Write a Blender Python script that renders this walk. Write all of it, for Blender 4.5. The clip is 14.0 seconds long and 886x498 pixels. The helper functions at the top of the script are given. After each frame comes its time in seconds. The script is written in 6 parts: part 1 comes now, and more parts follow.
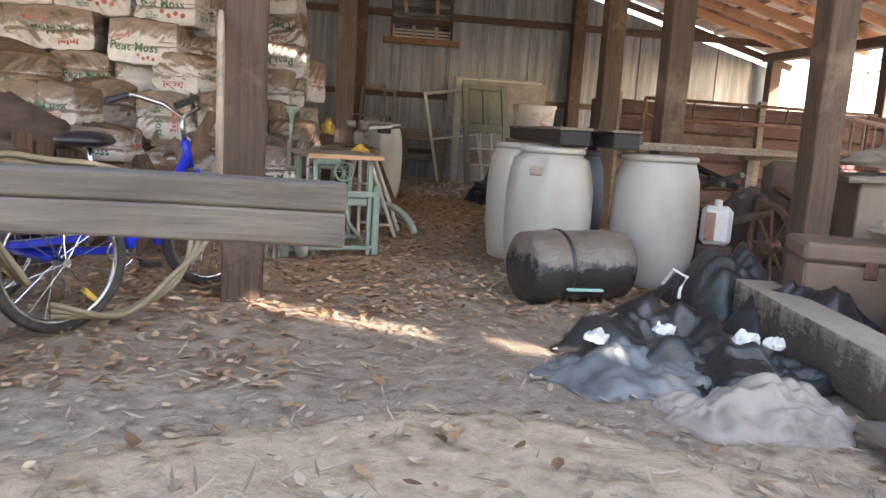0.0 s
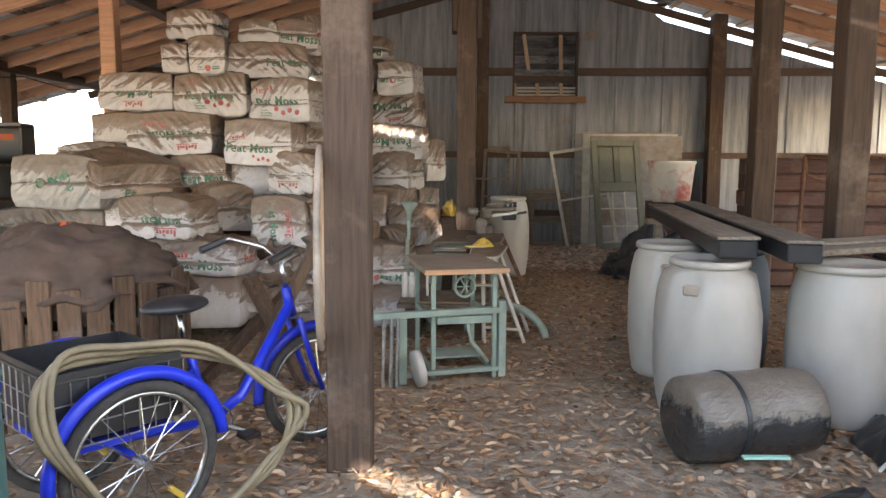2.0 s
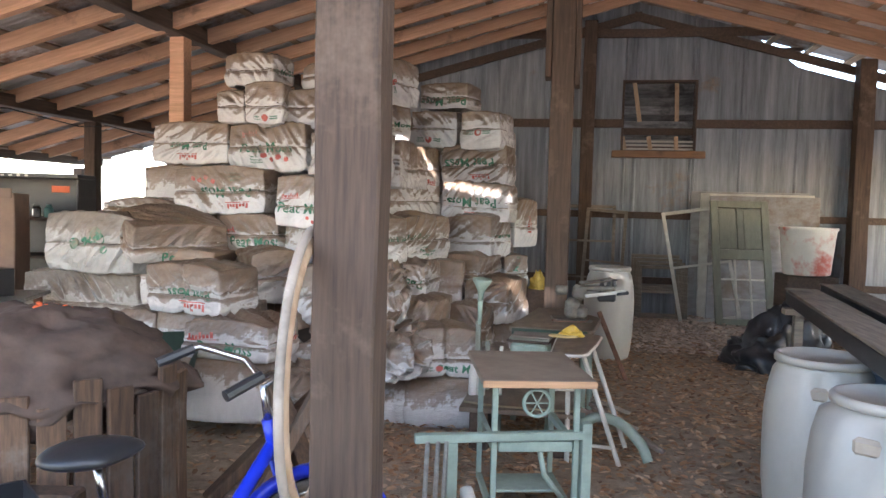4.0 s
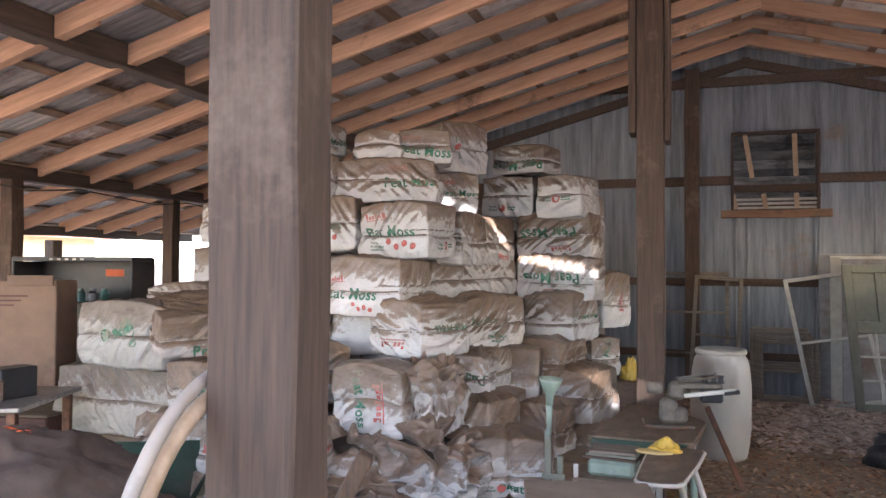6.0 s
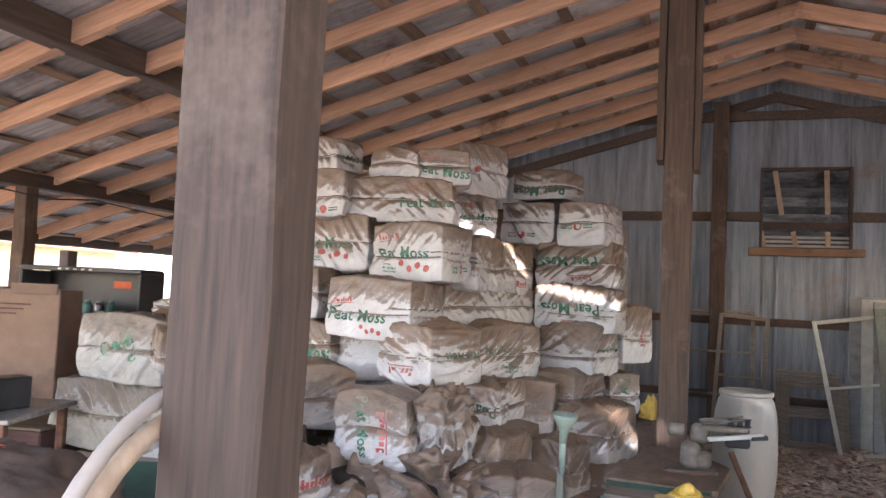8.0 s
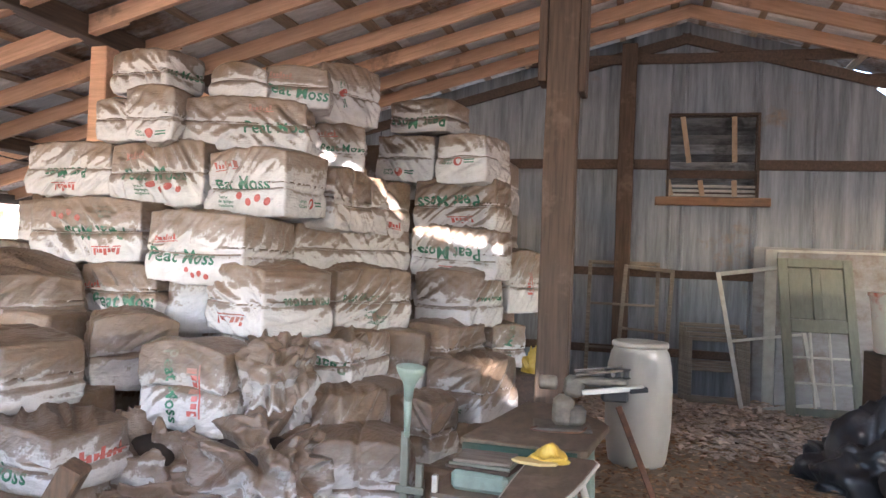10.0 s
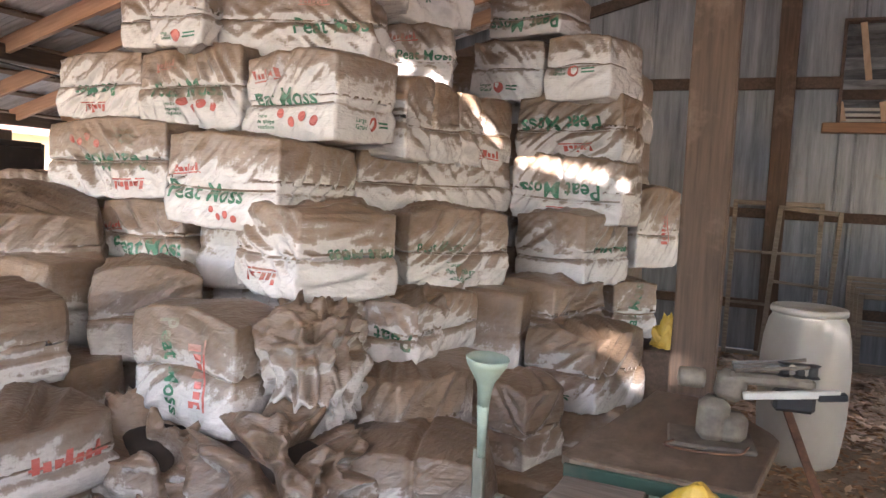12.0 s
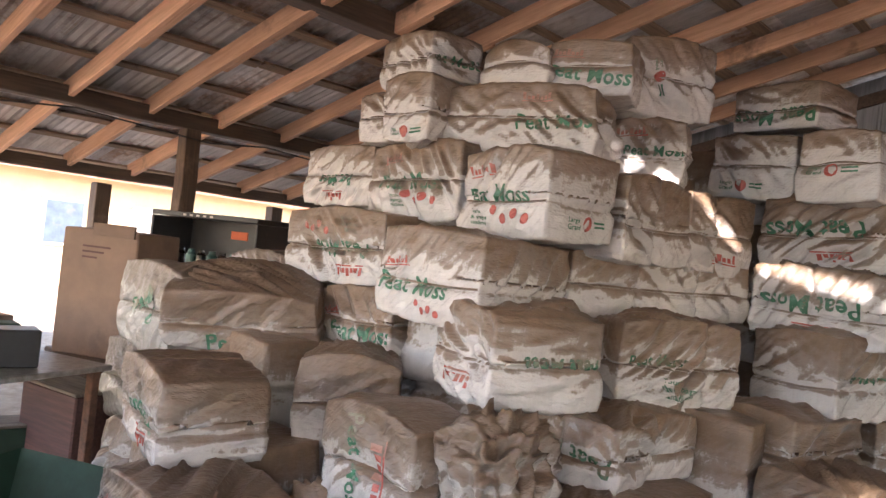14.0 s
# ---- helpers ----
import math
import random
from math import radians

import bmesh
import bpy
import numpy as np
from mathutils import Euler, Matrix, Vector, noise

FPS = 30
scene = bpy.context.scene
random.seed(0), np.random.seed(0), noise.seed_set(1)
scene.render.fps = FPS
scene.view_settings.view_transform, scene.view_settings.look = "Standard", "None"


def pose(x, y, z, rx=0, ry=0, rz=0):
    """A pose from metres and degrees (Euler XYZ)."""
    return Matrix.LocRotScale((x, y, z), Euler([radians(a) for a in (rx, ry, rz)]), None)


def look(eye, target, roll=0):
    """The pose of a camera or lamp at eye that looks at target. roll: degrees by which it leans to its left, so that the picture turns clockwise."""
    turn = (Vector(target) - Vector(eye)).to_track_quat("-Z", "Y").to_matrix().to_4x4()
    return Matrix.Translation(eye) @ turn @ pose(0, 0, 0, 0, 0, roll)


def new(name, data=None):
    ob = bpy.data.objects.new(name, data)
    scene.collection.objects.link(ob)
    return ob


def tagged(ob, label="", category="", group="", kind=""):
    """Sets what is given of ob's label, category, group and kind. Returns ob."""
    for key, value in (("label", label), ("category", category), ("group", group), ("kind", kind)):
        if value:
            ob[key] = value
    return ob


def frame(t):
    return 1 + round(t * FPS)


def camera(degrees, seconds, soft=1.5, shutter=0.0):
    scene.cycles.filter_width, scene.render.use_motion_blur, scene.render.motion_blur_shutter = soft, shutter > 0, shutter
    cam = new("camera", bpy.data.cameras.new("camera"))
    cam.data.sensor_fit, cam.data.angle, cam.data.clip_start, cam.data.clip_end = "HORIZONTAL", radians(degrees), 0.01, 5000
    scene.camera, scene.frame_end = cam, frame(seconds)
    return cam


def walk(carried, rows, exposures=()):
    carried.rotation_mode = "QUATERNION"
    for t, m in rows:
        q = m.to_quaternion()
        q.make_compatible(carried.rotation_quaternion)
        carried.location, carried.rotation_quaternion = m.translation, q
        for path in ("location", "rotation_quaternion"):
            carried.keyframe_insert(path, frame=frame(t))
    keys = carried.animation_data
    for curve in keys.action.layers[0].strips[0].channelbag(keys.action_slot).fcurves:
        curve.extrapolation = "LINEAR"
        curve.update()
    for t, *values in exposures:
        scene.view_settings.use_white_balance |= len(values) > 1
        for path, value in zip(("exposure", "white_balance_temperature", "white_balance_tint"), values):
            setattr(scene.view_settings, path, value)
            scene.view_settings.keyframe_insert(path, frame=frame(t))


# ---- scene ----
cam = camera(61.2, 14.0)
PATH = [
    (0, (-0.144, 0.643, 0.956), (0.143, 2.596, 0.634), 3.6),
    (0.5, (-0.131, 0.717, 1.025), (0.382, 2.619, 0.679), 3.7),
    (1, (-0.108, 1.024, 1.14), (0.372, 2.932, 0.783), 2.1),
    (1.5, (-0.185, 1.157, 1.342), (0.049, 3.118, 1.026), 0.0),
    (2, (-0.104, 1.314, 1.406), (-0.161, 3.298, 1.165), 0.3),
    (2.5, (-0.185, 1.431, 1.449), (-0.459, 3.404, 1.265), 2.6),
    (3, (-0.115, 1.721, 1.474), (-0.402, 3.694, 1.314), 2.9),
    (5.5, (0.188, 3.194, 1.647), (-0.361, 5.117, 1.649), -0.6),
    (6, (0.2, 3.278, 1.67), (-0.436, 5.174, 1.714), 0.3),
    (6.5, (0.185, 3.274, 1.663), (-0.5, 5.152, 1.738), 1.3),
    (7, (0.119, 3.306, 1.666), (-0.575, 5.178, 1.787), 2.6),
    (9.5, (0.353, 4.012, 1.558), (-0.308, 5.897, 1.647), 1.9),
    (10, (0.397, 4.266, 1.516), (-0.114, 6.2, 1.547), 2.4),
    (10.5, (0.347, 4.591, 1.448), (0.0, 6.56, 1.399), 2.5),
    (11, (0.319, 4.864, 1.41), (-0.141, 6.806, 1.269), 1.0),
    (11.5, (0.295, 5.076, 1.47), (-0.323, 6.971, 1.306), 1.5),
    (12, (0.199, 5.329, 1.534), (-0.608, 7.153, 1.38), 2.9),
    (12.5, (0.065, 5.551, 1.557), (-0.929, 7.28, 1.399), 3.3),
    (13, (0.056, 5.585, 1.549), (-1.113, 7.203, 1.428), 3.4),
    (13.5, (0.133, 5.597, 1.595), (-1.109, 7.164, 1.557), 4.1),
    (14, (0.222, 5.56, 1.621), (-1.135, 7.028, 1.635), 6.3),
]
EXPOSURES = [(0, 2.98, 6900, 16), (1.5, 2.92, 6900, 14), (3, 3.25, 6300, 12), (6, 3.32, 5850, 17), (7, 3.24, 5850, 17), (9.5, 3.72, 5900, 16), (11, 3.6, 6150, 17), (12.5, 3.55, 6350, 18), (14, 3.17, 6450, 19)]
walk(cam, [(t, look(eye, target, roll)) for t, eye, target, roll in PATH], EXPOSURES)

# ---- light ----
SUN = Vector((1.15, -2.49, 1.065)).normalized()          # towards the sun: low, from behind the walker's right shoulder
world = bpy.data.worlds.new("sky")
scene.world = world
world.use_nodes = True
wn, wl = world.node_tree.nodes, world.node_tree.links
sky = wn.new("ShaderNodeTexSky")
sky.sky_type = "NISHITA"
sky.sun_disc = False
sky.sun_elevation = math.asin(SUN.z)
sky.sun_rotation = math.atan2(SUN.x, SUN.y)
wl.new(sky.outputs[0], wn["Background"].inputs[0])
wn["Background"].inputs[1].default_value = 0.15
sun = new("sun", bpy.data.lights.new("sun", "SUN"))
sun.data.energy, sun.data.angle, sun.data.color = 5.0, radians(0.5), (1.0, 0.94, 0.86)
sun.matrix_world = look(SUN * 60, (0, 0, 0))

RIDGE_X, RIDGE_Z, FALL = 0.85, 4.63, 0.27
ANG = math.atan(FALL)


def roof_z(x):
    return RIDGE_Z - FALL * abs(x - RIDGE_X)


# ---- materials ----
def nodes_of(name):
    m = bpy.data.materials.new(name)
    m.use_nodes = True
    t = m.node_tree
    return m, t.nodes, t.links, t.nodes["Principled BSDF"]


def noise_node(n, l, coord, scale, stretch=(1, 1, 1), detail=5, rough=0.6):
    mp = n.new("ShaderNodeMapping")
    mp.inputs["Scale"].default_value = stretch
    l.new(coord, mp.inputs[0])
    t = n.new("ShaderNodeTexNoise")
    t.inputs["Scale"].default_value = scale
    t.inputs["Detail"].default_value = detail
    t.inputs["Roughness"].default_value = rough
    l.new(mp.outputs[0], t.inputs["Vector"])
    return t.outputs["Fac"]


def ramp(n, l, fac, stops):
    r = n.new("ShaderNodeValToRGB")
    e = r.color_ramp.elements
    while len(e) < len(stops):
        e.new(0.5)
    for el, (p, c) in zip(e, stops):
        el.position, el.color = p, (*c, 1)
    l.new(fac, r.inputs[0])
    return r.outputs[0]


def mixc(n, l, fac, a, b, kind="MIX"):
    x = n.new("ShaderNodeMix")
    x.data_type, x.blend_type = "RGBA", kind
    for s, v in ((x.inputs[0], fac), (x.inputs[6], a), (x.inputs[7], b)):
        if isinstance(v, (int, float)):
            s.default_value = v
        elif isinstance(v, tuple):
            s.default_value = (*v, 1)
        else:
            l.new(v, s)
    return x.outputs[2]


def mathn(n, l, op, a, b=0.0, c=0.0):
    x = n.new("ShaderNodeMath")
    x.operation = op
    for s, v in zip(x.inputs, (a, b, c)):
        if isinstance(v, (int, float)):
            s.default_value = v
        else:
            l.new(v, s)
    return x.outputs[0]


def bump(n, l, bsdf, fac, strength=0.4, dist=0.01):
    b = n.new("ShaderNodeBump")
    b.inputs["Strength"].default_value = strength
    b.inputs["Distance"].default_value = dist
    l.new(fac, b.inputs["Height"])
    l.new(b.outputs[0], bsdf.inputs["Normal"])


def surface(name, light, dark, stain=None, scale=8.0, stretch=(1, 1, 1), rough=0.75, metal=0.0, bump_s=0.35, dist=0.006, stain_at=0.55, stain_scale=1.6, vary=0.25):
    """Grain between two tones, blotches of a third, a little difference from piece to piece."""
    m, n, l, b = nodes_of(name)
    tc = n.new("ShaderNodeTexCoord").outputs["Object"]
    g = noise_node(n, l, tc, scale, stretch, 8, 0.65)
    col = ramp(n, l, g, [(0.3, dark), (0.7, light)])
    if stain:
        s = noise_node(n, l, tc, stain_scale, (1, 1, 1), 6, 0.7)
        k = ramp(n, l, s, [(stain_at, (0, 0, 0)), (stain_at + 0.14, (1, 1, 1))])
        col = mixc(n, l, k, col, stain)
    rnd = n.new("ShaderNodeObjectInfo").outputs["Random"]
    isl = n.new("ShaderNodeNewGeometry").outputs["Random Per Island"]
    v = mathn(n, l, "MULTIPLY_ADD", mathn(n, l, "FRACT", mathn(n, l, "ADD", rnd, isl)), vary, 1 - vary / 2)
    hs = n.new("ShaderNodeHueSaturation")
    l.new(v, hs.inputs["Value"])
    l.new(col, hs.inputs["Color"])
    l.new(hs.outputs[0], b.inputs["Base Color"])
    b.inputs["Roughness"].default_value = rough
    b.inputs["Metallic"].default_value = metal
    bump(n, l, b, g, bump_s, dist)
    return m


POSTWOOD = surface("dark_post_timber", (0.109, 0.069, 0.047), (0.046, 0.029, 0.020), (0.17, 0.12, 0.085), 3.5, (14, 14, 0.8), 0.8, bump_s=0.5)
RAFTWOOD = surface("sawn_rafter_timber", (0.68, 0.41, 0.265), (0.47, 0.265, 0.16), (0.075, 0.05, 0.036), 3.0, (0.9, 14, 14), 0.75, stain_at=0.585, stain_scale=1.1, vary=0.6)
LINTWOOD = surface("old_beam_timber", (0.12, 0.078, 0.055), (0.05, 0.033, 0.024), None, 3.0, (14, 0.8, 14), 0.8)
BOARDWOOD = surface("roof_board_timber", (0.36, 0.26, 0.18), (0.18, 0.12, 0.08), (0.09, 0.06, 0.045), 3.0, (14, 0.8, 14), 0.8, vary=0.6)
GREYWOOD = surface("weathered_grey_timber", (0.3, 0.25, 0.2), (0.12, 0.095, 0.075), (0.08, 0.06, 0.05), 4.0, (1, 14, 14), 0.85, bump_s=0.7)
GREYWOOD_Y = surface("weathered_long_timber", (0.26, 0.215, 0.17), (0.1, 0.08, 0.062), (0.07, 0.055, 0.045), 4.0, (14, 0.9, 14), 0.85, bump_s=0.6)
PALEWOOD = surface("bare_pale_wood", (0.55, 0.4, 0.27), (0.36, 0.24, 0.15), (0.3, 0.17, 0.1), 5.0, (3, 3, 1), 0.65)
SLATWOOD = surface("split_slat_wood", (0.13, 0.075, 0.043), (0.035, 0.023, 0.016), (0.13, 0.11, 0.09), 4.0, (12, 12, 1), 0.85, vary=0.7)
RUST = surface("rusted_iron", (0.2, 0.1, 0.06), (0.07, 0.04, 0.03), (0.26, 0.13, 0.06), 20.0, rough=0.8, metal=0.2)
STEEL = surface("dull_steel", (0.42, 0.41, 0.39), (0.22, 0.21, 0.2), (0.2, 0.13, 0.09), 25.0, rough=0.45, metal=0.8)
CHROME = surface("worn_chrome", (0.6, 0.6, 0.6), (0.4, 0.4, 0.4), None, 30.0, rough=0.25, metal=1.0, vary=0)
BLUE = surface("blue_enamel", (0.015, 0.04, 0.6), (0.012, 0.03, 0.45), (0.07, 0.06, 0.1), 12.0, rough=0.3, bump_s=0.05, stain_at=0.68)
RUBBER = surface("dusty_rubber", (0.07, 0.062, 0.055), (0.03, 0.027, 0.025), (0.12, 0.1, 0.08), 14.0, rough=0.9)
BLACK = surface("black_plastic", (0.03, 0.03, 0.032), (0.015, 0.015, 0.017), (0.1, 0.085, 0.07), 7.0, rough=0.4, stain_at=0.6)
SHEET = surface("black_plastic_sheet", (0.05, 0.05, 0.055), (0.02, 0.02, 0.024), (0.1, 0.095, 0.09), 6.0, rough=0.28, stain_at=0.6, bump_s=0.6, dist=0.02)
GREYTARP = surface("grey_dusty_sheet", (0.47, 0.39, 0.32), (0.33, 0.27, 0.22), (0.14, 0.115, 0.09), 5.0, rough=0.6, bump_s=0.5)
BROWNTARP = surface("brown_dusty_cloth", (0.11, 0.073, 0.056), (0.05, 0.035, 0.028), (0.15, 0.115, 0.095), 5.0, rough=0.9, bump_s=0.6, dist=0.015)
ORANGE = surface("orange_cloth", (0.75, 0.14, 0.04), (0.55, 0.1, 0.03), None, 20.0, rough=0.8)
YELLOW = surface("yellow_plastic", (0.62, 0.41, 0.06), (0.48, 0.3, 0.04), (0.45, 0.3, 0.1), 9.0, rough=0.45)
MINT = surface("mint_green_enamel", (0.31, 0.38, 0.315), (0.21, 0.265, 0.22), (0.14, 0.11, 0.08), 9.0, rough=0.55, stain_at=0.6)
DKGREEN = surface("dark_green_paint", (0.03, 0.075, 0.05), (0.02, 0.045, 0.03), (0.08, 0.07, 0.05), 8.0, rough=0.6)
TEAL = surface("teal_plastic", (0.1, 0.21, 0.19), (0.06, 0.145, 0.13), (0.3, 0.3, 0.25), 3.0, rough=0.5)
TEALIN = surface("deep_blue_lining", (0.01, 0.12, 0.2), (0.008, 0.08, 0.14), None, 5.0, rough=0.6)
OLIVE = surface("sage_door_paint", (0.21, 0.215, 0.17), (0.15, 0.152, 0.12), (0.12, 0.1, 0.08), 8.0, (3, 3, 1), 0.65, stain_at=0.62)
OLDWHITE = surface("aged_white_paint", (0.6, 0.58, 0.52), (0.44, 0.41, 0.36), (0.25, 0.2, 0.15), 8.0, rough=0.65, stain_at=0.6)
REDPAINT = surface("flaking_red_paint", (0.26, 0.1, 0.075), (0.16, 0.07, 0.055), (0.38, 0.31, 0.25), 5.0, rough=0.7, stain_at=0.57, stain_scale=6)
MAROON = surface("maroon_timber", (0.13, 0.062, 0.052), (0.06, 0.034, 0.03), (0.15, 0.11, 0.09), 4.0, (0.9, 14, 14), 0.8, vary=0.5)
CARD = surface("brown_cardboard", (0.24, 0.16, 0.115), (0.18, 0.12, 0.087), (0.13, 0.092, 0.07), 5.0, rough=0.85)
PLYTOP = surface("dusty_ply_top", (0.3, 0.24, 0.18), (0.2, 0.15, 0.11), (0.14, 0.105, 0.075), 5.0, rough=0.75)
PLYEDGE = surface("ply_edge", (0.55, 0.34, 0.19), (0.38, 0.22, 0.12), None, 3.0, (1, 1, 30), 0.7)
HOSE = surface("tan_rubber_hose", (0.3, 0.24, 0.15), (0.19, 0.15, 0.09), None, 9.0, rough=0.6)
CLOTH = surface("dusty_tan_cloth", (0.44, 0.37, 0.3), (0.28, 0.23, 0.18), (0.16, 0.13, 0.1), 5.0, rough=0.9)
WHITE = surface("white_plastic_scrap", (0.8, 0.78, 0.74), (0.62, 0.6, 0.56), None, 5.0, rough=0.5)
BLUEDRUM = surface("slate_blue_plastic", (0.1, 0.13, 0.17), (0.06, 0.08, 0.11), (0.15, 0.13, 0.11), 5.0, rough=0.5)
HOUSEYEL = surface("yellow_house_paint", (0.66, 0.54, 0.34), (0.55, 0.43, 0.27), None, 2.0, rough=0.8)
HOUSEROOF = surface("rusty_house_roof", (0.42, 0.2, 0.12), (0.3, 0.14, 0.09), (0.5, 0.42, 0.36), 2.0, rough=0.7)
BARK = surface("grey_bark", (0.2, 0.16, 0.12), (0.09, 0.07, 0.055), None, 6.0, (4, 4, 0.6), 0.9)
FOLIAGE = surface("dry_foliage", (0.12, 0.12, 0.035), (0.06, 0.07, 0.02), (0.2, 0.15, 0.04), 3.0, rough=0.7, vary=0.8)
GLASS = bpy.data.materials.new("window_glass")
GLASS.use_nodes = True
GLASS.node_tree.nodes["Principled BSDF"].inputs["Transmission Weight"].default_value = 1.0
GLASS.node_tree.nodes["Principled BSDF"].inputs["Roughness"].default_value = 0.08


def make_tin(name, light, dark, rust, rust_at, stretch, metal=0.5, vary=0.4):
    m, n, l, b = nodes_of(name)
    tc = n.new("ShaderNodeTexCoord").outputs["Object"]
    g = noise_node(n, l, tc, 2.2, stretch, 8, 0.7)
    col = ramp(n, l, g, [(0.32, dark), (0.68, light)])
    isl = n.new("ShaderNodeNewGeometry").outputs["Random Per Island"]
    s = noise_node(n, l, tc, 1.1, (1, 1, 1), 9, 0.72)
    k = mathn(n, l, "MULTIPLY_ADD", mathn(n, l, "SUBTRACT", isl, 0.5), 0.22, s)
    k = ramp(n, l, k, [(rust_at, (0, 0, 0)), (rust_at + 0.12, (1, 1, 1))])
    fine = ramp(n, l, noise_node(n, l, tc, 18, (1, 1, 1), 6, 0.7), [(0.35, (rust[0] * 0.5, rust[1] * 0.5, rust[2] * 0.5)), (0.65, rust)])
    col = mixc(n, l, k, col, fine)
    v = mathn(n, l, "MULTIPLY_ADD", mathn(n, l, "FRACT", mathn(n, l, "MULTIPLY", isl, 7.31)), vary, 1 - vary / 2)
    hs = n.new("ShaderNodeHueSaturation")
    l.new(v, hs.inputs["Value"])
    l.new(col, hs.inputs["Color"])
    l.new(hs.outputs[0], b.inputs["Base Color"])
    mt = mathn(n, l, "MULTIPLY_ADD", k, -metal, metal)
    l.new(mt, b.inputs["Metallic"])
    b.inputs["Roughness"].default_value = 0.5
    bump(n, l, b, s, 0.3, 0.01)
    return m


ROOFTIN = make_tin("roof_tin", (0.78, 0.75, 0.74), (0.48, 0.45, 0.44), (0.36, 0.23, 0.16), 0.49, (1, 4, 1), 0.15, 0.85)
WALLTIN = make_tin("wall_tin", (0.26, 0.272, 0.29), (0.095, 0.103, 0.113), (0.23, 0.15, 0.09), 0.6, (5, 1, 0.35), 0.35, 0.75)


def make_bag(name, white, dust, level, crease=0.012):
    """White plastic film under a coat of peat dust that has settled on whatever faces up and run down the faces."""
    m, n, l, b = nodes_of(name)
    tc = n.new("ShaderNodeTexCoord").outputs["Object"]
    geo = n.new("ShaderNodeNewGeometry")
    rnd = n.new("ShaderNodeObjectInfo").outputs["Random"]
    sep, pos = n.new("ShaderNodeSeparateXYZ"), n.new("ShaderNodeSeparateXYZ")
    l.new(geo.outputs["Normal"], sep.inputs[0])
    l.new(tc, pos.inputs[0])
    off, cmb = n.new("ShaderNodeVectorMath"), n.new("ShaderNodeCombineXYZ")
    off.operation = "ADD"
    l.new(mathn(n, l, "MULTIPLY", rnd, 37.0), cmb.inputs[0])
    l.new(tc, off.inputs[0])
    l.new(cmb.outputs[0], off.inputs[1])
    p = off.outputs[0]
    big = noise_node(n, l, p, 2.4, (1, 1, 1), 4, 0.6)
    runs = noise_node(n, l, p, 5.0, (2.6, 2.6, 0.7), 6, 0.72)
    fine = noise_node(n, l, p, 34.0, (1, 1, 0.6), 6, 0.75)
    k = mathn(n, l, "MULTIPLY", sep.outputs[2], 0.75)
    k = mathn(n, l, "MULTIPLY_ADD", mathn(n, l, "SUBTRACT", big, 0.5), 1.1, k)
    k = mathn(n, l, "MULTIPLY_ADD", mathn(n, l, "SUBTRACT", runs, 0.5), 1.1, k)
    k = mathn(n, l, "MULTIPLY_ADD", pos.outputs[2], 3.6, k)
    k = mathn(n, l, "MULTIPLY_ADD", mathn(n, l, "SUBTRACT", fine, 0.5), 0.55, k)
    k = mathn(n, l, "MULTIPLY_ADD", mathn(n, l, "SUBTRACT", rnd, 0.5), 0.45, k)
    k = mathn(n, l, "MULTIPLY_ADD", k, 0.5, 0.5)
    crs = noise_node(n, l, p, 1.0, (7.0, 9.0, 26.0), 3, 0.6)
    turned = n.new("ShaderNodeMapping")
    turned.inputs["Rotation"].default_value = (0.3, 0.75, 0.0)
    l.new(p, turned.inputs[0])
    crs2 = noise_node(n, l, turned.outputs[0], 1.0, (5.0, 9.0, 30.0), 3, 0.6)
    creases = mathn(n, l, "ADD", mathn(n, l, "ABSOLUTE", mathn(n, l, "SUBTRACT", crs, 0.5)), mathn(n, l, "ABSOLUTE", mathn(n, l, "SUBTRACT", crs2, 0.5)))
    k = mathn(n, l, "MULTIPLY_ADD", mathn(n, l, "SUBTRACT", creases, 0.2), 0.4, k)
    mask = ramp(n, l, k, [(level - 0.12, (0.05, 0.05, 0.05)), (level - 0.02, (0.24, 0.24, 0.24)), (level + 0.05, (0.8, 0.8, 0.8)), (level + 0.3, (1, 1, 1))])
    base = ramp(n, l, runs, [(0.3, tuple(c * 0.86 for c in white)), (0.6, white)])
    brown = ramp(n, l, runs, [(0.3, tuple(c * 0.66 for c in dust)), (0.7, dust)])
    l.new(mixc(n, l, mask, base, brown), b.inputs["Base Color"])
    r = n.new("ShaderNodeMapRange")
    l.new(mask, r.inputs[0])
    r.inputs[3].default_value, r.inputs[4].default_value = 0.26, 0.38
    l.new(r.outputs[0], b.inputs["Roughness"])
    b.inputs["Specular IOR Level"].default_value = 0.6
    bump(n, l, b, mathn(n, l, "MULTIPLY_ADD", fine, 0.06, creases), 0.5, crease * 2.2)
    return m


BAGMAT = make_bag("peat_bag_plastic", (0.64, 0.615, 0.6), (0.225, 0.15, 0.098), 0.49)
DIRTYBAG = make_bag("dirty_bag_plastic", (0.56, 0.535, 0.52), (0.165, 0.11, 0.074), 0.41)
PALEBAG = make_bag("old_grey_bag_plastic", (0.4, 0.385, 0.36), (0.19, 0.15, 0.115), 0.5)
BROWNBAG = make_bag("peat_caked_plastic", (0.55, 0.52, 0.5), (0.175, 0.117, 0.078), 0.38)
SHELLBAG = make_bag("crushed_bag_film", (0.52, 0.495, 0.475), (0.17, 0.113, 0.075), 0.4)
PEAT = surface("dark_peat", (0.03, 0.02, 0.014), (0.014, 0.01, 0.008), None, 20.0, rough=0.95)
INKGREEN = make_bag("green_print", (0.06, 0.19, 0.12), (0.22, 0.175, 0.12), 0.56)
INKRED = make_bag("red_print", (0.5, 0.13, 0.11), (0.36, 0.2, 0.145), 0.56)
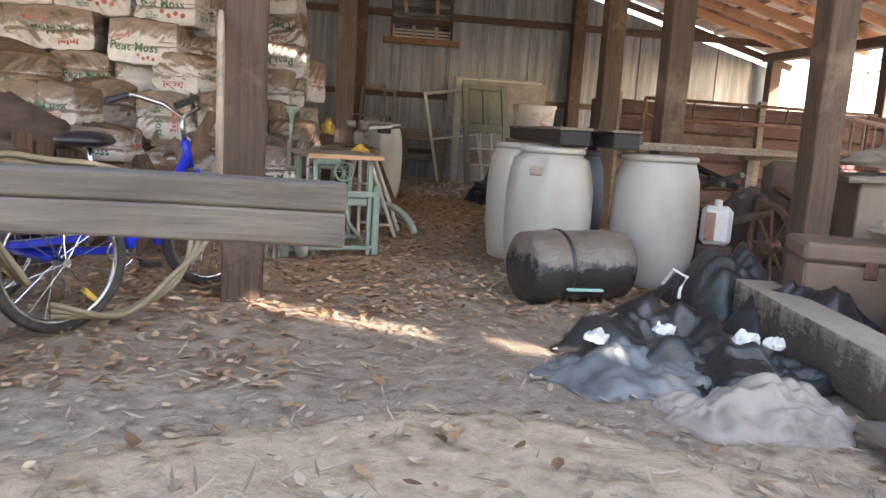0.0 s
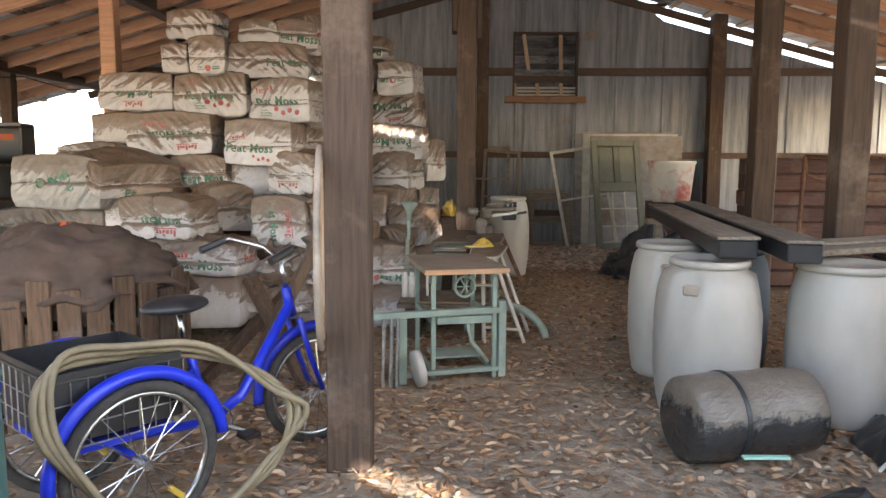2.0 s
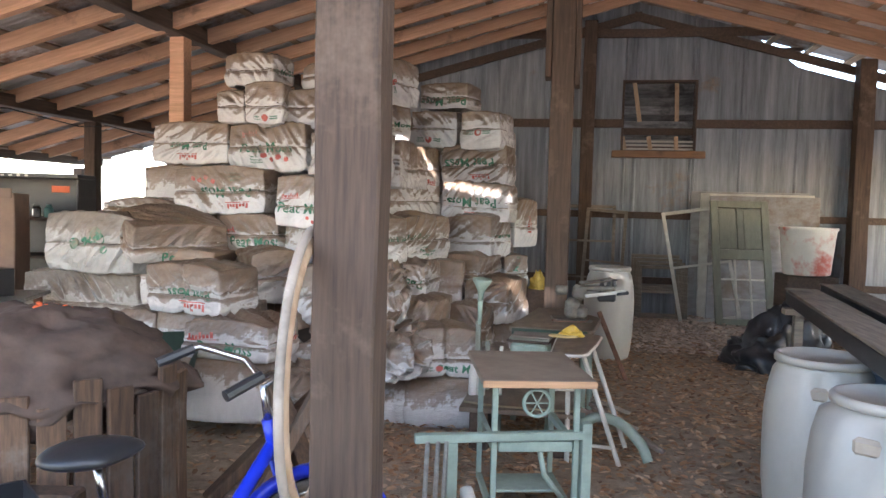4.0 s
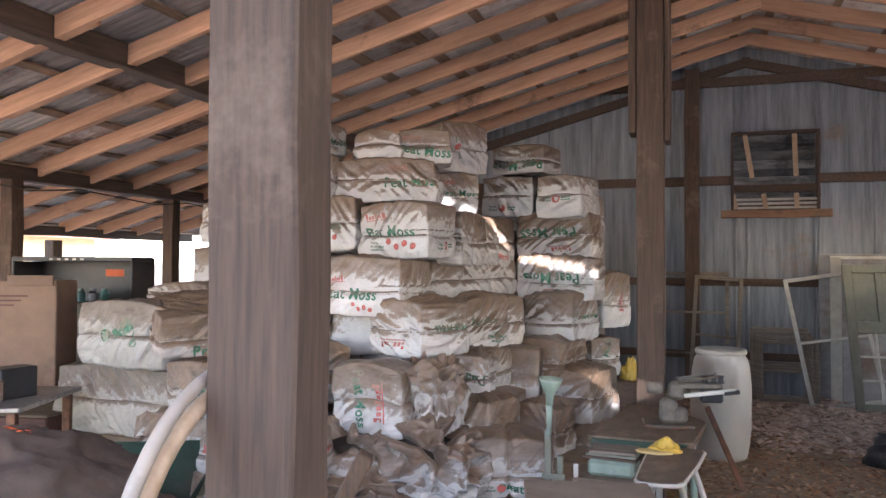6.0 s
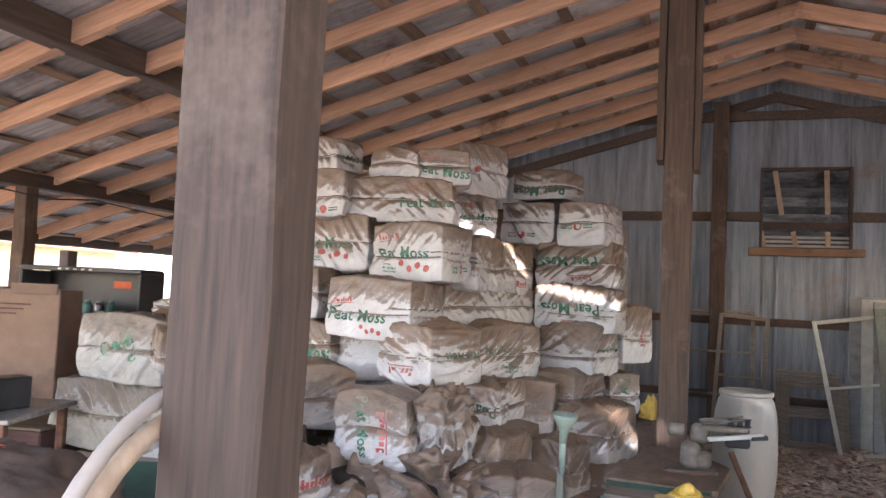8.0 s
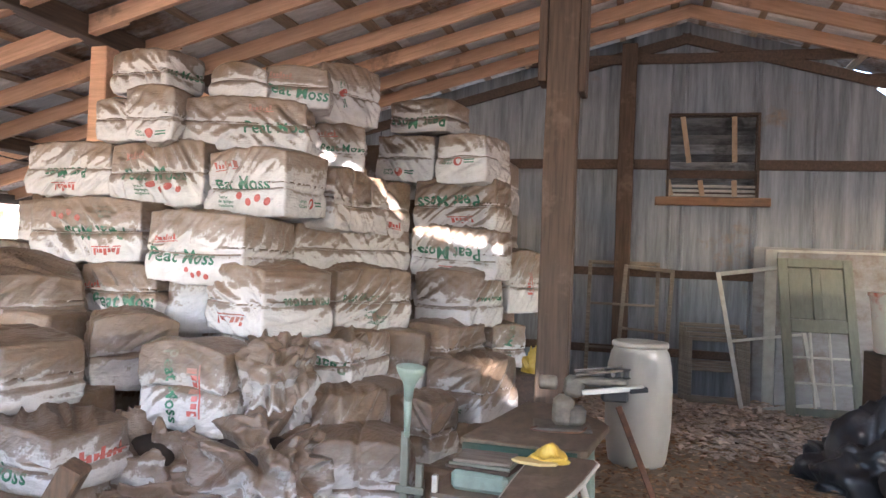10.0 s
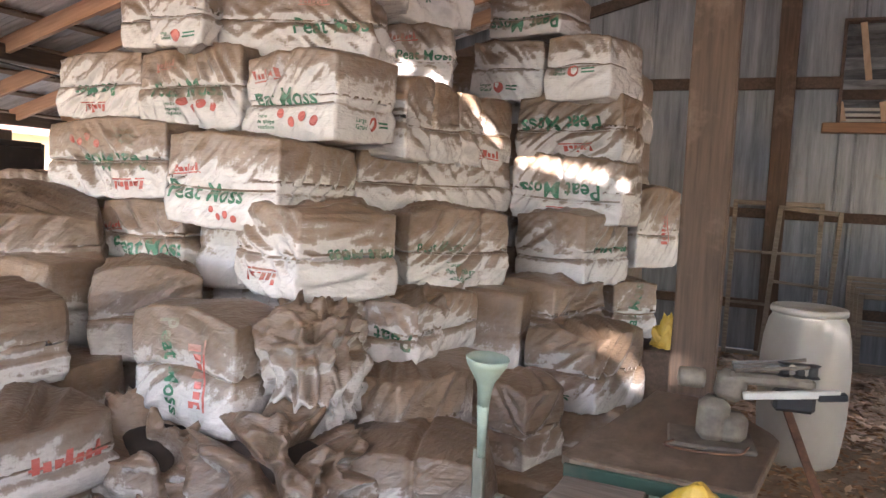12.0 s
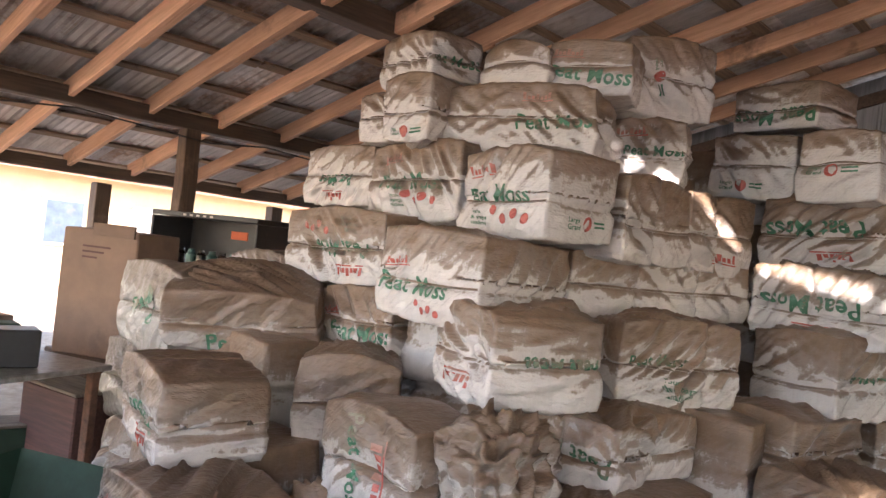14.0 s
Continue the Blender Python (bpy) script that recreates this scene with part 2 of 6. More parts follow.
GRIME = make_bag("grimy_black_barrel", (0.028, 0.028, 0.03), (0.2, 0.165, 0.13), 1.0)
# pale top holds both dust and painted daylight; sides left dark
BAULK = make_bag("dusty_daylit_top_baulk", (0.11, 0.085, 0.066), (0.5, 0.43, 0.35), 0.9)
FILM = surface("black_film", (0.06, 0.057, 0.055), (0.018, 0.017, 0.017), (0.2, 0.18, 0.165), 5.0, rough=0.32, bump_s=0.6, dist=0.02, stain_at=0.56)
DRUMMAT = surface("translucent_white_plastic", (0.44, 0.415, 0.375), (0.34, 0.315, 0.275), (0.24, 0.2, 0.155), 2.2, (1, 1, 0.6), 0.42, bump_s=0.05, stain_at=0.6, stain_scale=1.6, vary=0.15)


def make_ground():
    m, n, l, b = nodes_of("leafy_dirt")
    tc = n.new("ShaderNodeTexCoord").outputs["Object"]
    big = noise_node(n, l, tc, 0.7, (1, 1, 1), 5, 0.6)
    mid = noise_node(n, l, tc, 9, (1, 1, 1), 7, 0.7)
    fine = noise_node(n, l, tc, 60, (1, 1, 1), 5, 0.7)
    col = ramp(n, l, mid, [(0.28, (0.16, 0.118, 0.086)), (0.52, (0.36, 0.285, 0.21)), (0.75, (0.5, 0.41, 0.31))])
    col = mixc(n, l, ramp(n, l, big, [(0.42, (0, 0, 0)), (0.62, (0.5, 0.5, 0.5))]), col, (0.24, 0.17, 0.12))
    sp = ramp(n, l, fine, [(0.6, (0, 0, 0)), (0.72, (0.6, 0.6, 0.6))])
    col = mixc(n, l, sp, col, (0.6, 0.5, 0.38))
    xyz = n.new("ShaderNodeSeparateXYZ")
    l.new(tc, xyz.inputs[0])
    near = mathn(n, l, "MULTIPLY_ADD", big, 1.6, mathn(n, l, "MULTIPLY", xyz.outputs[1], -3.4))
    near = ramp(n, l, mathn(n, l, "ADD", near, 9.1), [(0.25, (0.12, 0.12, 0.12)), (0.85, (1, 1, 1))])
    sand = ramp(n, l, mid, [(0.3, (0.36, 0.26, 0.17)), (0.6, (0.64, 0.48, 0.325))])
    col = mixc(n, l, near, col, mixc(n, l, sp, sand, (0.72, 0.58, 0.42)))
    l.new(col, b.inputs["Base Color"])
    b.inputs["Roughness"].default_value = 0.95
    bump(n, l, b, mathn(n, l, "MULTIPLY_ADD", fine, 0.5, mid), 0.8, 0.025)
    return m


GROUND = make_ground()


def make_leaf():
    m, n, l, b = nodes_of("dry_leaf")
    isl = n.new("ShaderNodeNewGeometry").outputs["Random Per Island"]
    col = ramp(n, l, isl, [(0.0, (0.13, 0.07, 0.04)), (0.35, (0.33, 0.18, 0.09)), (0.72, (0.46, 0.28, 0.15)), (1.0, (0.68, 0.5, 0.33))])
    l.new(col, b.inputs["Base Color"])
    b.inputs["Roughness"].default_value = 0.65
    return m


LEAF = make_leaf()
DULLPANEL = surface("dull_grey_panel_paint", (0.36, 0.35, 0.345), (0.25, 0.24, 0.235), (0.2, 0.15, 0.12), 4.0, (1, 8, 3), 0.8, stain_at=0.52)
RAILWOOD = surface("dim_rail_timber", (0.2, 0.165, 0.13), (0.085, 0.068, 0.055), (0.13, 0.08, 0.05), 4.0, (1, 14, 14), 0.85, bump_s=0.7)
MACHINE = surface("dusty_machine_iron", (0.22, 0.19, 0.15), (0.09, 0.072, 0.06), (0.07, 0.05, 0.04), 14.0, rough=0.65, metal=0.2)
SILLWOOD = surface("brown_sill_wood", (0.32, 0.18, 0.1), (0.2, 0.11, 0.065), (0.14, 0.09, 0.06), 3.0, (0.9, 14, 14), 0.8)
CHIP = surface("wood_chip", (0.47, 0.365, 0.26), (0.3, 0.215, 0.145), None, 10.0, rough=0.9, vary=0.9)


# ---- building blocks ----
def mesh_of(name, bm, material, smooth=False):
    me = bpy.data.meshes.new(name)
    bm.to_mesh(me)
    bm.free()
    me.materials.append(material)
    if smooth:
        me.polygons.foreach_set("use_smooth", [True] * len(me.polygons))
    return me


def part(name, bm, material, parent, label="", smooth=False):
    ob = new(name, mesh_of(name, bm, material, smooth))
    ob.parent = parent
    return tagged(ob, label)


def thing(name, label, category, at=(0, 0, 0), yaw=0.0, group="", kind=""):
    ob = new(name)
    ob.matrix_world = pose(*at, 0, 0, yaw)
    ob.empty_display_size = 0.1
    return tagged(ob, label, category, group, kind)


def solo(name, bm, material, label, category, group="", kind="", smooth=False):
    return tagged(new(name, mesh_of(name, bm, material, smooth)), label, category, group, kind)


def add(bm, other, m=None):
    if m is not None:
        bmesh.ops.transform(other, matrix=m, verts=other.verts)
    tmp = bpy.data.meshes.new("tmp")
    other.to_mesh(tmp)
    other.free()
    bm.from_mesh(tmp)
    bpy.data.meshes.remove(tmp)
    return bm


def block(x0, x1, y0, y1, z0, z1, bev=0.006, bm=None, m=None, cuts=0, rough=0.0):
    """A box with broken edges; rough: uneven, sawn faces."""
    b = bmesh.new()
    bmesh.ops.create_cube(b, size=1)
    size = Vector((x1 - x0, y1 - y0, z1 - z0))
    for v in b.verts:
        v.co = Vector((v.co.x * size.x, v.co.y * size.y, v.co.z * size.z))
    if bev:
        bmesh.ops.bevel(b, geom=b.edges[:], offset=min(bev, min(size) * 0.45), segments=1, affect="EDGES", profile=0.5)
    if cuts:
        ax = max(range(3), key=lambda i: size[i])
        no = [0, 0, 0]
        no[ax] = 1
        for i in range(1, cuts + 1):
            co = [0, 0, 0]
            co[ax] = -size[ax] / 2 + size[ax] * i / (cuts + 1)
            bmesh.ops.bisect_plane(b, geom=b.verts[:] + b.edges[:] + b.faces[:], plane_co=co, plane_no=no)
    c = Vector(((x0 + x1) / 2, (y0 + y1) / 2, (z0 + z1) / 2))
    for v in b.verts:
        v.co += c
        if rough:
            v.co += noise.noise_vector(v.co * 2.3) * rough + noise.noise_vector(v.co * 9) * rough * 0.3
    if m is not None:
        bmesh.ops.transform(b, matrix=m, verts=b.verts)
    return b if bm is None else add(bm, b)


def tube(points, r, seg=8, bm=None, closed=False, ends=True):
    """A round bar along a line of points; r: one radius, or one a point."""
    b = bm or bmesh.new()
    pts = [Vector(p) for p in points]
    rs = r if isinstance(r, (list, tuple)) else [r] * len(pts)
    rings, up = [], Vector((0.13, 0.21, 0.97))
    for i, p in enumerate(pts):
        if closed:
            d = pts[(i + 1) % len(pts)] - pts[i - 1]
        else:
            d = pts[min(i + 1, len(pts) - 1)] - pts[max(i - 1, 0)]
        d.normalize()
        if abs(d.dot(up)) > 0.95:
            up = Vector((0.9, 0.1, 0.3))
        u = d.cross(up).normalized()
        w = u.cross(d)
        rings.append([b.verts.new(p + (u * math.cos(a) + w * math.sin(a)) * rs[i]) for a in (2 * math.pi * k / seg for k in range(seg))])
    n = len(rings)
    for i in range(n if closed else n - 1):
        a, c = rings[i], rings[(i + 1) % n]
        for k in range(seg):
            b.faces.new((a[k], a[(k + 1) % seg], c[(k + 1) % seg], c[k]))
    if ends and not closed:
        b.faces.new(rings[0][::-1])
        b.faces.new(rings[-1])
    return b


def lathe(profile, seg=32, bm=None, m=None):
    b = bmesh.new()
    rings = [[b.verts.new((r * math.cos(2 * math.pi * k / seg), r * math.sin(2 * math.pi * k / seg), z)) for k in range(seg)] for r, z in profile]
    for a, c in zip(rings, rings[1:]):
        for k in range(seg):
            b.faces.new((a[k], a[(k + 1) % seg], c[(k + 1) % seg], c[k]))
    b.faces.new(rings[0][::-1])
    b.faces.new(rings[-1])
    if m is not None:
        bmesh.ops.transform(b, matrix=m, verts=b.verts)
    return b if bm is None else add(bm, b)


def circle_points(c, r, axis_u, axis_v, n=28, a0=0.0, a1=360.0):
    u, v = Vector(axis_u), Vector(axis_v)
    full = abs(a1 - a0) >= 360
    k = n if full else n - 1
    return [Vector(c) + (u * math.cos(radians(a0 + (a1 - a0) * i / k)) + v * math.sin(radians(a0 + (a1 - a0) * i / k))) * r for i in range(n)]


def crumple(sx, sy, sz, seed, folds=3.0, amp=0.35, seg=64, rings=24):
    """A heap of crumpled sheet lying on the ground."""
    b = bmesh.new()
    bmesh.ops.create_uvsphere(b, u_segments=seg, v_segments=rings * 2, radius=1)
    o = Vector((seed * 3.7, seed * 1.3, seed * 2.1))
    for v in b.verts:
        p = v.co.copy()
        f = 1 + amp * (noise.noise(p * folds + o) + 0.7 * (0.35 - abs(noise.noise(p * folds * 1.6 + o))) + 0.4 * (0.3 - abs(noise.noise(p * folds * 3.7 + o))) - 0.1)
        v.co = Vector((p.x * sx * f, p.y * sy * f, max(p.z, -0.05) * sz * f * (0.8 + 0.7 * noise.noise(p * 1.7 + o))))
    return b


def rumple(sx, sy, sz, seed, folds=3.0, amp=0.4):
    """A thrown-down sheet: an uneven mound with long sharp folds and a ragged edge that lies on the ground."""
    b = bmesh.new()
    o = Vector((seed * 3.7, seed * 1.3, seed * 2.1))
    along = seed * 2.4
    ca, sa = math.cos(along), math.sin(along)
    rings, seg = 30, 84
    rows = []
    for i in range(rings + 1):
        r = i / rings
        row = []
        for j in range(seg):
            a = 2 * math.pi * j / seg
            edge = 1 + 0.45 * noise.noise(Vector((math.cos(a) * 1.6, math.sin(a) * 1.6, seed)))
            x, y = math.cos(a) * r * edge, math.sin(a) * r * edge
            u, v = x * ca + y * sa, -x * sa + y * ca
            p = Vector((u, v, 0))
            hump = (1 - r ** 2.4) * (0.62 + 0.75 * noise.noise(p * 1.5 + o))
            w = u * folds * 1.5 + 0.5 * noise.noise(p * 2.0 + o)
            ridge = 0.3 - abs(noise.noise(Vector((w, v * 0.7, 0.3)) + o))
            ridge2 = 0.25 - abs(noise.noise(Vector((u * 1.4, v * folds * 2.6, 2.3)) + o))
            z = sz * hump + (0.07 * ridge + 0.06 * ridge2) * (0.4 + amp) * 1.6 * min(1.0, (1 - r) * 5 + 0.25)
            row.append(b.verts.new((x * sx, y * sy, max(z, 0.004 + 0.012 * (1 - r)))))
        rows.append(row)
    for r0, r1 in zip(rows, rows[1:]):
        for j in range(seg):
            k = (j + 1) % seg
            b.faces.new((r0[j], r1[j], r1[k], r0[k]))
    low = [b.verts.new((v.co.x * 0.99, v.co.y * 0.99, -0.01)) for v in rows[-1]]
    for j in range(seg):
        k = (j + 1) % seg
        b.faces.new((rows[-1][j], low[j], low[k], rows[-1][k]))
    bmesh.ops.remove_doubles(b, verts=rows[0], dist=0.0001)
    return b


def spline(points, n=6):
    """A smooth line through the points."""
    p = [Vector(q) for q in points]
    p = [p[0] * 2 - p[1]] + p + [p[-1] * 2 - p[-2]]
    out = []
    for i in range(1, len(p) - 2):
        for k in range(n):
            t = k / n
            out.append(0.5 * (2 * p[i] + (p[i + 1] - p[i - 1]) * t + (2 * p[i - 1] - 5 * p[i] + 4 * p[i + 1] - p[i + 2]) * t * t + (3 * p[i] - p[i - 1] - 3 * p[i + 1] + p[i + 2]) * t ** 3))
    return out + [p[-2]]


# ---- ground ----
def ground_z(x, y):
    """Trodden earth; a worn lip runs across near the entrance, the side towards it a hand higher."""
    edge = 2.66 + 0.15 * math.sin(2.6 * x + 1.2) + 0.06 * noise.noise((x * 1.7, 3.1, 0)) + 0.05 * noise.noise((x * 7, 1.1, 0))
    side = 1 / (1 + math.exp(-(x + 1.1) * 6)) / (1 + math.exp((x - 1.05) * 8))
    lip = 0.13 * side / (1 + math.exp(max(-40, min(40, (y - edge) * 110)))) * max(0, min(1, (y + 1) / 2))
    lip -= 0.05 * side * math.exp(-((y - edge - 0.1) / 0.12) ** 2)
    return lip + 0.018 * noise.noise((x * 0.8, y * 0.8, 5)) + 0.012 * noise.noise((x * 3.1, y * 3.1, 9)) - 0.012


def axis(lo, hi, step, far):
    inner = [lo + step * i for i in range(int(round((hi - lo) / step)) + 1)]
    outer = [hi + 1.6 ** k for k in range(1, far)]
    return [2 * lo - (v - (hi - lo)) for v in outer[::-1]] + inner + outer


gx, gy = axis(-5.0, 5.0, 0.05, 13), axis(0.9, 8.1, 0.05, 13)
gx = [v for v in gx]
verts = [(x, y, ground_z(x, y) if abs(x) < 12 and -8 < y < 18 else -0.03) for y in gy for x in gx]
nx = len(gx)
faces = [(j * nx + i, j * nx + i + 1, (j + 1) * nx + i + 1, (j + 1) * nx + i) for j in range(len(gy) - 1) for i in range(nx - 1)]
me = bpy.data.meshes.new("ground")
me.from_pydata(verts, [], faces)
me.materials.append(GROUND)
me.polygons.foreach_set("use_smooth", [True] * len(me.polygons))
tagged(new("ground", me), "trodden brown dirt floor strewn with dry leaves", "ground", kind="structure")

# ---- roof ----
RIGHT = Matrix.Translation((RIDGE_X, 0, RIDGE_Z)) @ Matrix.Rotation(ANG, 4, "Y")
LEFT = Matrix.Translation((RIDGE_X, 0, RIDGE_Z)) @ Matrix.Rotation(-ANG, 4, "Y")
ROOF_Y0, ROOF_Y1, LEN_R, LEN_L = 2.3, 14.5, 7.75, 9.3
SLITS = ((3.14, 3.27, 0.1, 1.52),)      # y from, y to, down the slope from, to


def tin_sheets(side, length):
    rng = random.Random(4 + side)
    vs, fs = [], []
    y = ROOF_Y0
    cuts = sorted([ROOF_Y1] + ([c for s in SLITS for c in s[:2]] if side > 0 else []))
    while y < ROOF_Y1 - 0.01:
        y2 = min([y + 0.66 + 0.0 * rng.random()] + [c for c in cuts if c > y + 0.01])
        slit = next((s for s in SLITS if side > 0 and s[0] - 0.01 < y < s[1] - 0.01), None)
        spans = [(-0.06, length / 3 + 0.05), (length / 3 - 0.05, 2 * length / 3 + 0.05), (2 * length / 3 - 0.05, length)]
        if slit:
            spans = [(-0.06, slit[2]), (slit[3], length)]
        for n_, (a, c) in enumerate(spans):
            k = max(2, int((y2 - y) / 0.019))
            lift = 0.004 * (2 - n_) + 0.003 * rng.random()
            base = len(vs)
            for i in range(k + 1):
                yy = y - 0.02 + (y2 - y + 0.04) * i / k if not slit else y + (y2 - y) * i / k
                z = 0.008 * math.sin(yy * 2 * math.pi / 0.076) + 0.012 + lift
                for x in (a, c):
                    vs.append((side * x, yy, z))
            for i in range(k):
                f = (base + 2 * i, base + 2 * i + 1, base + 2 * i + 3, base + 2 * i + 2)
                fs.append(f if side > 0 else f[::-1])
        y = y2
    me = bpy.data.meshes.new("ceiling")
    me.from_pydata(vs, [], fs)
    me.materials.append(ROOFTIN)
    return me


for side, m in ((1, RIGHT), (-1, LEFT)):
    length = LEN_R if side > 0 else LEN_L
    ob = tagged(new("ceiling", tin_sheets(side, length)), "rust-streaked corrugated tin roofing seen from below", "ceiling", kind="structure")
    ob.matrix_world = m
    rng = random.Random(11)
    s = 0.12
    while s < length:
        b = bmesh.new()
        w = 0.07 + 0.05 * rng.random()
        y = ROOF_Y0
        while y < ROOF_Y1:
            y2 = min(y + 2.5 + 1.6 * rng.random(), ROOF_Y1)
            j = 0.03 * rng.random()
            x0 = s + j
            block(min(side * x0, side * (x0 + w)), max(side * x0, side * (x0 + w)), y, y2 - 0.01, -0.026, -0.002, 0.002, b)
            y = y2
        ob = solo("roof_board", b, BOARDWOOD, "dark weathered board under the tin roofing", "roof board", "roof boards")
        ob.matrix_world = m
        s += 0.56 + 0.08 * rng.random()
    for k in range(28):
        y = 13.3 - 0.68 * k
        if y < ROOF_Y0 + 0.08:
            continue
        off = 0.03 * (rng.random() - 0.5)
        b = block(min(0, side * (length - 0.15)), max(0, side * (length - 0.15)), y + off - 0.024, y + off + 0.024, -0.175, -0.027, 0.004, None, None, 10, 0.006)
        if side < 0:
            block(-6.2, -4.6, y + off + 0.026, y + off + 0.07, -0.172, -0.03, 0.004, b)
        ob = solo("rafter", b, RAFTWOOD, "rough-sawn brown timber rafter under a tin roof", "rafter", "roof rafters")
        ob.matrix_world = m

# ---- timber frame ----


def upright(x0, x1, y0, y1, z1, label, mat=POSTWOOD, rough=0.008):
    return solo("post", block(x0, x1, y0, y1, -0.05, z1, 0.008, None, None, 14, rough), mat, label, "post", "barn posts")


def long_beam(x0, x1, z0, z1, label):
    return solo("beam", block(x0, x1, ROOF_Y0 + 0.1, 13.95, z0, z1, 0.008, None, None, 20, 0.012), LINTWOOD, label, "beam", "barn beams")


upright(-0.715, -0.515, 4.53, 4.68, roof_z(-0.6) - 0.1, "dark square timber post standing on the dirt floor")
post2 = thing("post", "dark timber post spliced with doubled boards higher up", "post", group="barn posts")
part("shaft", block(-0.19, 0.0, 8.76, 8.93, -0.05, roof_z(-0.1) - 0.1, 0.008, None, None, 14, 0.008), POSTWOOD, post2)
part("splice_board", block(-0.245, -0.193, 8.75, 8.94, 2.62, roof_z(-0.1) - 0.1, 0.006, None, None, 6, 0.005), POSTWOOD, post2)
part("splice_board", block(0.003, 0.045, 8.75, 8.94, 2.55, roof_z(-0.1) - 0.1, 0.006, None, None, 6, 0.005), POSTWOOD, post2)
upright(0.08, 0.27, 13.74, 13.93, 4.3, "dark timber post against the tin end wall")
upright(2.54, 2.71, 4.62, 4.79, roof_z(2.6) - 0.1, "thick dark timber post among heaped junk")
upright(2.46, 2.66, 6.55, 6.75, roof_z(2.6) - 0.1, "dark timber post behind the white drums")
upright(2.58, 2.78, 8.4, 8.6, roof_z(2.6) - 0.1, "dark timber post beside stacked maroon planks")
upright(3.84, 4.06, 13.7, 13.92, roof_z(3.9) - 0.1, "dark timber post against the tin end wall")
upright(-4.02, -3.86, 9.42, 9.58, 3.15, "brown timber prop under a roof beam", RAFTWOOD)
upright(-4.02, -3.86, 2.45, 2.61, 3.15, "dark timber prop under a roof beam")
for y in (2.45, 3.9, 6.3, 8.9, 11.3):
    upright(-6.32, -6.16, y, y + 0.15, 2.52, "dark slim post carrying the side beam")
for y in (2.45, 4.6, 6.7, 8.85, 11.05, 13.4):
    upright(-8.02, -7.86, y, y + 0.16, 1.98, "slim dark post along the open side of the barn")
for y in (2.5, 7.3, 10.6, 13.6):
    upright(7.55, 7.75, y, y + 0.2, roof_z(7.6) - 0.3, "dark post along the open side of the barn")
long_beam(-4.03, -3.85, 3.15, 3.33, "long dark roof beam carried on props")
long_beam(-6.33, -6.15, 2.5, 2.64, "long dark side beam with a slack cable")
long_beam(-8.03, -7.85, 2.04, 2.16, "low eave beam along the open side")
long_beam(7.55, 7.73, roof_z(7.6) - 0.32, roof_z(7.6) - 0.17, "dark eave beam along the open side")
solo("cable", tube([(-6.1, 2.5 + 0.6 * i, 2.47 - 0.035 * (i % 3)) for i in range(19)], 0.008, 6), RUBBER, "slack black cable strung along a timber beam", "cable")

# ---- end wall of tin panels ----
WY = 13.97
wall = thing("wall_back", "grey weathered tin panels with rust at the edges", "wall", kind="structure")
rng = random.Random(3)
edges = [-5.9]
while edges[-1] < 7.75:
    edges.append(min(edges[-1] + 0.6 + 0.2 * rng.random(), 7.8))
WIN = (0.70, 1.71, 2.42, 3.43)


def tin_panel(x0, x1, z0, z1a, z1b, yoff):
    b = bmesh.new()
    prof, w = [], x1 - x0
    for u, d in ((0, 0.0), (0.012, 0.016), (0.03, 0.016), (0.042, 0.0), (w * 0.3, 0.003), (w * 0.55, -0.003), (w * 0.8, 0.002), (w - 0.012, 0.002), (w, 0.004)):
        prof.append((x0 + u, d))
    low = [b.verts.new((x, WY - d + yoff, z0)) for x, d in prof]
    top = [b.verts.new((x, WY - d + yoff, z1a + (z1b - z1a) * (x - x0) / w)) for x, d in prof]
    for i in range(len(prof) - 1):
        b.faces.new((low[i], low[i + 1], top[i + 1], top[i]))
    r = bmesh.ops.extrude_face_region(b, geom=b.faces[:])
    for v in [g for g in r["geom"] if isinstance(g, bmesh.types.BMVert)]:
        v.co.y += 0.006
    bmesh.ops.recalc_face_normals(b, faces=b.faces[:])
    return b


def wall_top(x):
    gap = 0.0 if x < 2.95 else 0.36
    return roof_z(x) - gap - 0.02


for x0, x1 in zip(edges, edges[1:]):
    yo = 0.008 * rng.random()
    spans = []
    cuts = sorted({x0, x1} | {c for c in (WIN[0], WIN[1], RIDGE_X) if x0 < c < x1})
    for a, c in zip(cuts, cuts[1:]):
        if a >= WIN[0] - 0.01 and c <= WIN[1] + 0.01:
            spans += [(a, c, 0.0, WIN[2], WIN[2]), (a, c, WIN[3], wall_top(a), wall_top(c))]
        else:
            spans += [(a, c, 0.0, 1.95 + 0.1 * rng.random(), None), (a, c, 1.9, wall_top(a), wall_top(c))]
    for a, c, z0, za, zb in spans:
        part("panel", tin_panel(a, c, z0, za, zb if zb else za, yo + (0.008 if z0 > 1.5 else 0)), WALLTIN, wall)
for z, h_, dy in ((2.76, 0.12, 0.06), (1.42, 0.1, 0.05), (0.45, 0.1, 0.05)):
    for xa, xb in ((-5.9, WIN[0] - 0.01), (WIN[1] + 0.01, 7.7)) if z > 2 else ((-5.9, 7.7),):
        solo("girt", block(xa, xb, WY - 0.022 - dy, WY - 0.02, z, z + h_, 0.005, None, None, 12, 0.006), LINTWOOD, "dark timber rail nailed along the tin wall", "girt", "wall girts")
solo("girt", block(-1.3, 2.9, WY - 0.08, WY - 0.02, 4.08, 4.2, 0.005, None, None, 6, 0.01), LINTWOOD, "dark timber rail high in the gable", "girt", "wall girts")
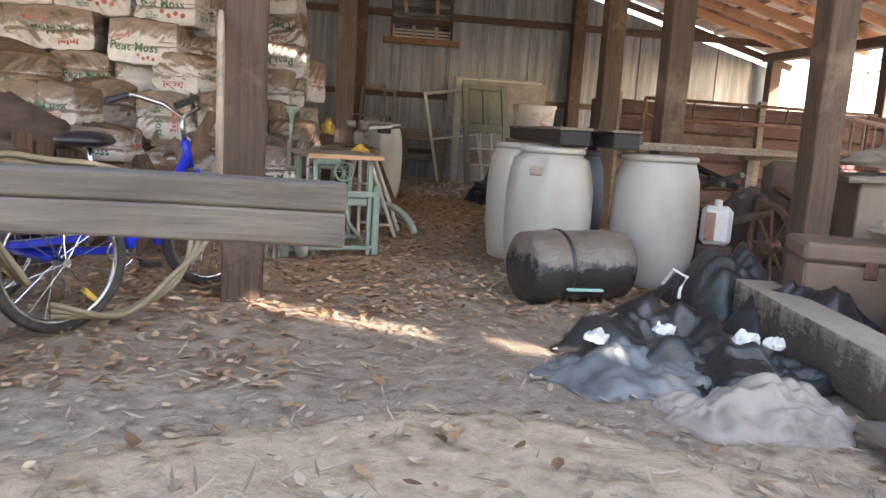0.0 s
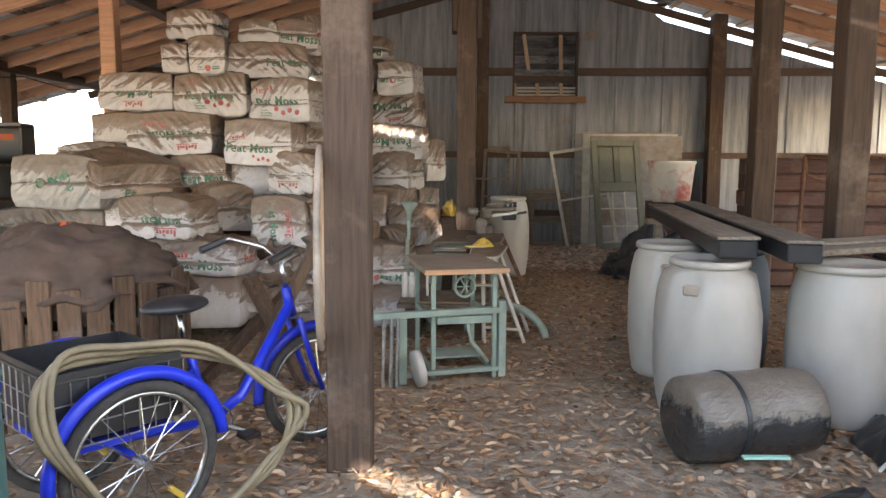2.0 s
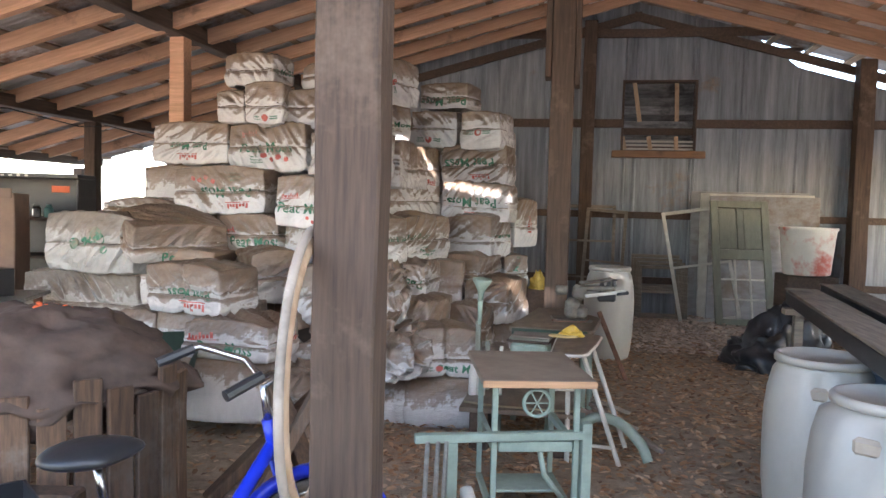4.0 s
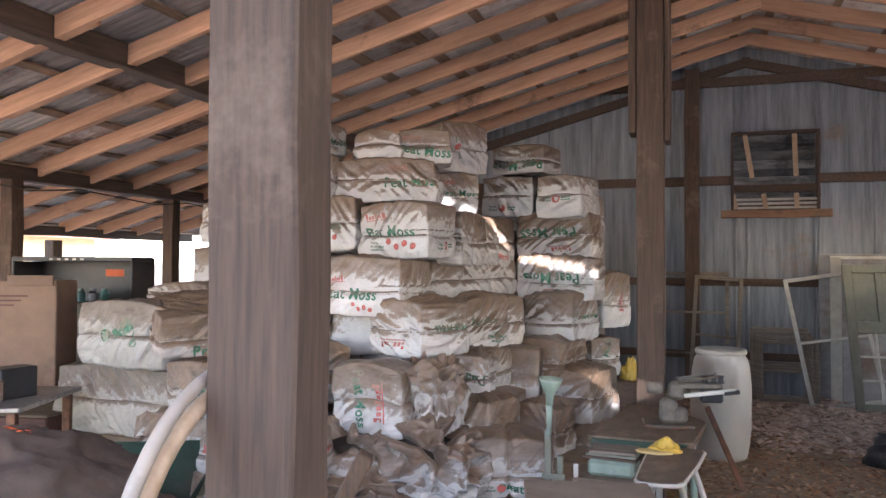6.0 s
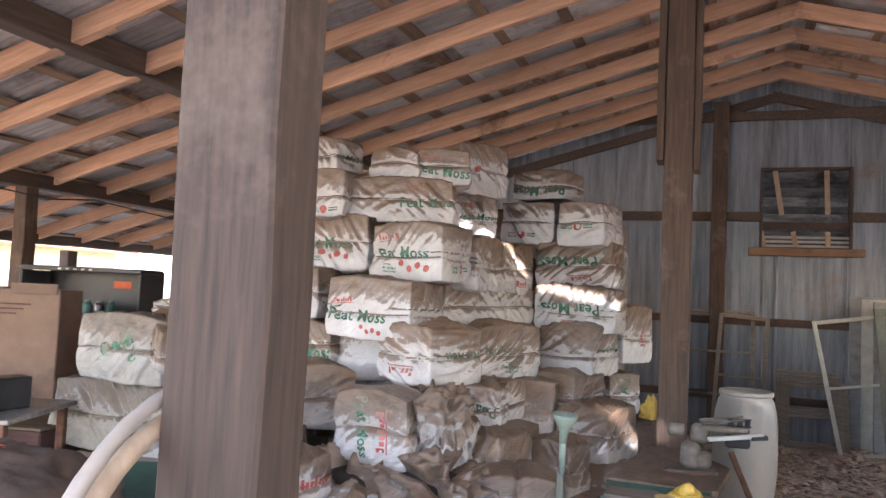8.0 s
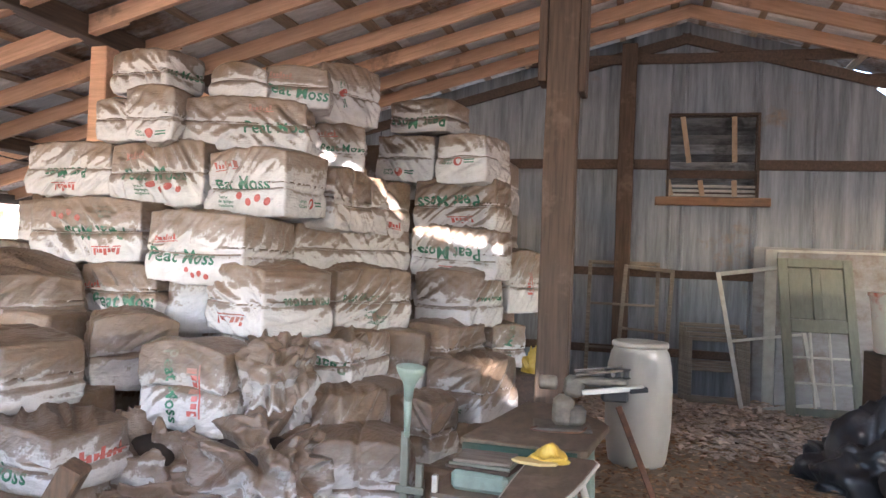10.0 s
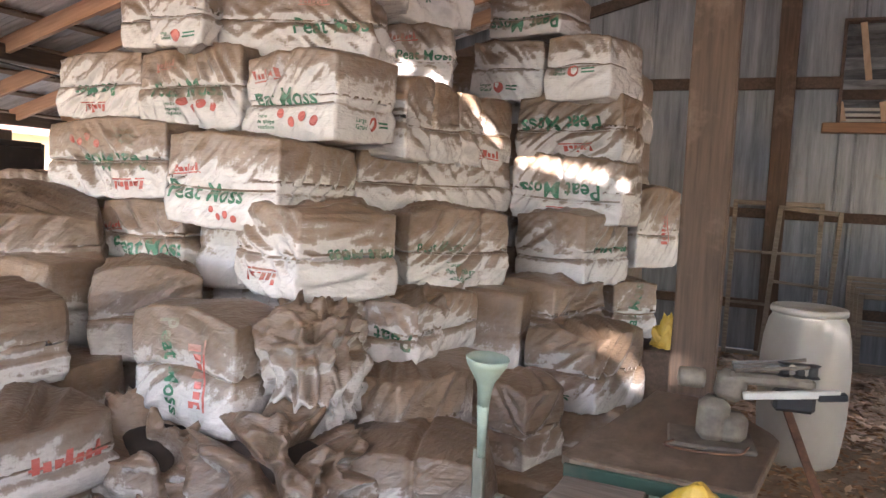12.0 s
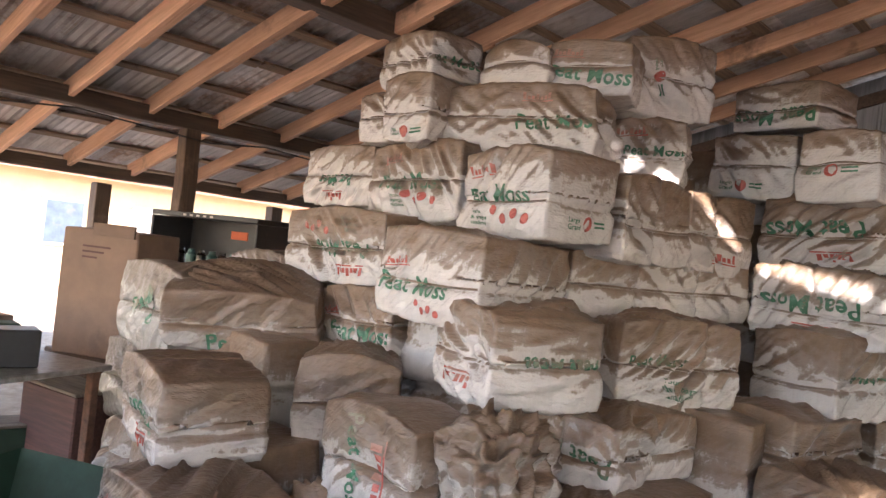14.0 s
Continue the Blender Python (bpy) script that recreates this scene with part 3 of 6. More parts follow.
for side, m in ((1, RIGHT), (-1, LEFT)):
    ob = solo("rake_timber", block(min(0, side * 7.6), max(0, side * 7.6), WY - 0.07, WY - 0.02, -0.3, -0.18, 0.004, None, None, 8, 0.006), LINTWOOD, "dark timber following the gable slope", "timber", "rake timbers")
    ob.matrix_world = m
# window with loose louvres
win = thing("window_1", "open window hole with dark broken louvre slats", "window", kind="structure")
fr = block(WIN[0] - 0.03, WIN[0], WY - 0.05, WY + 0.05, WIN[2], WIN[3], 0.003)
block(WIN[1], WIN[1] + 0.03, WY - 0.05, WY + 0.05, WIN[2], WIN[3], 0.003, fr)
block(WIN[0] - 0.03, WIN[1] + 0.03, WY - 0.05, WY + 0.05, WIN[3], WIN[3] + 0.03, 0.003, fr)
part("window_frame", fr, LINTWOOD, win)
part("window_sill", block(0.54, 1.87, WY - 0.12, WY + 0.03, WIN[2] - 0.1, WIN[2], 0.006, None, None, 6, 0.006), SILLWOOD, win, "reddish brown bare wood sill")
SLATDARK = surface("louvre_glass", (0.3, 0.3, 0.3), (0.06, 0.06, 0.06), (0.03, 0.03, 0.03), 3.0, (1, 6, 6), 0.5, stain_at=0.5, vary=0.9)
for i in (0, 1, 2, 3, 4, 5, 6, 7):
    z = WIN[2] + 0.16 + i * 0.112
    part("louvre", block(WIN[0] + 0.01, WIN[1] - 0.01, -0.07, 0.07, -0.004, 0.004, 0.002, None, Matrix.Translation((0, WY + 0.09, z)) @ Matrix.Rotation(radians(-40 - 12 * (i % 3)), 4, "X")), SLATDARK, win)
for i in range(3):
    z = WIN[2] + 0.02 + i * 0.055
    part("bar", block(WIN[0], WIN[1], WY + 0.02, WY + 0.04, z, z + 0.03, 0.003), OLDWHITE, win, "pale horizontal bar")
for x, z, tall, tilt in ((0.93, 2.85, 0.58, -9), (1.46, 2.86, 0.56, -2), (0.73, 2.44, 0.2, -12), (1.1, 2.44, 0.2, -10), (1.47, 2.44, 0.2, -3)):
    part("stick", block(-0.03, 0.03, -0.012, 0.012, 0, tall, 0.003, None, Matrix.Translation((x, WY - 0.01, z)) @ Matrix.Rotation(radians(tilt), 4, "Y")), PALEWOOD, win, "bare leaning stick")
part("cross_board", block(WIN[0] + 0.005, WIN[1] - 0.005, WY + 0.0, WY + 0.02, 2.66, 2.76, 0.003), LINTWOOD, win, "dark cross board")
# dark wall and roof added behind the window to keep sun off its view
solo("wall_shed", block(-0.6, 3.2, 15.1, 15.2, 0, 3.9, 0.01), LINTWOOD, "dark board wall added behind the window to shade it", "wall", kind="structure")
solo("ceiling_shed", block(-0.6, 3.2, 14.1, 15.2, 3.9, 3.95, 0.01), LINTWOOD, "dark board roof added to shade the window", "ceiling", kind="structure")
# unseen board wall added across entrance yard to block low sun; slots pass streaks
# painted white so that it bounces daylight into the barn
front = thing("wall_sun_block", "tall white board wall added to block the low sun", "wall", kind="structure")
FY = -5.3
x = -2.0
while x < 13.0:
    w = 0.205 if x < 3.8 or x > 5.1 else 0.0515
    gaps = []
    if 3.86 < x + w / 2 < 5.06 and not 4.63 < x + w / 2 < 4.82:
        gaps = [4.225 - 0.36 * (x + w / 2 - 3.88) if x < 4.7 else 3.93 - 0.3 * (x + w / 2 - 4.78)]
    elif 5.85 < x + w / 2 < 6.3:
        gaps = [6.97 - 0.5 * (x + w / 2 - 5.92)]
    z0 = 0.0
    for g in gaps + [7.93 - 0.27 * abs(x + w / 2 - 4.36)]:
        part("board", block(x, x + w - 0.001, FY, FY + 0.03, z0, g - (0.034 if gaps and g < 5 else 0.02 if gaps and g < 7.1 else 0), 0.001), OLDWHITE, front)
        z0 = g + (0.034 if g < 5 else 0.02)
    x += w
part("backing", block(-2.0, 3.7, FY - 0.06, FY - 0.01, 0, 5.3, 0.002), OLDWHITE, front)
part("backing", block(6.7, 13.0, FY - 0.06, FY - 0.01, 0, 5.3, 0.002), OLDWHITE, front)

# ---- peat moss bags ----
PRINT_CACHE = {}


def lettering(words, fine=0.035):
    """Vertices and faces of built-in type, one unit wide, centred, cut small enough to follow folds."""
    if words not in PRINT_CACHE:
        cu = bpy.data.curves.new("type", "FONT")
        cu.body, cu.resolution_u = words, 2
        cu.offset = 0.02
        cu.space_character = 1.05
        ob = bpy.data.objects.new("type", cu)
        me = bpy.data.meshes.new_from_object(ob)
        b = bmesh.new()
        b.from_mesh(me)
        x0, x1 = min(v.co.x for v in b.verts), max(v.co.x for v in b.verts)
        y0, y1 = min(v.co.y for v in b.verts), max(v.co.y for v in b.verts)
        k = 1 / (x1 - x0)
        for v in b.verts:
            v.co = Vector(((v.co.x - (x0 + x1) / 2) * k, (v.co.y - (y0 + y1) / 2) * k, 0))
        bmesh.ops.triangulate(b, faces=b.faces[:])
        for _ in range(3):
            long_ = [e for e in b.edges if e.calc_length() > fine]
            if long_:
                bmesh.ops.subdivide_edges(b, edges=long_, cuts=1)
                bmesh.ops.triangulate(b, faces=[f for f in b.faces if len(f.verts) > 3])
        b.verts.index_update()
        once = {tuple(sorted(v.index for v in f.verts)): tuple(v.index for v in f.verts) for f in b.faces}
        PRINT_CACHE[words] = ([(v.co.x, v.co.y) for v in b.verts], list(once.values()))
        b.free()
        bpy.data.objects.remove(ob)
        bpy.data.curves.remove(cu)
        bpy.data.meshes.remove(me)
    return PRINT_CACHE[words]


BAG_RNG = random.Random(21)


def bag(x, y, z, w, d, h, yaw, style, prints=(), pitch=0.0, roll=0.0, slump=0.0, mat=None, wrinkle=1.0, straps=None, hole=None, hidden=False):
    """One compressed bale in a plastic bag: a soft-edged block, pinched along its weld, in long sharp folds, with its print on the film."""
    seed = Vector((BAG_RNG.random() * 50, BAG_RNG.random() * 50, BAG_RNG.random() * 50))
    hw, hd, hh = w / 2 * 1.05, max(d, 0.32) / 2, h / 2 * 1.13
    loose = 1.0 + slump
    seam = BAG_RNG.uniform(-0.3, 0.05)
    th1 = BAG_RNG.choice((-1, 1)) * BAG_RNG.uniform(0.55, 1.0)
    th2 = -th1 * BAG_RNG.uniform(0.2, 0.7)
    c1, s1, c2, s2 = math.cos(th1), math.sin(th1), math.cos(th2), math.sin(th2)
    pitch, roll = pitch + BAG_RNG.uniform(-1.5, 1.5), roll + BAG_RNG.uniform(-1.5, 1.5)
    if straps is None:
        straps = [BAG_RNG.uniform(-0.15, 0.3)] if 0.5 < w < 0.72 and BAG_RNG.random() < 0.5 else []
    nz = noise.noise
    fold = 0.078 * wrinkle

    def skin(a, b, c, lift=0.0):
        ra = a * math.sqrt(max(0, 1 - b * b / 2 - c * c / 2 + b * b * c * c / 3))
        rb = b * math.sqrt(max(0, 1 - a * a / 2 - c * c / 2 + a * a * c * c / 3))
        rc = c * math.sqrt(max(0, 1 - b * b / 2 - a * a / 2 + b * b * a * a / 3))
        k = 0.15 + 0.2 * slump
        p = Vector(((a * (1 - k) + ra * k) * hw, (b * (1 - k) + rb * k) * hd, (c * (1 - k) + rc * k) * hh))
        out = Vector((a * a * a / hw, b * b * b / hd, c * c * c / hh)).normalized()
        q = p + seed
        dent = 0.026 * loose * nz(q * 2.6)
        calm = 1 - 0.7 * sorted((abs(a), abs(b), abs(c)))[1] ** 8
        if not hidden:
            warp = 0.05 * nz(q * 4.0)
            s, v = q.x + 0.7 * q.y, q.z - 0.5 * q.y + warp
            m1 = min(1.0, max(0.0, 0.5 + 1.7 * nz(q * 2.1 + Vector((9, 3, 1)))))
            e1 = abs(nz(Vector(((s * c1 + v * s1) * 2.2, (v * c1 - s * s1) * 12.0, 3.1))))
            e2 = abs(nz(Vector(((s * c2 + v * s2) * 2.6, (v * c2 - s * s2) * 13.0, 7.7))))
            f1 = abs(nz(Vector(((s * c1 + v * s1) * 5.0, (v * c1 - s * s1) * 25.0, 5.3))))
            dent += calm * fold * (m1 ** 1.3 * (0.17 - e1) + (1 - m1) * 0.35 * (0.17 - e2) + (0.12 + 0.42 * m1) * (0.16 - f1))
        if abs(b) > 0.6 or abs(a) > 0.7:
            g = abs(c - seam - 0.05 * nz(Vector((q.x * 3, q.y * 3, 1.7)))) * hh
            dent -= 0.014 * max(0.0, 1 - g / 0.02) + 0.006 * max(0.0, 1 - g / 0.08)
        for s_ in straps:
            g = abs(a - s_) * hw
            dent -= 0.024 * max(0.0, 1 - g / 0.02) + 0.012 * max(0.0, 1 - g / 0.09)
        if hole and c > 0.5:
            g = math.hypot((a - hole[0]) * hw, (b - hole[1]) * hd)
            dent -= 0.06 * max(0.0, 1 - g / 0.16) - 0.03 * math.exp(-((g - 0.12) / 0.03) ** 2)
        p += out * (dent + lift)
        p.z -= 0.03 * slump * a * a + (0.02 * a * a if c > 0 else -0.01 * a * a)
        if c < 0:
            p.x *= 1 + 0.03 * loose * math.sin(-c * math.pi)
            p.y *= 1 + 0.04 * loose * math.sin(-c * math.pi)
        return p

    thing_ = thing("peat_bag", BAG_LABELS.get(style, BAG_LABELS["plain"]), "bag", group="stacked peat moss bags")
    thing_.matrix_world = pose(x, y, z, pitch, roll, yaw)
    step = 0.03 if hidden else 0.0115
    na, nb, nc = max(8, int(2 * hw / step)), max(6, int(2 * hd / step / (1 if hidden else 1.5))), max(6, int(2 * hh / step))
    cache, vs, fs = {}, [], []

    def vert(a, b, c):
        key = (round(a, 4), round(b, 4), round(c, 4))
        if key not in cache:
            cache[key] = len(vs)
            vs.append(skin(a, b, c))
        return cache[key]

    def side(n1, n2, fn):
        for i in range(n1):
            for j in range(n2):
                u0, u1, v0, v1 = -1 + 2 * i / n1, -1 + 2 * (i + 1) / n1, -1 + 2 * j / n2, -1 + 2 * (j + 1) / n2
                m_ = fn((u0 + u1) / 2, (v0 + v1) / 2)
                if hole and m_[2] > 0.99:
                    gx_, gy_ = (m_[0] - hole[0]) * hw, (m_[1] - hole[1]) * hd
                    if math.hypot(gx_ * 0.6, gy_) + 0.03 * nz(Vector((gx_ * 14, gy_ * 14, 2.0))) < 0.058:
                        continue
                fs.append((vert(*fn(u0, v0)), vert(*fn(u1, v0)), vert(*fn(u1, v1)), vert(*fn(u0, v1))))

    side(na, nc, lambda u, v: (u, -1, v))
    side(nb, nc, lambda u, v: (1, u, v))
    side(nb, nc, lambda u, v: (-1, -u, v))
    side(na, nb, lambda u, v: (u, v, 1))
    side(na, nc, lambda u, v: (-u, 1, v))
    side(na, nb, lambda u, v: (u, -v, -1))
    me = bpy.data.meshes.new("sack")
    me.from_pydata(vs, [], fs)
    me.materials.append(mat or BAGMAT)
    me.polygons.foreach_set("use_smooth", [True] * len(me.polygons))
    ob = new("sack", me)
    ob.parent = thing_
    if hole:
        pt = bmesh.new()
        bmesh.ops.create_uvsphere(pt, u_segments=20, v_segments=10, radius=1)
        for v in pt.verts:
            v.co = Vector((hole[0] * hw + v.co.x * 0.13, hole[1] * hd + v.co.y * 0.1, hh * 0.5 + v.co.z * 0.05 + 0.03 * nz(v.co * 3 + seed)))
        part("peat", pt, PEAT, thing_, "dark loose peat in the torn opening", smooth=True)
    if hidden:
        return thing_

    def welt(pts):
        s = bmesh.new()
        rows = []
        for a, c, da, dc in pts:
            l_ = 0.007 + 0.006 * nz(Vector((a * 4, c * 4, 2.2)) + seed)
            rows.append([s.verts.new(skin(a - da, -1, c - dc, 0.001)), s.verts.new(skin(a, -1, c - dc * 0.6, l_ + 0.006)), s.verts.new(skin(a + da, -1, c + dc, 0.001))])
        for r0, r1 in zip(rows, rows[1:]):
            for i in (0, 1):
                s.faces.new((r0[i], r1[i], r1[i + 1], r0[i + 1]))
        return s

    part("seam", welt([(-0.96 + 1.92 * i / 40, seam, 0, 0.006 / hh) for i in range(41)]), mat or BAGMAT, thing_)
    green, red = bmesh.new(), bmesh.new()

    def stamp(b, pts, faces_, u, v, turn, on_side):
        cs, sn = math.cos(radians(turn)), math.sin(radians(turn))
        half = hd if on_side else hw
        new_ = []
        for px, pz in pts:
            qx, qz = px * cs - pz * sn + u * 2 * half, px * sn + pz * cs + v * 2 * hh
            a, c = qx / half, qz / hh
            ok = abs(a) < 0.97 and abs(c) < 0.97
            new_.append(b.verts.new(skin(1, a, c, 0.005) if on_side else skin(a, -1, c, 0.005)) if ok else None)
        for f in faces_:
            if all(new_[i] is not None for i in f):
                b.faces.new([new_[i] for i in f])

    def rect(x0, z0, x1, z1, n_=5):
        return [(x0 + (x1 - x0) * (i // 2) / n_, z1 if i % 2 else z0) for i in range(2 * n_ + 2)], [(2 * i, 2 * i + 2, 2 * i + 3, 2 * i + 1) for i in range(n_)]

    def disc(cx, cz, r):
        return [(cx + r * math.cos(2 * math.pi * i / 14), cz + r * math.sin(2 * math.pi * i / 14)) for i in range(14)], [tuple(range(14))]

    for kind_, u, v, width, turn in prints:
        on_side = kind_.startswith("side_")
        kind_ = kind_.replace("side_", "")
        if kind_ == "title":
            pts, fc = lettering("Peat Moss")
            stamp(green, [(px * width, pz * width * 1.15) for px, pz in pts], fc, u, v, turn, on_side)
        elif kind_ == "small":
            pts, fc = lettering("Tourbe\nde sphaigne\ncanadienne", 0.3)
            stamp(green, [(px * width, pz * width) for px, pz in pts], fc, u, v, turn, on_side)
        elif kind_ == "mark":
            stamp(red, *rect(-width / 2, -width * 0.15, width / 2, -width * 0.115), u, v, turn, on_side)
            for i in range(7):
                xx = -width * 0.46 + width * 0.92 * i / 7
                tall = width * (0.2 if i in (0, 3, 6) else 0.12)
                stamp(red, *rect(xx, -width * 0.08, xx + width * 0.095, -width * 0.08 + tall, 1), u, v, turn, on_side)
        elif kind_ == "logo":
            stamp(red, *disc(0, 0, width * 0.14), u, v, turn, on_side)
            pts, fc = lettering("Large\nGrand", 0.3)
            stamp(green, [(px * width * 0.3 - width * 0.34, pz * width * 0.3) for px, pz in pts], fc, u, v, turn, on_side)
            for i in range(2):
                stamp(green, *rect(width * 0.2, width * (0.02 - 0.08 * i), width * 0.52, width * (0.06 - 0.08 * i), 3), u, v, turn, on_side)
        elif kind_ == "fruit":
            for i in range(4):
                stamp(red, *disc(width * (-0.38 + 0.25 * i), width * 0.04 * (-1) ** i + (0.06 * width if i == 0 else 0), width * 0.085), u, v, turn, on_side)
        elif kind_ == "blots":
            for i in range(9):
                stamp(green, *disc(BAG_RNG.uniform(-0.2, 0.2) * w, BAG_RNG.uniform(-0.25, 0.3) * h, BAG_RNG.uniform(0.02, 0.055)), u, v, turn, on_side)
    for b, mt, nm in ((green, INKGREEN, "lettering"), (red, INKRED, "print_mark")):
        if len(b.faces):
            tagged(part(nm, b, mt, thing_, "faded green lettering" if mt is INKGREEN else "red printed mark"), kind="stuff")
        else:
            b.free()
    return thing_


def shell(x, y, z, w, d, h, yaw, words=False):
    """A burst bag: stiff film crushed into facets and deep folds, torn open, some peat left in it."""
    t = thing("peat_bag", BAG_LABELS["torn"], "bag", group="stacked peat moss bags")
    t.matrix_world = pose(x, y, z, 0, 0, yaw)
    o = Vector((x * 9, y * 7, z * 5))

    def crush(p, k):
        n1_ = abs(noise.noise(Vector((p.x * 2.2, p.y * 2.2, p.z * 1.2)) + o))
        n2_ = abs(noise.noise(Vector((p.x * 1.6 + p.z * 2.0, p.y * 3.0, p.z * 2.2 - p.x * 2.4)) + o))
        n3_ = abs(noise.noise(p * 7.5 + o))
        f = 1.0 + 0.45 * (0.2 - n1_) + 0.5 * (0.2 - n2_) + 0.1 * (0.2 - n3_)
        if k == 1.0:
            rip = noise.noise(p * 1.6 + o * 1.7) + 0.25 * p.z
            f -= 0.6 * max(0.0, min(1.0, (rip - 0.33) / 0.12))
        else:
            f = 1.0 + 0.1 * n1_
        q_ = [math.copysign(abs(c) ** 0.75, c) for c in p]
        return Vector((q_[0] * w * 0.55 * f * k, q_[1] * d * 0.55 * f * k, q_[2] * h * 0.55 * f * k))

    for nm, k, mt in (("film", 1.0, SHELLBAG), ("peat", 0.6, PEAT)):
        b = bmesh.new()
        bmesh.ops.create_icosphere(b, subdivisions=6 if nm == "film" else 3, radius=1)
        for v in b.verts:
            v.co = crush(v.co.copy(), k)
        part(nm, b, mt, t, "" if nm == "film" else "dark loose peat inside", smooth=True)


BAG_LABELS = {
    "plain": "dust-covered white plastic bag of peat moss",
    "dusty": "low flattened peat moss bag under loose dust",
    "title": "white plastic peat moss bag with green lettering",
    "title_down": "white peat moss bag lying with its print upside down",
    "title_big": "long dusty peat moss bag torn open along its top",
    "title_low": "brown dusted peat moss bag with lettering low on its edge",
    "logo": "white peat moss bag with a small round red mark",
    "brand": "dusty peat moss bag with a red printed mark",
    "brand_down": "large torn peat moss bag with its red mark upside down",
    "upright": "slumped dusty peat moss bag with sideways lettering",
    "torn": "crumpled torn bag shell among the lowest bales",
    "pale": "old greyish bag with faded printing on a heap",
}
bag(-2.56, 8.33, 2.60, 0.44, 0.32, 0.23, -11, "plain", [("side_title", -0.1, -0.05, 0.4, 0)])
bag(-2.04, 8.55, 2.56, 0.36, 0.45, 0.21, 8, "dusty", slump=0.6)
bag(-1.79, 8.71, 2.56, 0.39, 0.50, 0.25, 23, "title", [("title", 0.0, -0.15, 0.4, -8), ("mark", -0.25, 0.25, 0.16, -8)])
bag(-1.74, 9.14, 2.61, 0.48, 0.50, 0.38, 56, "logo", [("logo", -0.15, 0.0, 0.2, -75)])
bag(-1.20, 9.78, 2.59, 0.50, 0.38, 0.24, -16, "title_down", [("title", 0.0, -0.2, 0.5, 180)])
bag(-2.72, 8.35, 2.29, 0.25, 0.50, 0.26, 0, "plain")
bag(-2.41, 8.18, 2.30, 0.31, 0.25, 0.31, 3, "logo", [("logo", 0.05, -0.34, 0.2, 0)])
bag(-2.00, 8.51, 2.29, 0.72, 0.50, 0.31, 20, "title", [("title", 0.25, -0.05, 0.4, 0), ("mark", 0.12, 0.3, 0.16, 0)], wrinkle=1.7)
bag(-1.70, 9.15, 2.24, 0.36, 0.50, 0.32, 24, "brand", [("mark", -0.22, 0.28, 0.17, 0), ("title", 0.1, 0.0, 0.3, 0)])
bag(-1.34, 9.85, 2.28, 0.45, 0.50, 0.34, 0, "logo", [("logo", -0.1, -0.3, 0.24, 0)])
bag(-0.81, 9.63, 2.25, 0.38, 0.48, 0.34, -11, "logo", [("logo", -0.05, -0.08, 0.24, 0)])
bag(-3.12, 8.52, 2.01, 0.74, 0.55, 0.33, -8, "title_down", [("title", 0.0, -0.08, 0.38, 180), ("mark", -0.02, -0.34, 0.2, 180)])
bag(-2.40, 8.40, 1.97, 0.67, 0.55, 0.37, -4, "title", [("title", 0.0, -0.02, 0.46, 0), ("mark", -0.22, 0.28, 0.18, 0), ("fruit", 0.12, -0.24, 0.26, 0), ("small", -0.12, -0.26, 0.12, 0)])
bag(-1.72, 8.23, 1.91, 0.55, 0.42, 0.36, -11, "title", [("title", -0.06, -0.02, 0.44, 0), ("mark", -0.25, 0.26, 0.18, 0), ("fruit", 0.14, -0.26, 0.26, 0), ("small", -0.2, -0.28, 0.12, 0), ("side_logo", 0.05, -0.3, 0.24, 0)])
bag(-1.59, 8.69, 1.87, 0.55, 0.50, 0.37, 86, "plain")
bag(-1.53, 9.26, 1.86, 0.56, 0.50, 0.37, 81, "brand", [("mark", 0.0, -0.3, 0.2, 0)])
bag(-0.89, 9.68, 1.93, 0.64, 0.36, 0.37, -10, "title_down", [("title", -0.08, 0.05, 0.5, 180), ("mark", 0.1, -0.3, 0.2, 180)], wrinkle=1.6)
bag(-2.72, 8.11, 1.61, 0.75, 0.38, 0.35, -0, "title_down", [("title", 0.06, -0.05, 0.46, 180), ("mark", 0.2, -0.33, 0.2, 180), ("fruit", -0.18, 0.24, 0.24, 180), ("small", 0.16, 0.27, 0.14, 180)])
bag(-1.88, 8.05, 1.53, 0.58, 0.60, 0.37, -1, "title_big", [("title", -0.12, -0.14, 0.42, 0), ("mark", -0.3, 0.12, 0.16, 0), ("fruit", 0.05, -0.36, 0.18, 0)], hole=(-0.2, -0.45))
bag(-1.63, 8.98, 1.58, 1.16, 0.50, 0.30, 72, "plain", straps=(-0.3, 0.4))
bag(-0.86, 9.55, 1.57, 0.66, 0.30, 0.35, -9, "title_down", [("title", -0.06, 0.0, 0.5, 180), ("mark", 0.0, -0.32, 0.2, 180)], wrinkle=1.5)
bag(-2.46, 8.15, 1.28, 0.49, 0.50, 0.27, 0, "title_low", [("title", 0.12, -0.22, 0.4, 0), ("mark", -0.36, 0.1, 0.16, 0)])
bag(-2.20, 8.27, 1.27, 0.29, 0.40, 0.27, 10, "plain")
bag(-1.52, 7.93, 1.27, 0.44, 0.52, 0.34, -20, "brand_down", [("mark", -0.02, -0.28, 0.22, 180), ("side_title", 0.12, 0.02, 0.36, 180)], hole=(0.25, 0.1))
bag(-1.36, 8.77, 1.25, 0.62, 0.40, 0.37, 63, "title", [("title", -0.2, 0.05, 0.3, 0), ("small", 0.0, -0.25, 0.16, 0)], wrinkle=1.5, straps=(0.45,))
bag(-0.85, 9.48, 1.26, 0.45, 0.48, 0.38, -17, "title_down", [("side_title", 0.05, 0.0, 0.34, 180)])
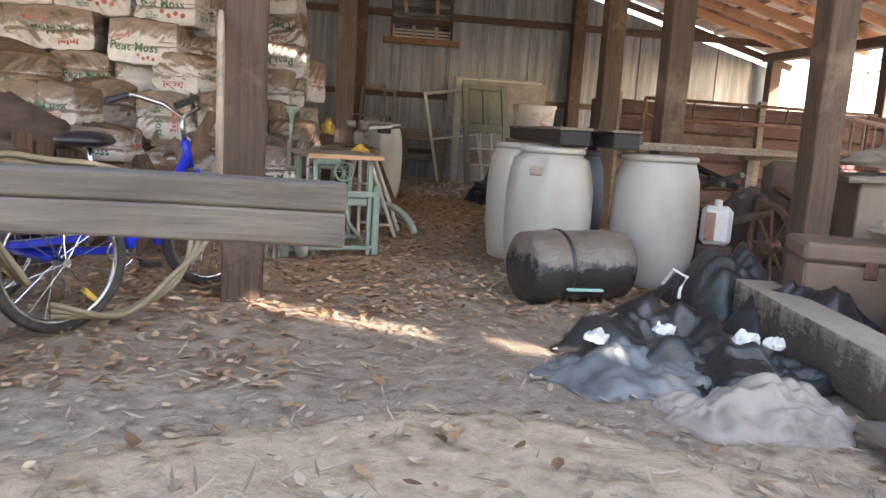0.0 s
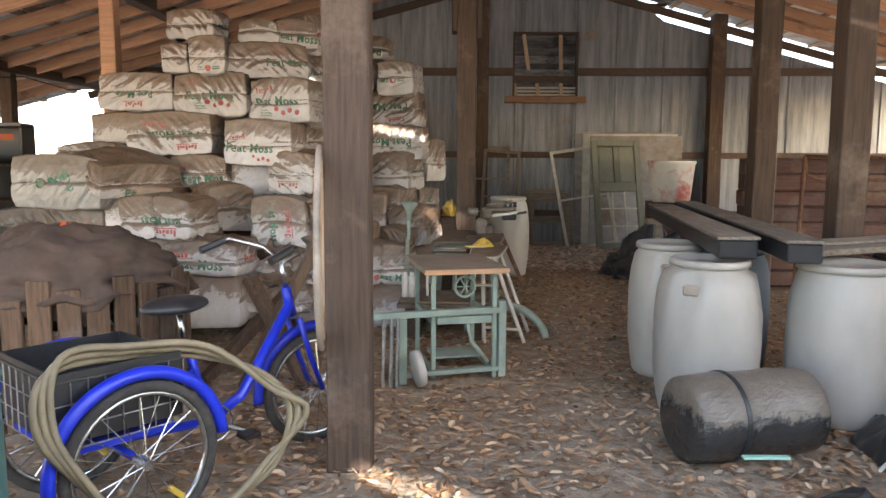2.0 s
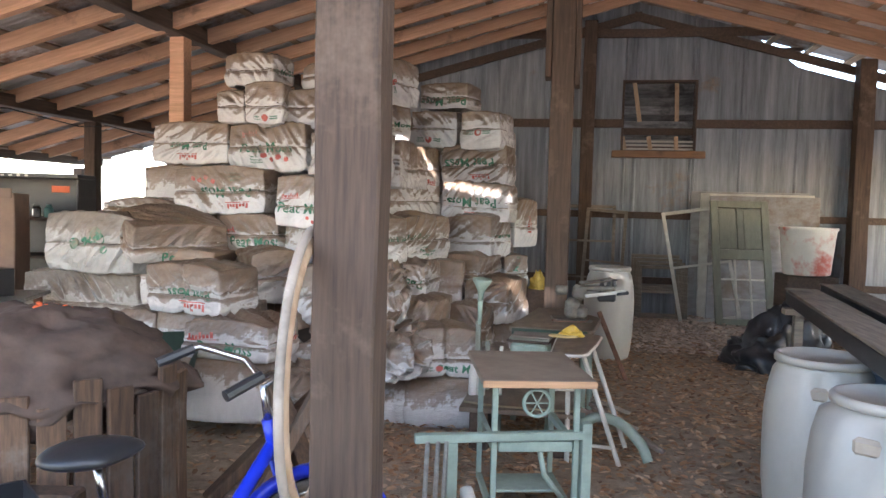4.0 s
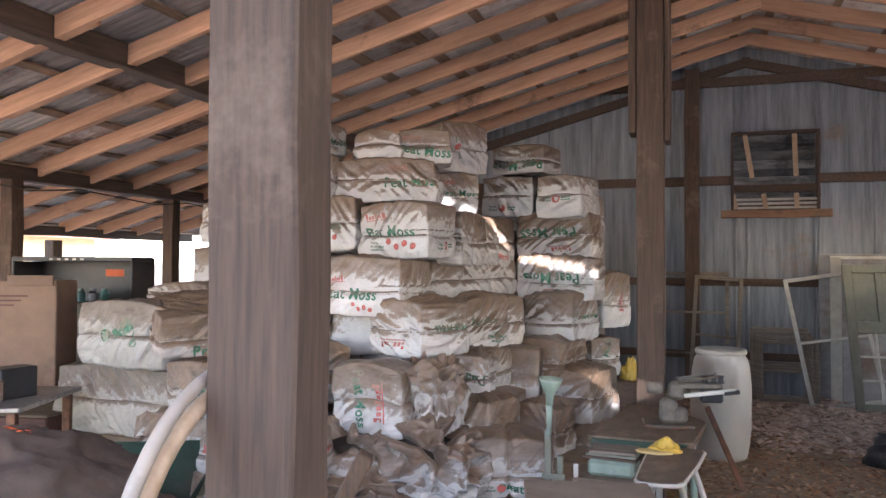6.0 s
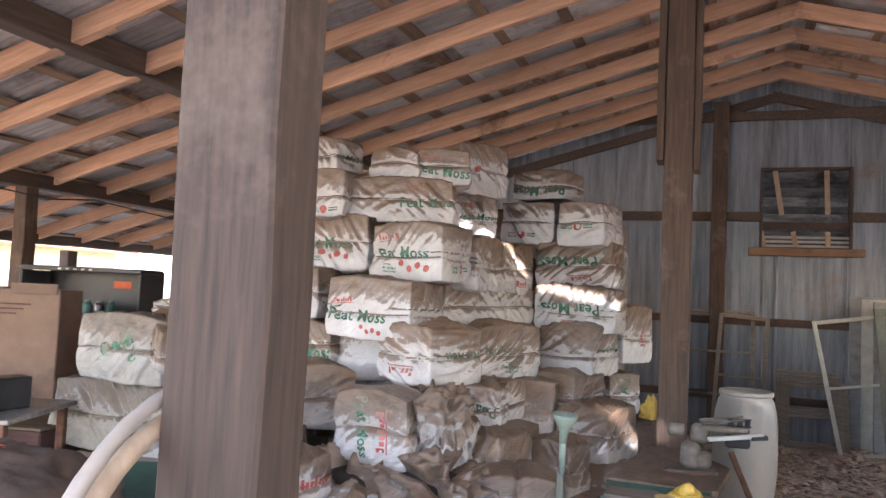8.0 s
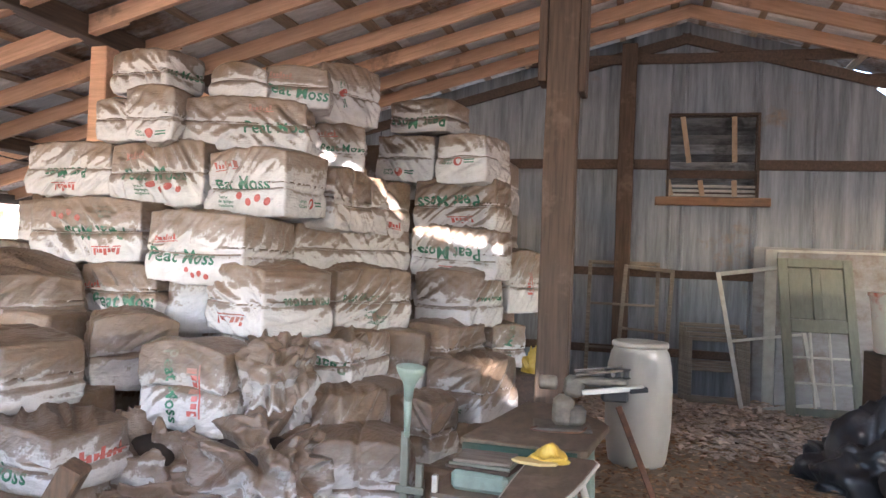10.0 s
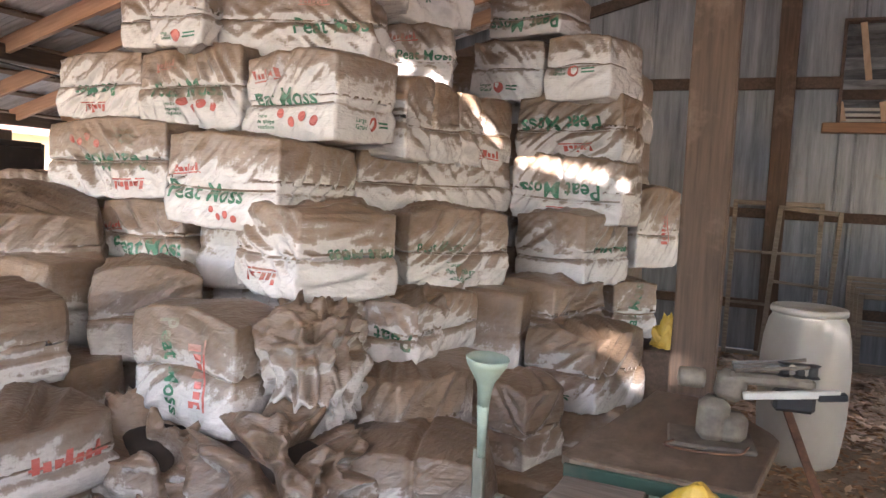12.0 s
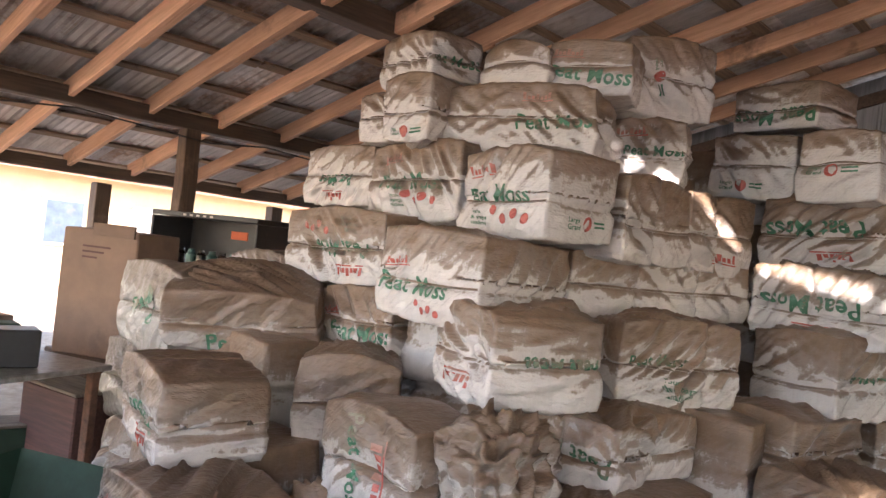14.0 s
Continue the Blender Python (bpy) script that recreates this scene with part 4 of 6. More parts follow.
bag(-0.63, 9.99, 1.37, 0.36, 0.50, 0.44, 57, "brand", [("mark", 0.1, 0.0, 0.2, 90)])
bag(-1.38, 8.15, 0.96, 0.58, 0.50, 0.26, 10, "title_down", [("title", 0.12, 0.0, 0.4, 170)], wrinkle=1.7)
bag(-1.29, 8.44, 0.94, 0.41, 0.40, 0.27, 79, "plain")
bag(-0.90, 9.18, 0.96, 0.45, 0.50, 0.29, -19, "plain", wrinkle=1.3)
bag(-0.61, 8.93, 0.73, 0.39, 0.47, 0.36, -17, "logo", [("logo", -0.1, -0.32, 0.2, 0)])
bag(-0.66, 9.78, 0.92, 0.30, 0.50, 0.32, 43, "title", [("title", 0.0, 0.0, 0.35, 80)])
bag(-1.12, 7.90, 0.67, 0.41, 0.41, 0.33, -15, "logo", [("side_logo", -0.1, -0.25, 0.2, 0), ("title", -0.3, -0.2, 0.35, 0)])
bag(-0.76, 8.35, 0.59, 0.32, 0.21, 0.33, -17, "plain", wrinkle=1.4, slump=0.45, mat=BROWNBAG)
bag(-0.87, 7.61, 0.53, 0.51, 0.50, 0.33, 17, "title_low", [("logo", -0.05, -0.3, 0.2, 0), ("title", 0.25, -0.3, 0.34, 0)], slump=0.45, mat=BROWNBAG)
bag(-2.40, 7.08, 0.95, 0.61, 0.41, 0.31, -14, "brand", [("title", 0.1, -0.08, 0.36, 180), ("mark", 0.14, -0.33, 0.24, 180)], slump=0.45, mat=DIRTYBAG)
bag(-2.96, 7.64, 1.27, 0.72, 0.50, 0.29, 50, "title_low", [("title", 0.1, -0.36, 0.46, 0)], pitch=16, slump=0.45, mat=BROWNBAG)
bag(-2.04, 6.91, 0.67, 0.60, 0.45, 0.25, -4, "brand", [("mark", -0.28, 0.1, 0.22, 0), ("title", 0.0, -0.18, 0.4, 0), ("side_mark", 0.1, 0.1, 0.28, 0)], slump=0.45, mat=DIRTYBAG)
bag(-2.21, 7.71, 0.98, 0.43, 0.45, 0.38, 45, "plain", wrinkle=1.5, slump=0.45, mat=BROWNBAG)
bag(-3.46, 8.25, 1.45, 0.71, 0.50, 0.15, 0, "plain", slump=0.45, mat=BROWNBAG)
bag(-2.87, 7.25, 0.64, 0.34, 0.50, 0.29, 0, "plain", slump=0.45, mat=DIRTYBAG)
bag(-1.59, 7.41, 0.90, 0.44, 0.32, 0.39, 0, "upright", [("title", -0.1, 0.0, 0.36, -84), ("mark", 0.16, -0.02, 0.26, 96)], slump=0.6, mat=BROWNBAG)
bag(-3.58, 7.67, 0.75, 1.02, 0.50, 0.46, -3, "plain", mat=PALEBAG, slump=0.3)
bag(-3.42, 7.60, 1.20, 0.78, 0.50, 0.42, -7, "pale", [("blots", 0, 0, 0.3, 0)], mat=PALEBAG, slump=0.3)
shell(-1.29, 7.55, 0.88, 0.34, 0.36, 0.44, 5)
shell(-1.72, 7.28, 0.53, 0.48, 0.36, 0.42, 5)
shell(-1.25, 7.33, 0.57, 0.62, 0.36, 0.4, -8)
shell(-1.62, 7.18, 0.34, 0.6, 0.34, 0.36, 20)

# hidden and half-hidden bales that carry the stack
for bx, by, bz in ((-2.75, 8.5, 0.95), (-2.1, 8.65, 0.95), (-2.75, 8.45, 0.58), (-2.1, 8.6, 0.58), (-2.75, 8.45, 0.2), (-2.1, 8.6, 0.2), (-1.5, 8.75, 0.62), (-1.5, 8.75, 0.22), (-1.55, 8.9, 0.98), (-2.7, 8.75, 1.3), (-2.1, 8.85, 1.3), (-2.6, 8.8, 1.65), (-3.35, 8.7, 1.62), (-3.35, 8.65, 1.24), (-3.35, 8.6, 0.86), (-3.35, 8.6, 0.48), (-1.9, 8.32, 1.27), (-1.9, 8.4, 1.0)):
    bag(bx, by, bz, 0.66, 0.6, 0.4, 8, "plain", hidden=True)
for bx, by, bz, bw in ((-0.85, 9.85, 0.2, 0.8), (-1.9, 7.5, 0.3, 0.8), (-2.7, 7.4, 0.28, 0.75), (-1.2, 7.75, 0.17, 0.7), (-2.4, 7.25, 0.62, 0.6), (-2.1, 6.98, 0.35, 0.6), (-0.7, 8.35, 0.2, 0.5), (-3.55, 7.8, 0.25, 0.8), (-1.2, 8.95, 0.85, 0.6), (-0.65, 9.0, 0.35, 0.5), (-0.9, 9.5, 0.6, 0.6), (-0.85, 7.72, 0.2, 0.5), (-2.85, 7.7, 0.95, 0.6), (-1.12, 8.3, 0.6, 0.4)):
    bag(bx, by, bz, bw, 0.5, 0.4, 4, "plain", hidden=True)
for i in range(6):
    bag(-1.75, 10.2, 0.2 + 0.4 * i, 0.8, 0.6, 0.4, 4, "plain", hidden=True)
    bag(-0.95, 10.15, 0.2 + 0.38 * i, 0.7, 0.6, 0.4, 0, "plain", hidden=True)
    bag(-1.85 - 0.05 * (i % 2), 9.3, 0.2 + 0.36 * i, 0.6, 0.5, 0.37, 80, "plain", hidden=True)
t = thing("funnel", "dusty mint green plastic funnel on a stake", "funnel")
part("bowl", lathe([(0.018, 0), (0.022, 0.05), (0.028, 0.075), (0.06, 0.13), (0.066, 0.15), (0.062, 0.152), (0.05, 0.13), (0.02, 0.08)], 24, None, pose(-0.56, 7.4, 0.9, 4, 4, 0)), MINT, t, smooth=True)
part("spout", tube([(-0.56, 7.4, 0.905), (-0.562, 7.41, 0.74)], [0.019, 0.012], 12), MINT, t, smooth=True)
part("stake", block(-0.585, -0.55, 7.405, 7.435, 0.0, 0.76, 0.004, None, None, 6, 0.006), OLIVE, t, "flaking mint wooden stake")
part("stake", block(-0.52, -0.488, 7.42, 7.45, 0.0, 0.62, 0.004, None, None, 6, 0.006), OLIVE, t, "flaking mint wooden stake")
part("tie", block(-0.6, -0.47, 7.39, 7.404, 0.5, 0.53, 0.003), OLIVE, t)
for x_, h_ in ((-0.58, 0.29), (-0.525, 0.29), (-0.4, 0.42)):
    solo("can", lathe([(0.026, 0), (0.028, 0.004), (0.028, 0.16), (0.018, 0.18), (0.018, 0.2), (0.012, 0.202)], 16, None, pose(x_, 7.28, h_, 0, 0, 0)) if x_ < -0.5 else block(x_ - 0.012, x_ + 0.012, 7.3, 7.325, 0.3, 0.62, 0.003), OLDWHITE, "dusty white spray can on a low board" if x_ < -0.5 else "thin pale stick standing on a low board", "can" if x_ < -0.5 else "stick")

# ---- white drums ----


def drum(x, y, label, yaw=0.0, r=0.255, h=0.87, mat=DRUMMAT, notch=True, neck=0.8):
    t = thing("drum", label, "drum", (x, y, 0), yaw, "plastic drums")
    prof = [(r * 0.78, 0.0), (r * 0.85, 0.02), (r * 0.9, 0.08), (r * 0.985, 0.25), (r, 0.42), (r * 0.995, 0.58), (r * 0.95, 0.7), (r * max(0.87, neck + 0.02), 0.79), (r * neck, 0.815), (r * neck, 0.83)]
    b = lathe([(a, z * h / 0.87) for a, z in prof], 40)
    if notch:
        for v in b.verts:                               # hand holds pressed into the shoulder
            for ang in (-140, -40, 80):
                d = (math.degrees(math.atan2(v.co.y, v.co.x)) - ang + 180) % 360 - 180
                if abs(d) < 13 and 0.66 < v.co.z / h * 0.87 < 0.8:
                    v.co.x *= 0.84
                    v.co.y *= 0.84
    part("body", b, mat, t, smooth=True)
    part("lid_ring", lathe([(r * neck, h * 0.955), (r * (neck + 0.05), h * 0.96), (r * (neck + 0.05), h * 0.985), (r * (neck + 0.02), h), (r * (neck - 0.04), h), (r * (neck - 0.05), h * 0.985)], 40), mat, t, "ribbed rim of the lid", smooth=True)
    for ang in (-140, -40):
        if notch:
            q = Matrix.Rotation(radians(ang), 4, "Z")
            part("hand_hold", block(r * 0.7, r * 0.845, -0.055, 0.055, h * 0.785, h * 0.86, 0.014, None, q), CLOTH, t, "tan block set in the hand hold")
    return t


drum(1.24, 5.42, "white plastic drum with tan hand holds", 12, 0.285, neck=0.7)
drum(1.95, 5.36, "cream plastic drum with a ribbed rim", 40, 0.283, 0.86, notch=False, neck=0.83)
drum(1.24, 6.22, "greyish white plastic drum behind another", 30)
drum(1.62, 6.15, "slate blue plastic drum between white drums", 0, 0.24, 0.85, BLUEDRUM, False)
drum(0.42, 10.35, "white plastic drum with a torn shoulder", 200, 0.255, 0.95)

# fallen dark barrel
m = Matrix.Translation((0.9, 4.7, 0.205)) @ Matrix.Rotation(radians(16), 4, "Z") @ Matrix.Rotation(radians(90), 4, "Y")
t = thing("fallen_barrel", "dark grimy barrel lying on its side before white drums", "barrel")
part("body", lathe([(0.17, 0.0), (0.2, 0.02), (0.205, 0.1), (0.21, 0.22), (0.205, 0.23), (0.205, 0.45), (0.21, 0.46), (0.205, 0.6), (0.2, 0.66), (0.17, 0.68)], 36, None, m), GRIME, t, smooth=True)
part("hoop", lathe([(0.212, 0.215), (0.216, 0.22), (0.216, 0.235), (0.212, 0.24)], 36, None, m), BLACK, t)
solo("trim_strip", block(0, 0.2, 0, 0.035, 0, 0.012, 0.003, None, Matrix.Translation((1.1, 4.42, 0.13)) @ Matrix.Rotation(radians(2), 4, "Z")), surface("mint_strip", (0.35, 0.62, 0.5), (0.3, 0.55, 0.44), None, 8.0), "mint green plastic strip lying against a barrel", "strip")

# planks across the drums
for a, c, wd, hh_, mt, lb in (((1.68, 8.2), (1.34, 5.28), 0.2, 0.1, BLACK, "long black box beam resting on drums"), ((2.05, 8.7), (1.62, 5.12), 0.17, 0.1, BLACK, "second black box beam resting on drums"), ((1.86, 8.0), (1.5, 5.5), 0.06, 0.05, GREYWOOD_Y, "grey plank laid across the drums")):
    d = Vector((a[0] - c[0], a[1] - c[1], 0))
    L = d.length
    m = Matrix.Translation((c[0], c[1], 0.885)) @ Matrix.Rotation(math.atan2(-d.x, d.y), 4, "Z")
    t = thing("box_beam", lb, "beam", group="planks on drums")
    part("body", block(-wd / 2, wd / 2, 0, L, 0, hh_, 0.008, None, m, 6, 0.004), mt, t)
    if mt is BLACK:
        part("top_board", block(-wd / 2 - 0.01, wd / 2 + 0.01, 0, L, hh_ + 0.001, hh_ + 0.018, 0.003, None, m, 6, 0.003), GREYWOOD_Y, t, "dusty grey top board")
for i, (xa, ya, xb, yb, z) in enumerate(((1.75, 5.45, 3.5, 6.3, 0.885), (1.9, 5.7, 3.7, 6.6, 0.9))):
    d = Vector((xb - xa, yb - ya, 0))
    solo("plank", block(0, d.length, -0.08, 0.08, 0, 0.035, 0.004, None, Matrix.Translation((xa, ya, z)) @ Matrix.Rotation(math.atan2(d.y, d.x), 4, "Z"), 6, 0.004), GREYWOOD, "grey dusty plank reaching from a drum to the junk heap", "plank", "planks on drums")
t = thing("plank_rest", "rough trestle carrying plank ends behind the drums", "trestle", (3.4, 6.35, 0))
for dx in (-0.25, 0.25):
    part("leg", block(dx - 0.03, dx + 0.03, -0.03, 0.03, 0, 0.84, 0.004), GREYWOOD, t)
part("top", block(-0.32, 0.32, -0.05, 0.05, 0.84, 0.885, 0.004), GREYWOOD, t)
t = thing("plank_rest", "rough trestle under the far ends of black box beams", "trestle", (1.9, 7.95, 0))
for dx in (-0.3, 0.3):
    part("leg", block(dx - 0.03, dx + 0.03, -0.03, 0.03, 0, 0.84, 0.004), GREYWOOD, t)
part("top", block(-0.4, 0.4, -0.05, 0.05, 0.84, 0.885, 0.004), GREYWOOD, t)
t = thing("tyre_heap", "black rubbish heap with an old tyre beside the drums", "rubbish", (2.1, 10.4, 0))
part("tyre", tube(circle_points((0.25, -0.45, 0.12), 0.27, (1, 0.2, 0), (0, 0.97, 0.2), 26), 0.08, 10, None, True), RUBBER, t, smooth=True)
part("sheeting", crumple(0.48, 0.42, 0.6, 3.0, 2.4, 0.35), SHEET, t, "black plastic sheeting", smooth=True)

# ---- right-hand junk ----
t = thing("timber_baulk", "heavy squared grey timber lying on the dirt", "timber")
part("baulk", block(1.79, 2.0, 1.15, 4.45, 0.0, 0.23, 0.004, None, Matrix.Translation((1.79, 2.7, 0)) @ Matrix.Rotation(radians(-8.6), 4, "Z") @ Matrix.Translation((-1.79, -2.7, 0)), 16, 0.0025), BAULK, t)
solo("board_scrap", block(1.35, 1.5, 1.6, 2.6, 0.04, 0.075, 0.004, None, Matrix.Translation((0.25, 0.2, 0)), 5, 0.008), GREYWOOD_Y, "grey board scrap lying in the dirt", "board")


def heap(name, x, y, sx, sy, sz, seed, mat, label, category, folds=3.0, amp=0.4):
    ob = solo(name, rumple(sx * 1.12, sy * 1.12, sz * 1.1, seed, folds, amp), mat, label, category, smooth=True)
    ob.matrix_world = pose(x, y, 0.0)
    return ob


heap("plastic_sheet", 1.35, 3.75, 0.42, 0.34, 0.26, 1.0, FILM, "crumpled black plastic sheeting on the dirt", "plastic sheet", 2.0, 0.35)
heap("plastic_sheet", 1.1, 3.45, 0.34, 0.24, 0.1, 2.2, surface("grey_plastic", (0.21, 0.215, 0.215), (0.1, 0.105, 0.107), (0.27, 0.24, 0.21), 6.0, rough=0.3), "torn grey plastic sheeting lying flat", "plastic sheet", 2.0, 0.3)
heap("plastic_sheet", 1.55, 3.35, 0.3, 0.22, 0.14, 5.1, FILM, "black plastic scraps against a timber", "plastic sheet", 2.0, 0.35)
heap("tarp", 1.36, 3.0, 0.36, 0.2, 0.13, 3.3, GREYTARP, "folded grey dusty tarpaulin on the ground", "tarpaulin", 2.2, 0.3)
heap("tarp", 1.15, 3.85, 0.2, 0.22, 0.16, 4.9, GREYTARP, "grey sheet end standing out of a heap", "tarpaulin", 2.0, 0.35)
for x, y, z, s in ((0.98, 3.62, 0.1, 0.07), (1.62, 3.55, 0.12, 0.075), (1.72, 3.5, 0.12, 0.06), (1.28, 3.62, 0.14, 0.06)):
    b = crumple(s, s * 0.6, s * 0.7, x * 5, 2.0, 0.25)
    ob = solo("plastic_scrap", b, WHITE, "torn white plastic scrap on a sheeting heap", "scrap", "white scraps")
    ob.matrix_world = pose(x, y, z, 12, 8, 30)
solo("cord", tube([(1.42, 3.98, 0.28), (1.44, 3.92, 0.36), (1.5, 3.9, 0.33), (1.47, 3.9, 0.27), (1.45, 3.86, 0.24)], 0.008, 6), WHITE, "loop of white cord on black sheeting", "cord")
heap("plastic_sheet", 2.3, 4.1, 0.35, 0.3, 0.36, 6.6, FILM, "glossy black plastic stuffed behind a timber", "plastic sheet", 2.0, 0.35)
heap("plastic_sheet", 2.15, 4.75, 0.35, 0.3, 0.32, 7.9, FILM, "dark crumpled sheeting below junk", "plastic sheet", 2.0, 0.35)


def chest(x, y, z, w, d, h, yaw, mat, label, lid=True):
    t = thing("chest", label, "chest", (x, y, z), yaw, "old chests")
    part("body", block(-w / 2, w / 2, -d / 2, d / 2, 0, h * (0.8 if lid else 1), 0.015, None, None, 3, 0.006), mat, t)
    if lid:
        part("lid", block(-w / 2 - 0.01, w / 2 + 0.01, -d / 2 - 0.01, d / 2 + 0.01, h * 0.8 + 0.004, h, 0.02, None, None, 3, 0.006), mat, t)
    part("latch", block(-0.03, 0.03, -d / 2 - 0.022, -d / 2 - 0.011, h * 0.68, h * 0.86, 0.003), RUST, t, "rusty latch")
    return t


chest(2.72, 3.55, 0.0, 0.6, 0.45, 0.48, -22, REDPAINT, "red painted chest flaking to bare wood")
chest(2.55, 4.15, 0.0, 0.6, 0.42, 0.5, -20, CARD, "brown board chest beside a red chest")
chest(3.0, 3.95, 0.5, 0.6, 0.42, 0.24, -15, PLYTOP, "dusty brown wooden trunk stacked on a chest")
chest(3.15, 3.5, 0.0, 0.5, 0.4, 0.5, -10, REDPAINT, "red chest holding up a dark trunk")
t = thing("crate", "tan open box with cloth rags spilling out", "crate", (3.55, 4.85, 0.38), -22)
part("body", block(-0.5, 0.5, -0.28, 0.28, 0.0, 0.42, 0.01, None, None, 3, 0.006), PLYTOP, t)
part("top_board", block(-0.55, 0.55, -0.32, 0.32, 0.43, 0.47, 0.006, None, Matrix.Rotation(radians(-4), 4, "Y"), 3, 0.006), GREYWOOD, t, "grey loose top board")
rag = crumple(0.45, 0.25, 0.14, 9.1)
bmesh.ops.transform(rag, matrix=Matrix.Translation((-0.05, 0, 0.5)), verts=rag.verts)
part("rag", rag, CLOTH, t, "tan dusty cloth", smooth=True)
rag = crumple(0.3, 0.12, 0.1, 9.7)
bmesh.ops.transform(rag, matrix=Matrix.Translation((-0.1, -0.3, 0.12)), verts=rag.verts)
part("rag", rag, CLOTH, t, "pale rag hanging out", smooth=True)
part("base", block(-0.45, 0.45, -0.26, 0.26, -0.38, -0.005, 0.01), LINTWOOD, t, "dark base box")
t = thing("armchair", "brown worn padded armchair buried in junk", "armchair", (3.1, 5.45, 0), -25)
part("seat", block(-0.28, 0.28, -0.25, 0.3, 0.15, 0.4, 0.05, None, None, 4, 0.01), BROWNTARP, t)
part("backrest", block(-0.28, 0.28, 0.2, 0.36, 0.38, 0.86, 0.06, None, None, 4, 0.015), BROWNTARP, t)
for sx in (-1, 1):
    part("armrest", block(sx * 0.3 - 0.05, sx * 0.3 + 0.05, -0.27, 0.32, 0.12, 0.62, 0.03, None, None, 4, 0.01), BROWNTARP, t)
    part("leg", block(sx * 0.24 - 0.025, sx * 0.24 + 0.025, -0.24, -0.19, 0, 0.16, 0.004), LINTWOOD, t)
t = thing("wagon_wheel", "rusty spoked iron wheel leaning on junk", "wheel", (2.62, 5.05, 0.33), 20)
part("rim", tube(circle_points((0, 0, 0), 0.26, (0.35, 0.9, 0), (0, 0.1, 1), 30), 0.022, 8, None, True), RUST, t, smooth=True)
part("hub", lathe([(0.04, -0.05), (0.05, -0.04), (0.05, 0.04), (0.04, 0.05)], 14, None, Matrix.Rotation(radians(70), 4, "Y")), RUST, t)
for i in range(8):
    a = 2 * math.pi * i / 8
    part("spoke", tube([(0, 0, 0), (0.35 * 0.26 * math.cos(a), 0.9 * 0.26 * math.cos(a) + 0.026 * math.sin(a), 0.26 * math.sin(a))], 0.011, 6), RUST, t)
# bits of machinery and canisters behind the cream drum
rng = random.Random(77)
for i in range(16):
    x, y = 2.3 + 0.9 * rng.random(), 5.3 + 1.1 * rng.random()
    a = rng.random() * 360
    mt = rng.choice([RUST, STEEL, BLACK, GREYWOOD, LINTWOOD])
    L = 0.3 + 0.6 * rng.random()
    z = 0.08 + 0.6 * rng.random()
    solo("scrap_bar", block(-L / 2, L / 2, -0.02, 0.02, -0.02, 0.02, 0.004, None, Matrix.Translation((x, y, z)) @ Euler((rng.random(), rng.random() * 0.9 - 0.45, radians(a))).to_matrix().to_4x4()), mt, "rusty scrap bar tangled in a junk heap", "scrap", "junk heap scraps")
heap("rubbish_heap", 2.75, 5.85, 0.6, 0.5, 0.55, 12.0, BROWNTARP, "dark heap of rags and scrap behind the drums", "rubbish", 3.5, 0.6)
t = thing("canister", "white and red plastic canister in a junk heap", "canister", (2.42, 5.4, 0.28), -25)
part("body", block(-0.1, 0.1, -0.07, 0.07, 0, 0.26, 0.03), WHITE, t)
part("label", block(-0.075, -0.01, -0.076, -0.071, 0.03, 0.22, 0.002), INKRED, t, "red label panel")
part("neck", lathe([(0.025, 0.255), (0.028, 0.3), (0.02, 0.305)], 14), WHITE, t)
part("stand", block(-0.12, 0.12, -0.09, 0.09, -0.28, -0.004, 0.01), LINTWOOD, t, "dark box below")

# stacked maroon planks and pipe frames in the side bay
for i in range(8):
    z0 = 0.02 + i * 0.175
    dy = 0.05 * ((i * 7) % 3)
    solo("stacked_plank", block(3.0 - 0.06 * (i % 2), 7.3, 9.55 + dy, 9.75 + dy, z0, z0 + 0.178, 0.02, None, None, 10, 0.008), MAROON, "dull maroon timber in a tall stack", "timber", "stacked maroon timbers")
# back row added to shut out light between the stacked planks
for i in range(4):
    solo("stacked_plank", block(3.05, 7.25, 9.9, 10.1, 0.02 + 0.35 * i, 0.37 + 0.35 * i, 0.01, None, None, 6, 0.004), MAROON, "dull maroon timber added to block light through a stack", "timber", "stacked maroon timbers")
for x in (3.15, 5.0, 6.9):
    solo("stake", block(x - 0.04, x + 0.04, 9.38, 9.46, 0, 1.5, 0.006, None, None, 5, 0.006), GREYWOOD, "grey stake holding a timber stack", "stake", "stack stakes")
t = thing("pipe_rack", "bent rusty pipe rack leaning on timber", "rack")
part("rail", tube([(3.4, 9.2, 1.44), (3.42, 9.2, 1.26), (3.55, 9.2, 1.2), (6.2, 9.2, 1.22)], 0.022, 8), RUST, t, smooth=True)
part("rail", tube([(3.4, 9.2, 1.44), (6.4, 9.2, 1.42)], 0.02, 8), RUST, t, smooth=True)
for x in (4.0, 4.6, 5.2, 5.9):
    part("rung", tube([(x, 9.2, 1.21), (x + 0.02, 9.2, 1.43)], 0.014, 6), RUST, t)
for x in (3.3, 6.2):
    part("leg", tube([(x, 9.05, 0), (x + 0.1, 9.2, 1.4)], 0.02, 6), RUST, t)
t = thing("ladder", "long rusty ladder lying along the open side", "ladder")
for z in (0.95, 1.25):
    part("rail", tube([(3.6, 6.2, z), (7.2, 9.3, z - 0.02)], 0.025, 8), RUST, t)
for i in range(11):
    f = (i + 0.5) / 11
    part("rung", tube([(3.6 + 3.6 * f, 6.2 + 3.1 * f, 0.95), (3.6 + 3.6 * f, 6.2 + 3.1 * f, 1.25)], 0.014, 6), GREYWOOD, t)
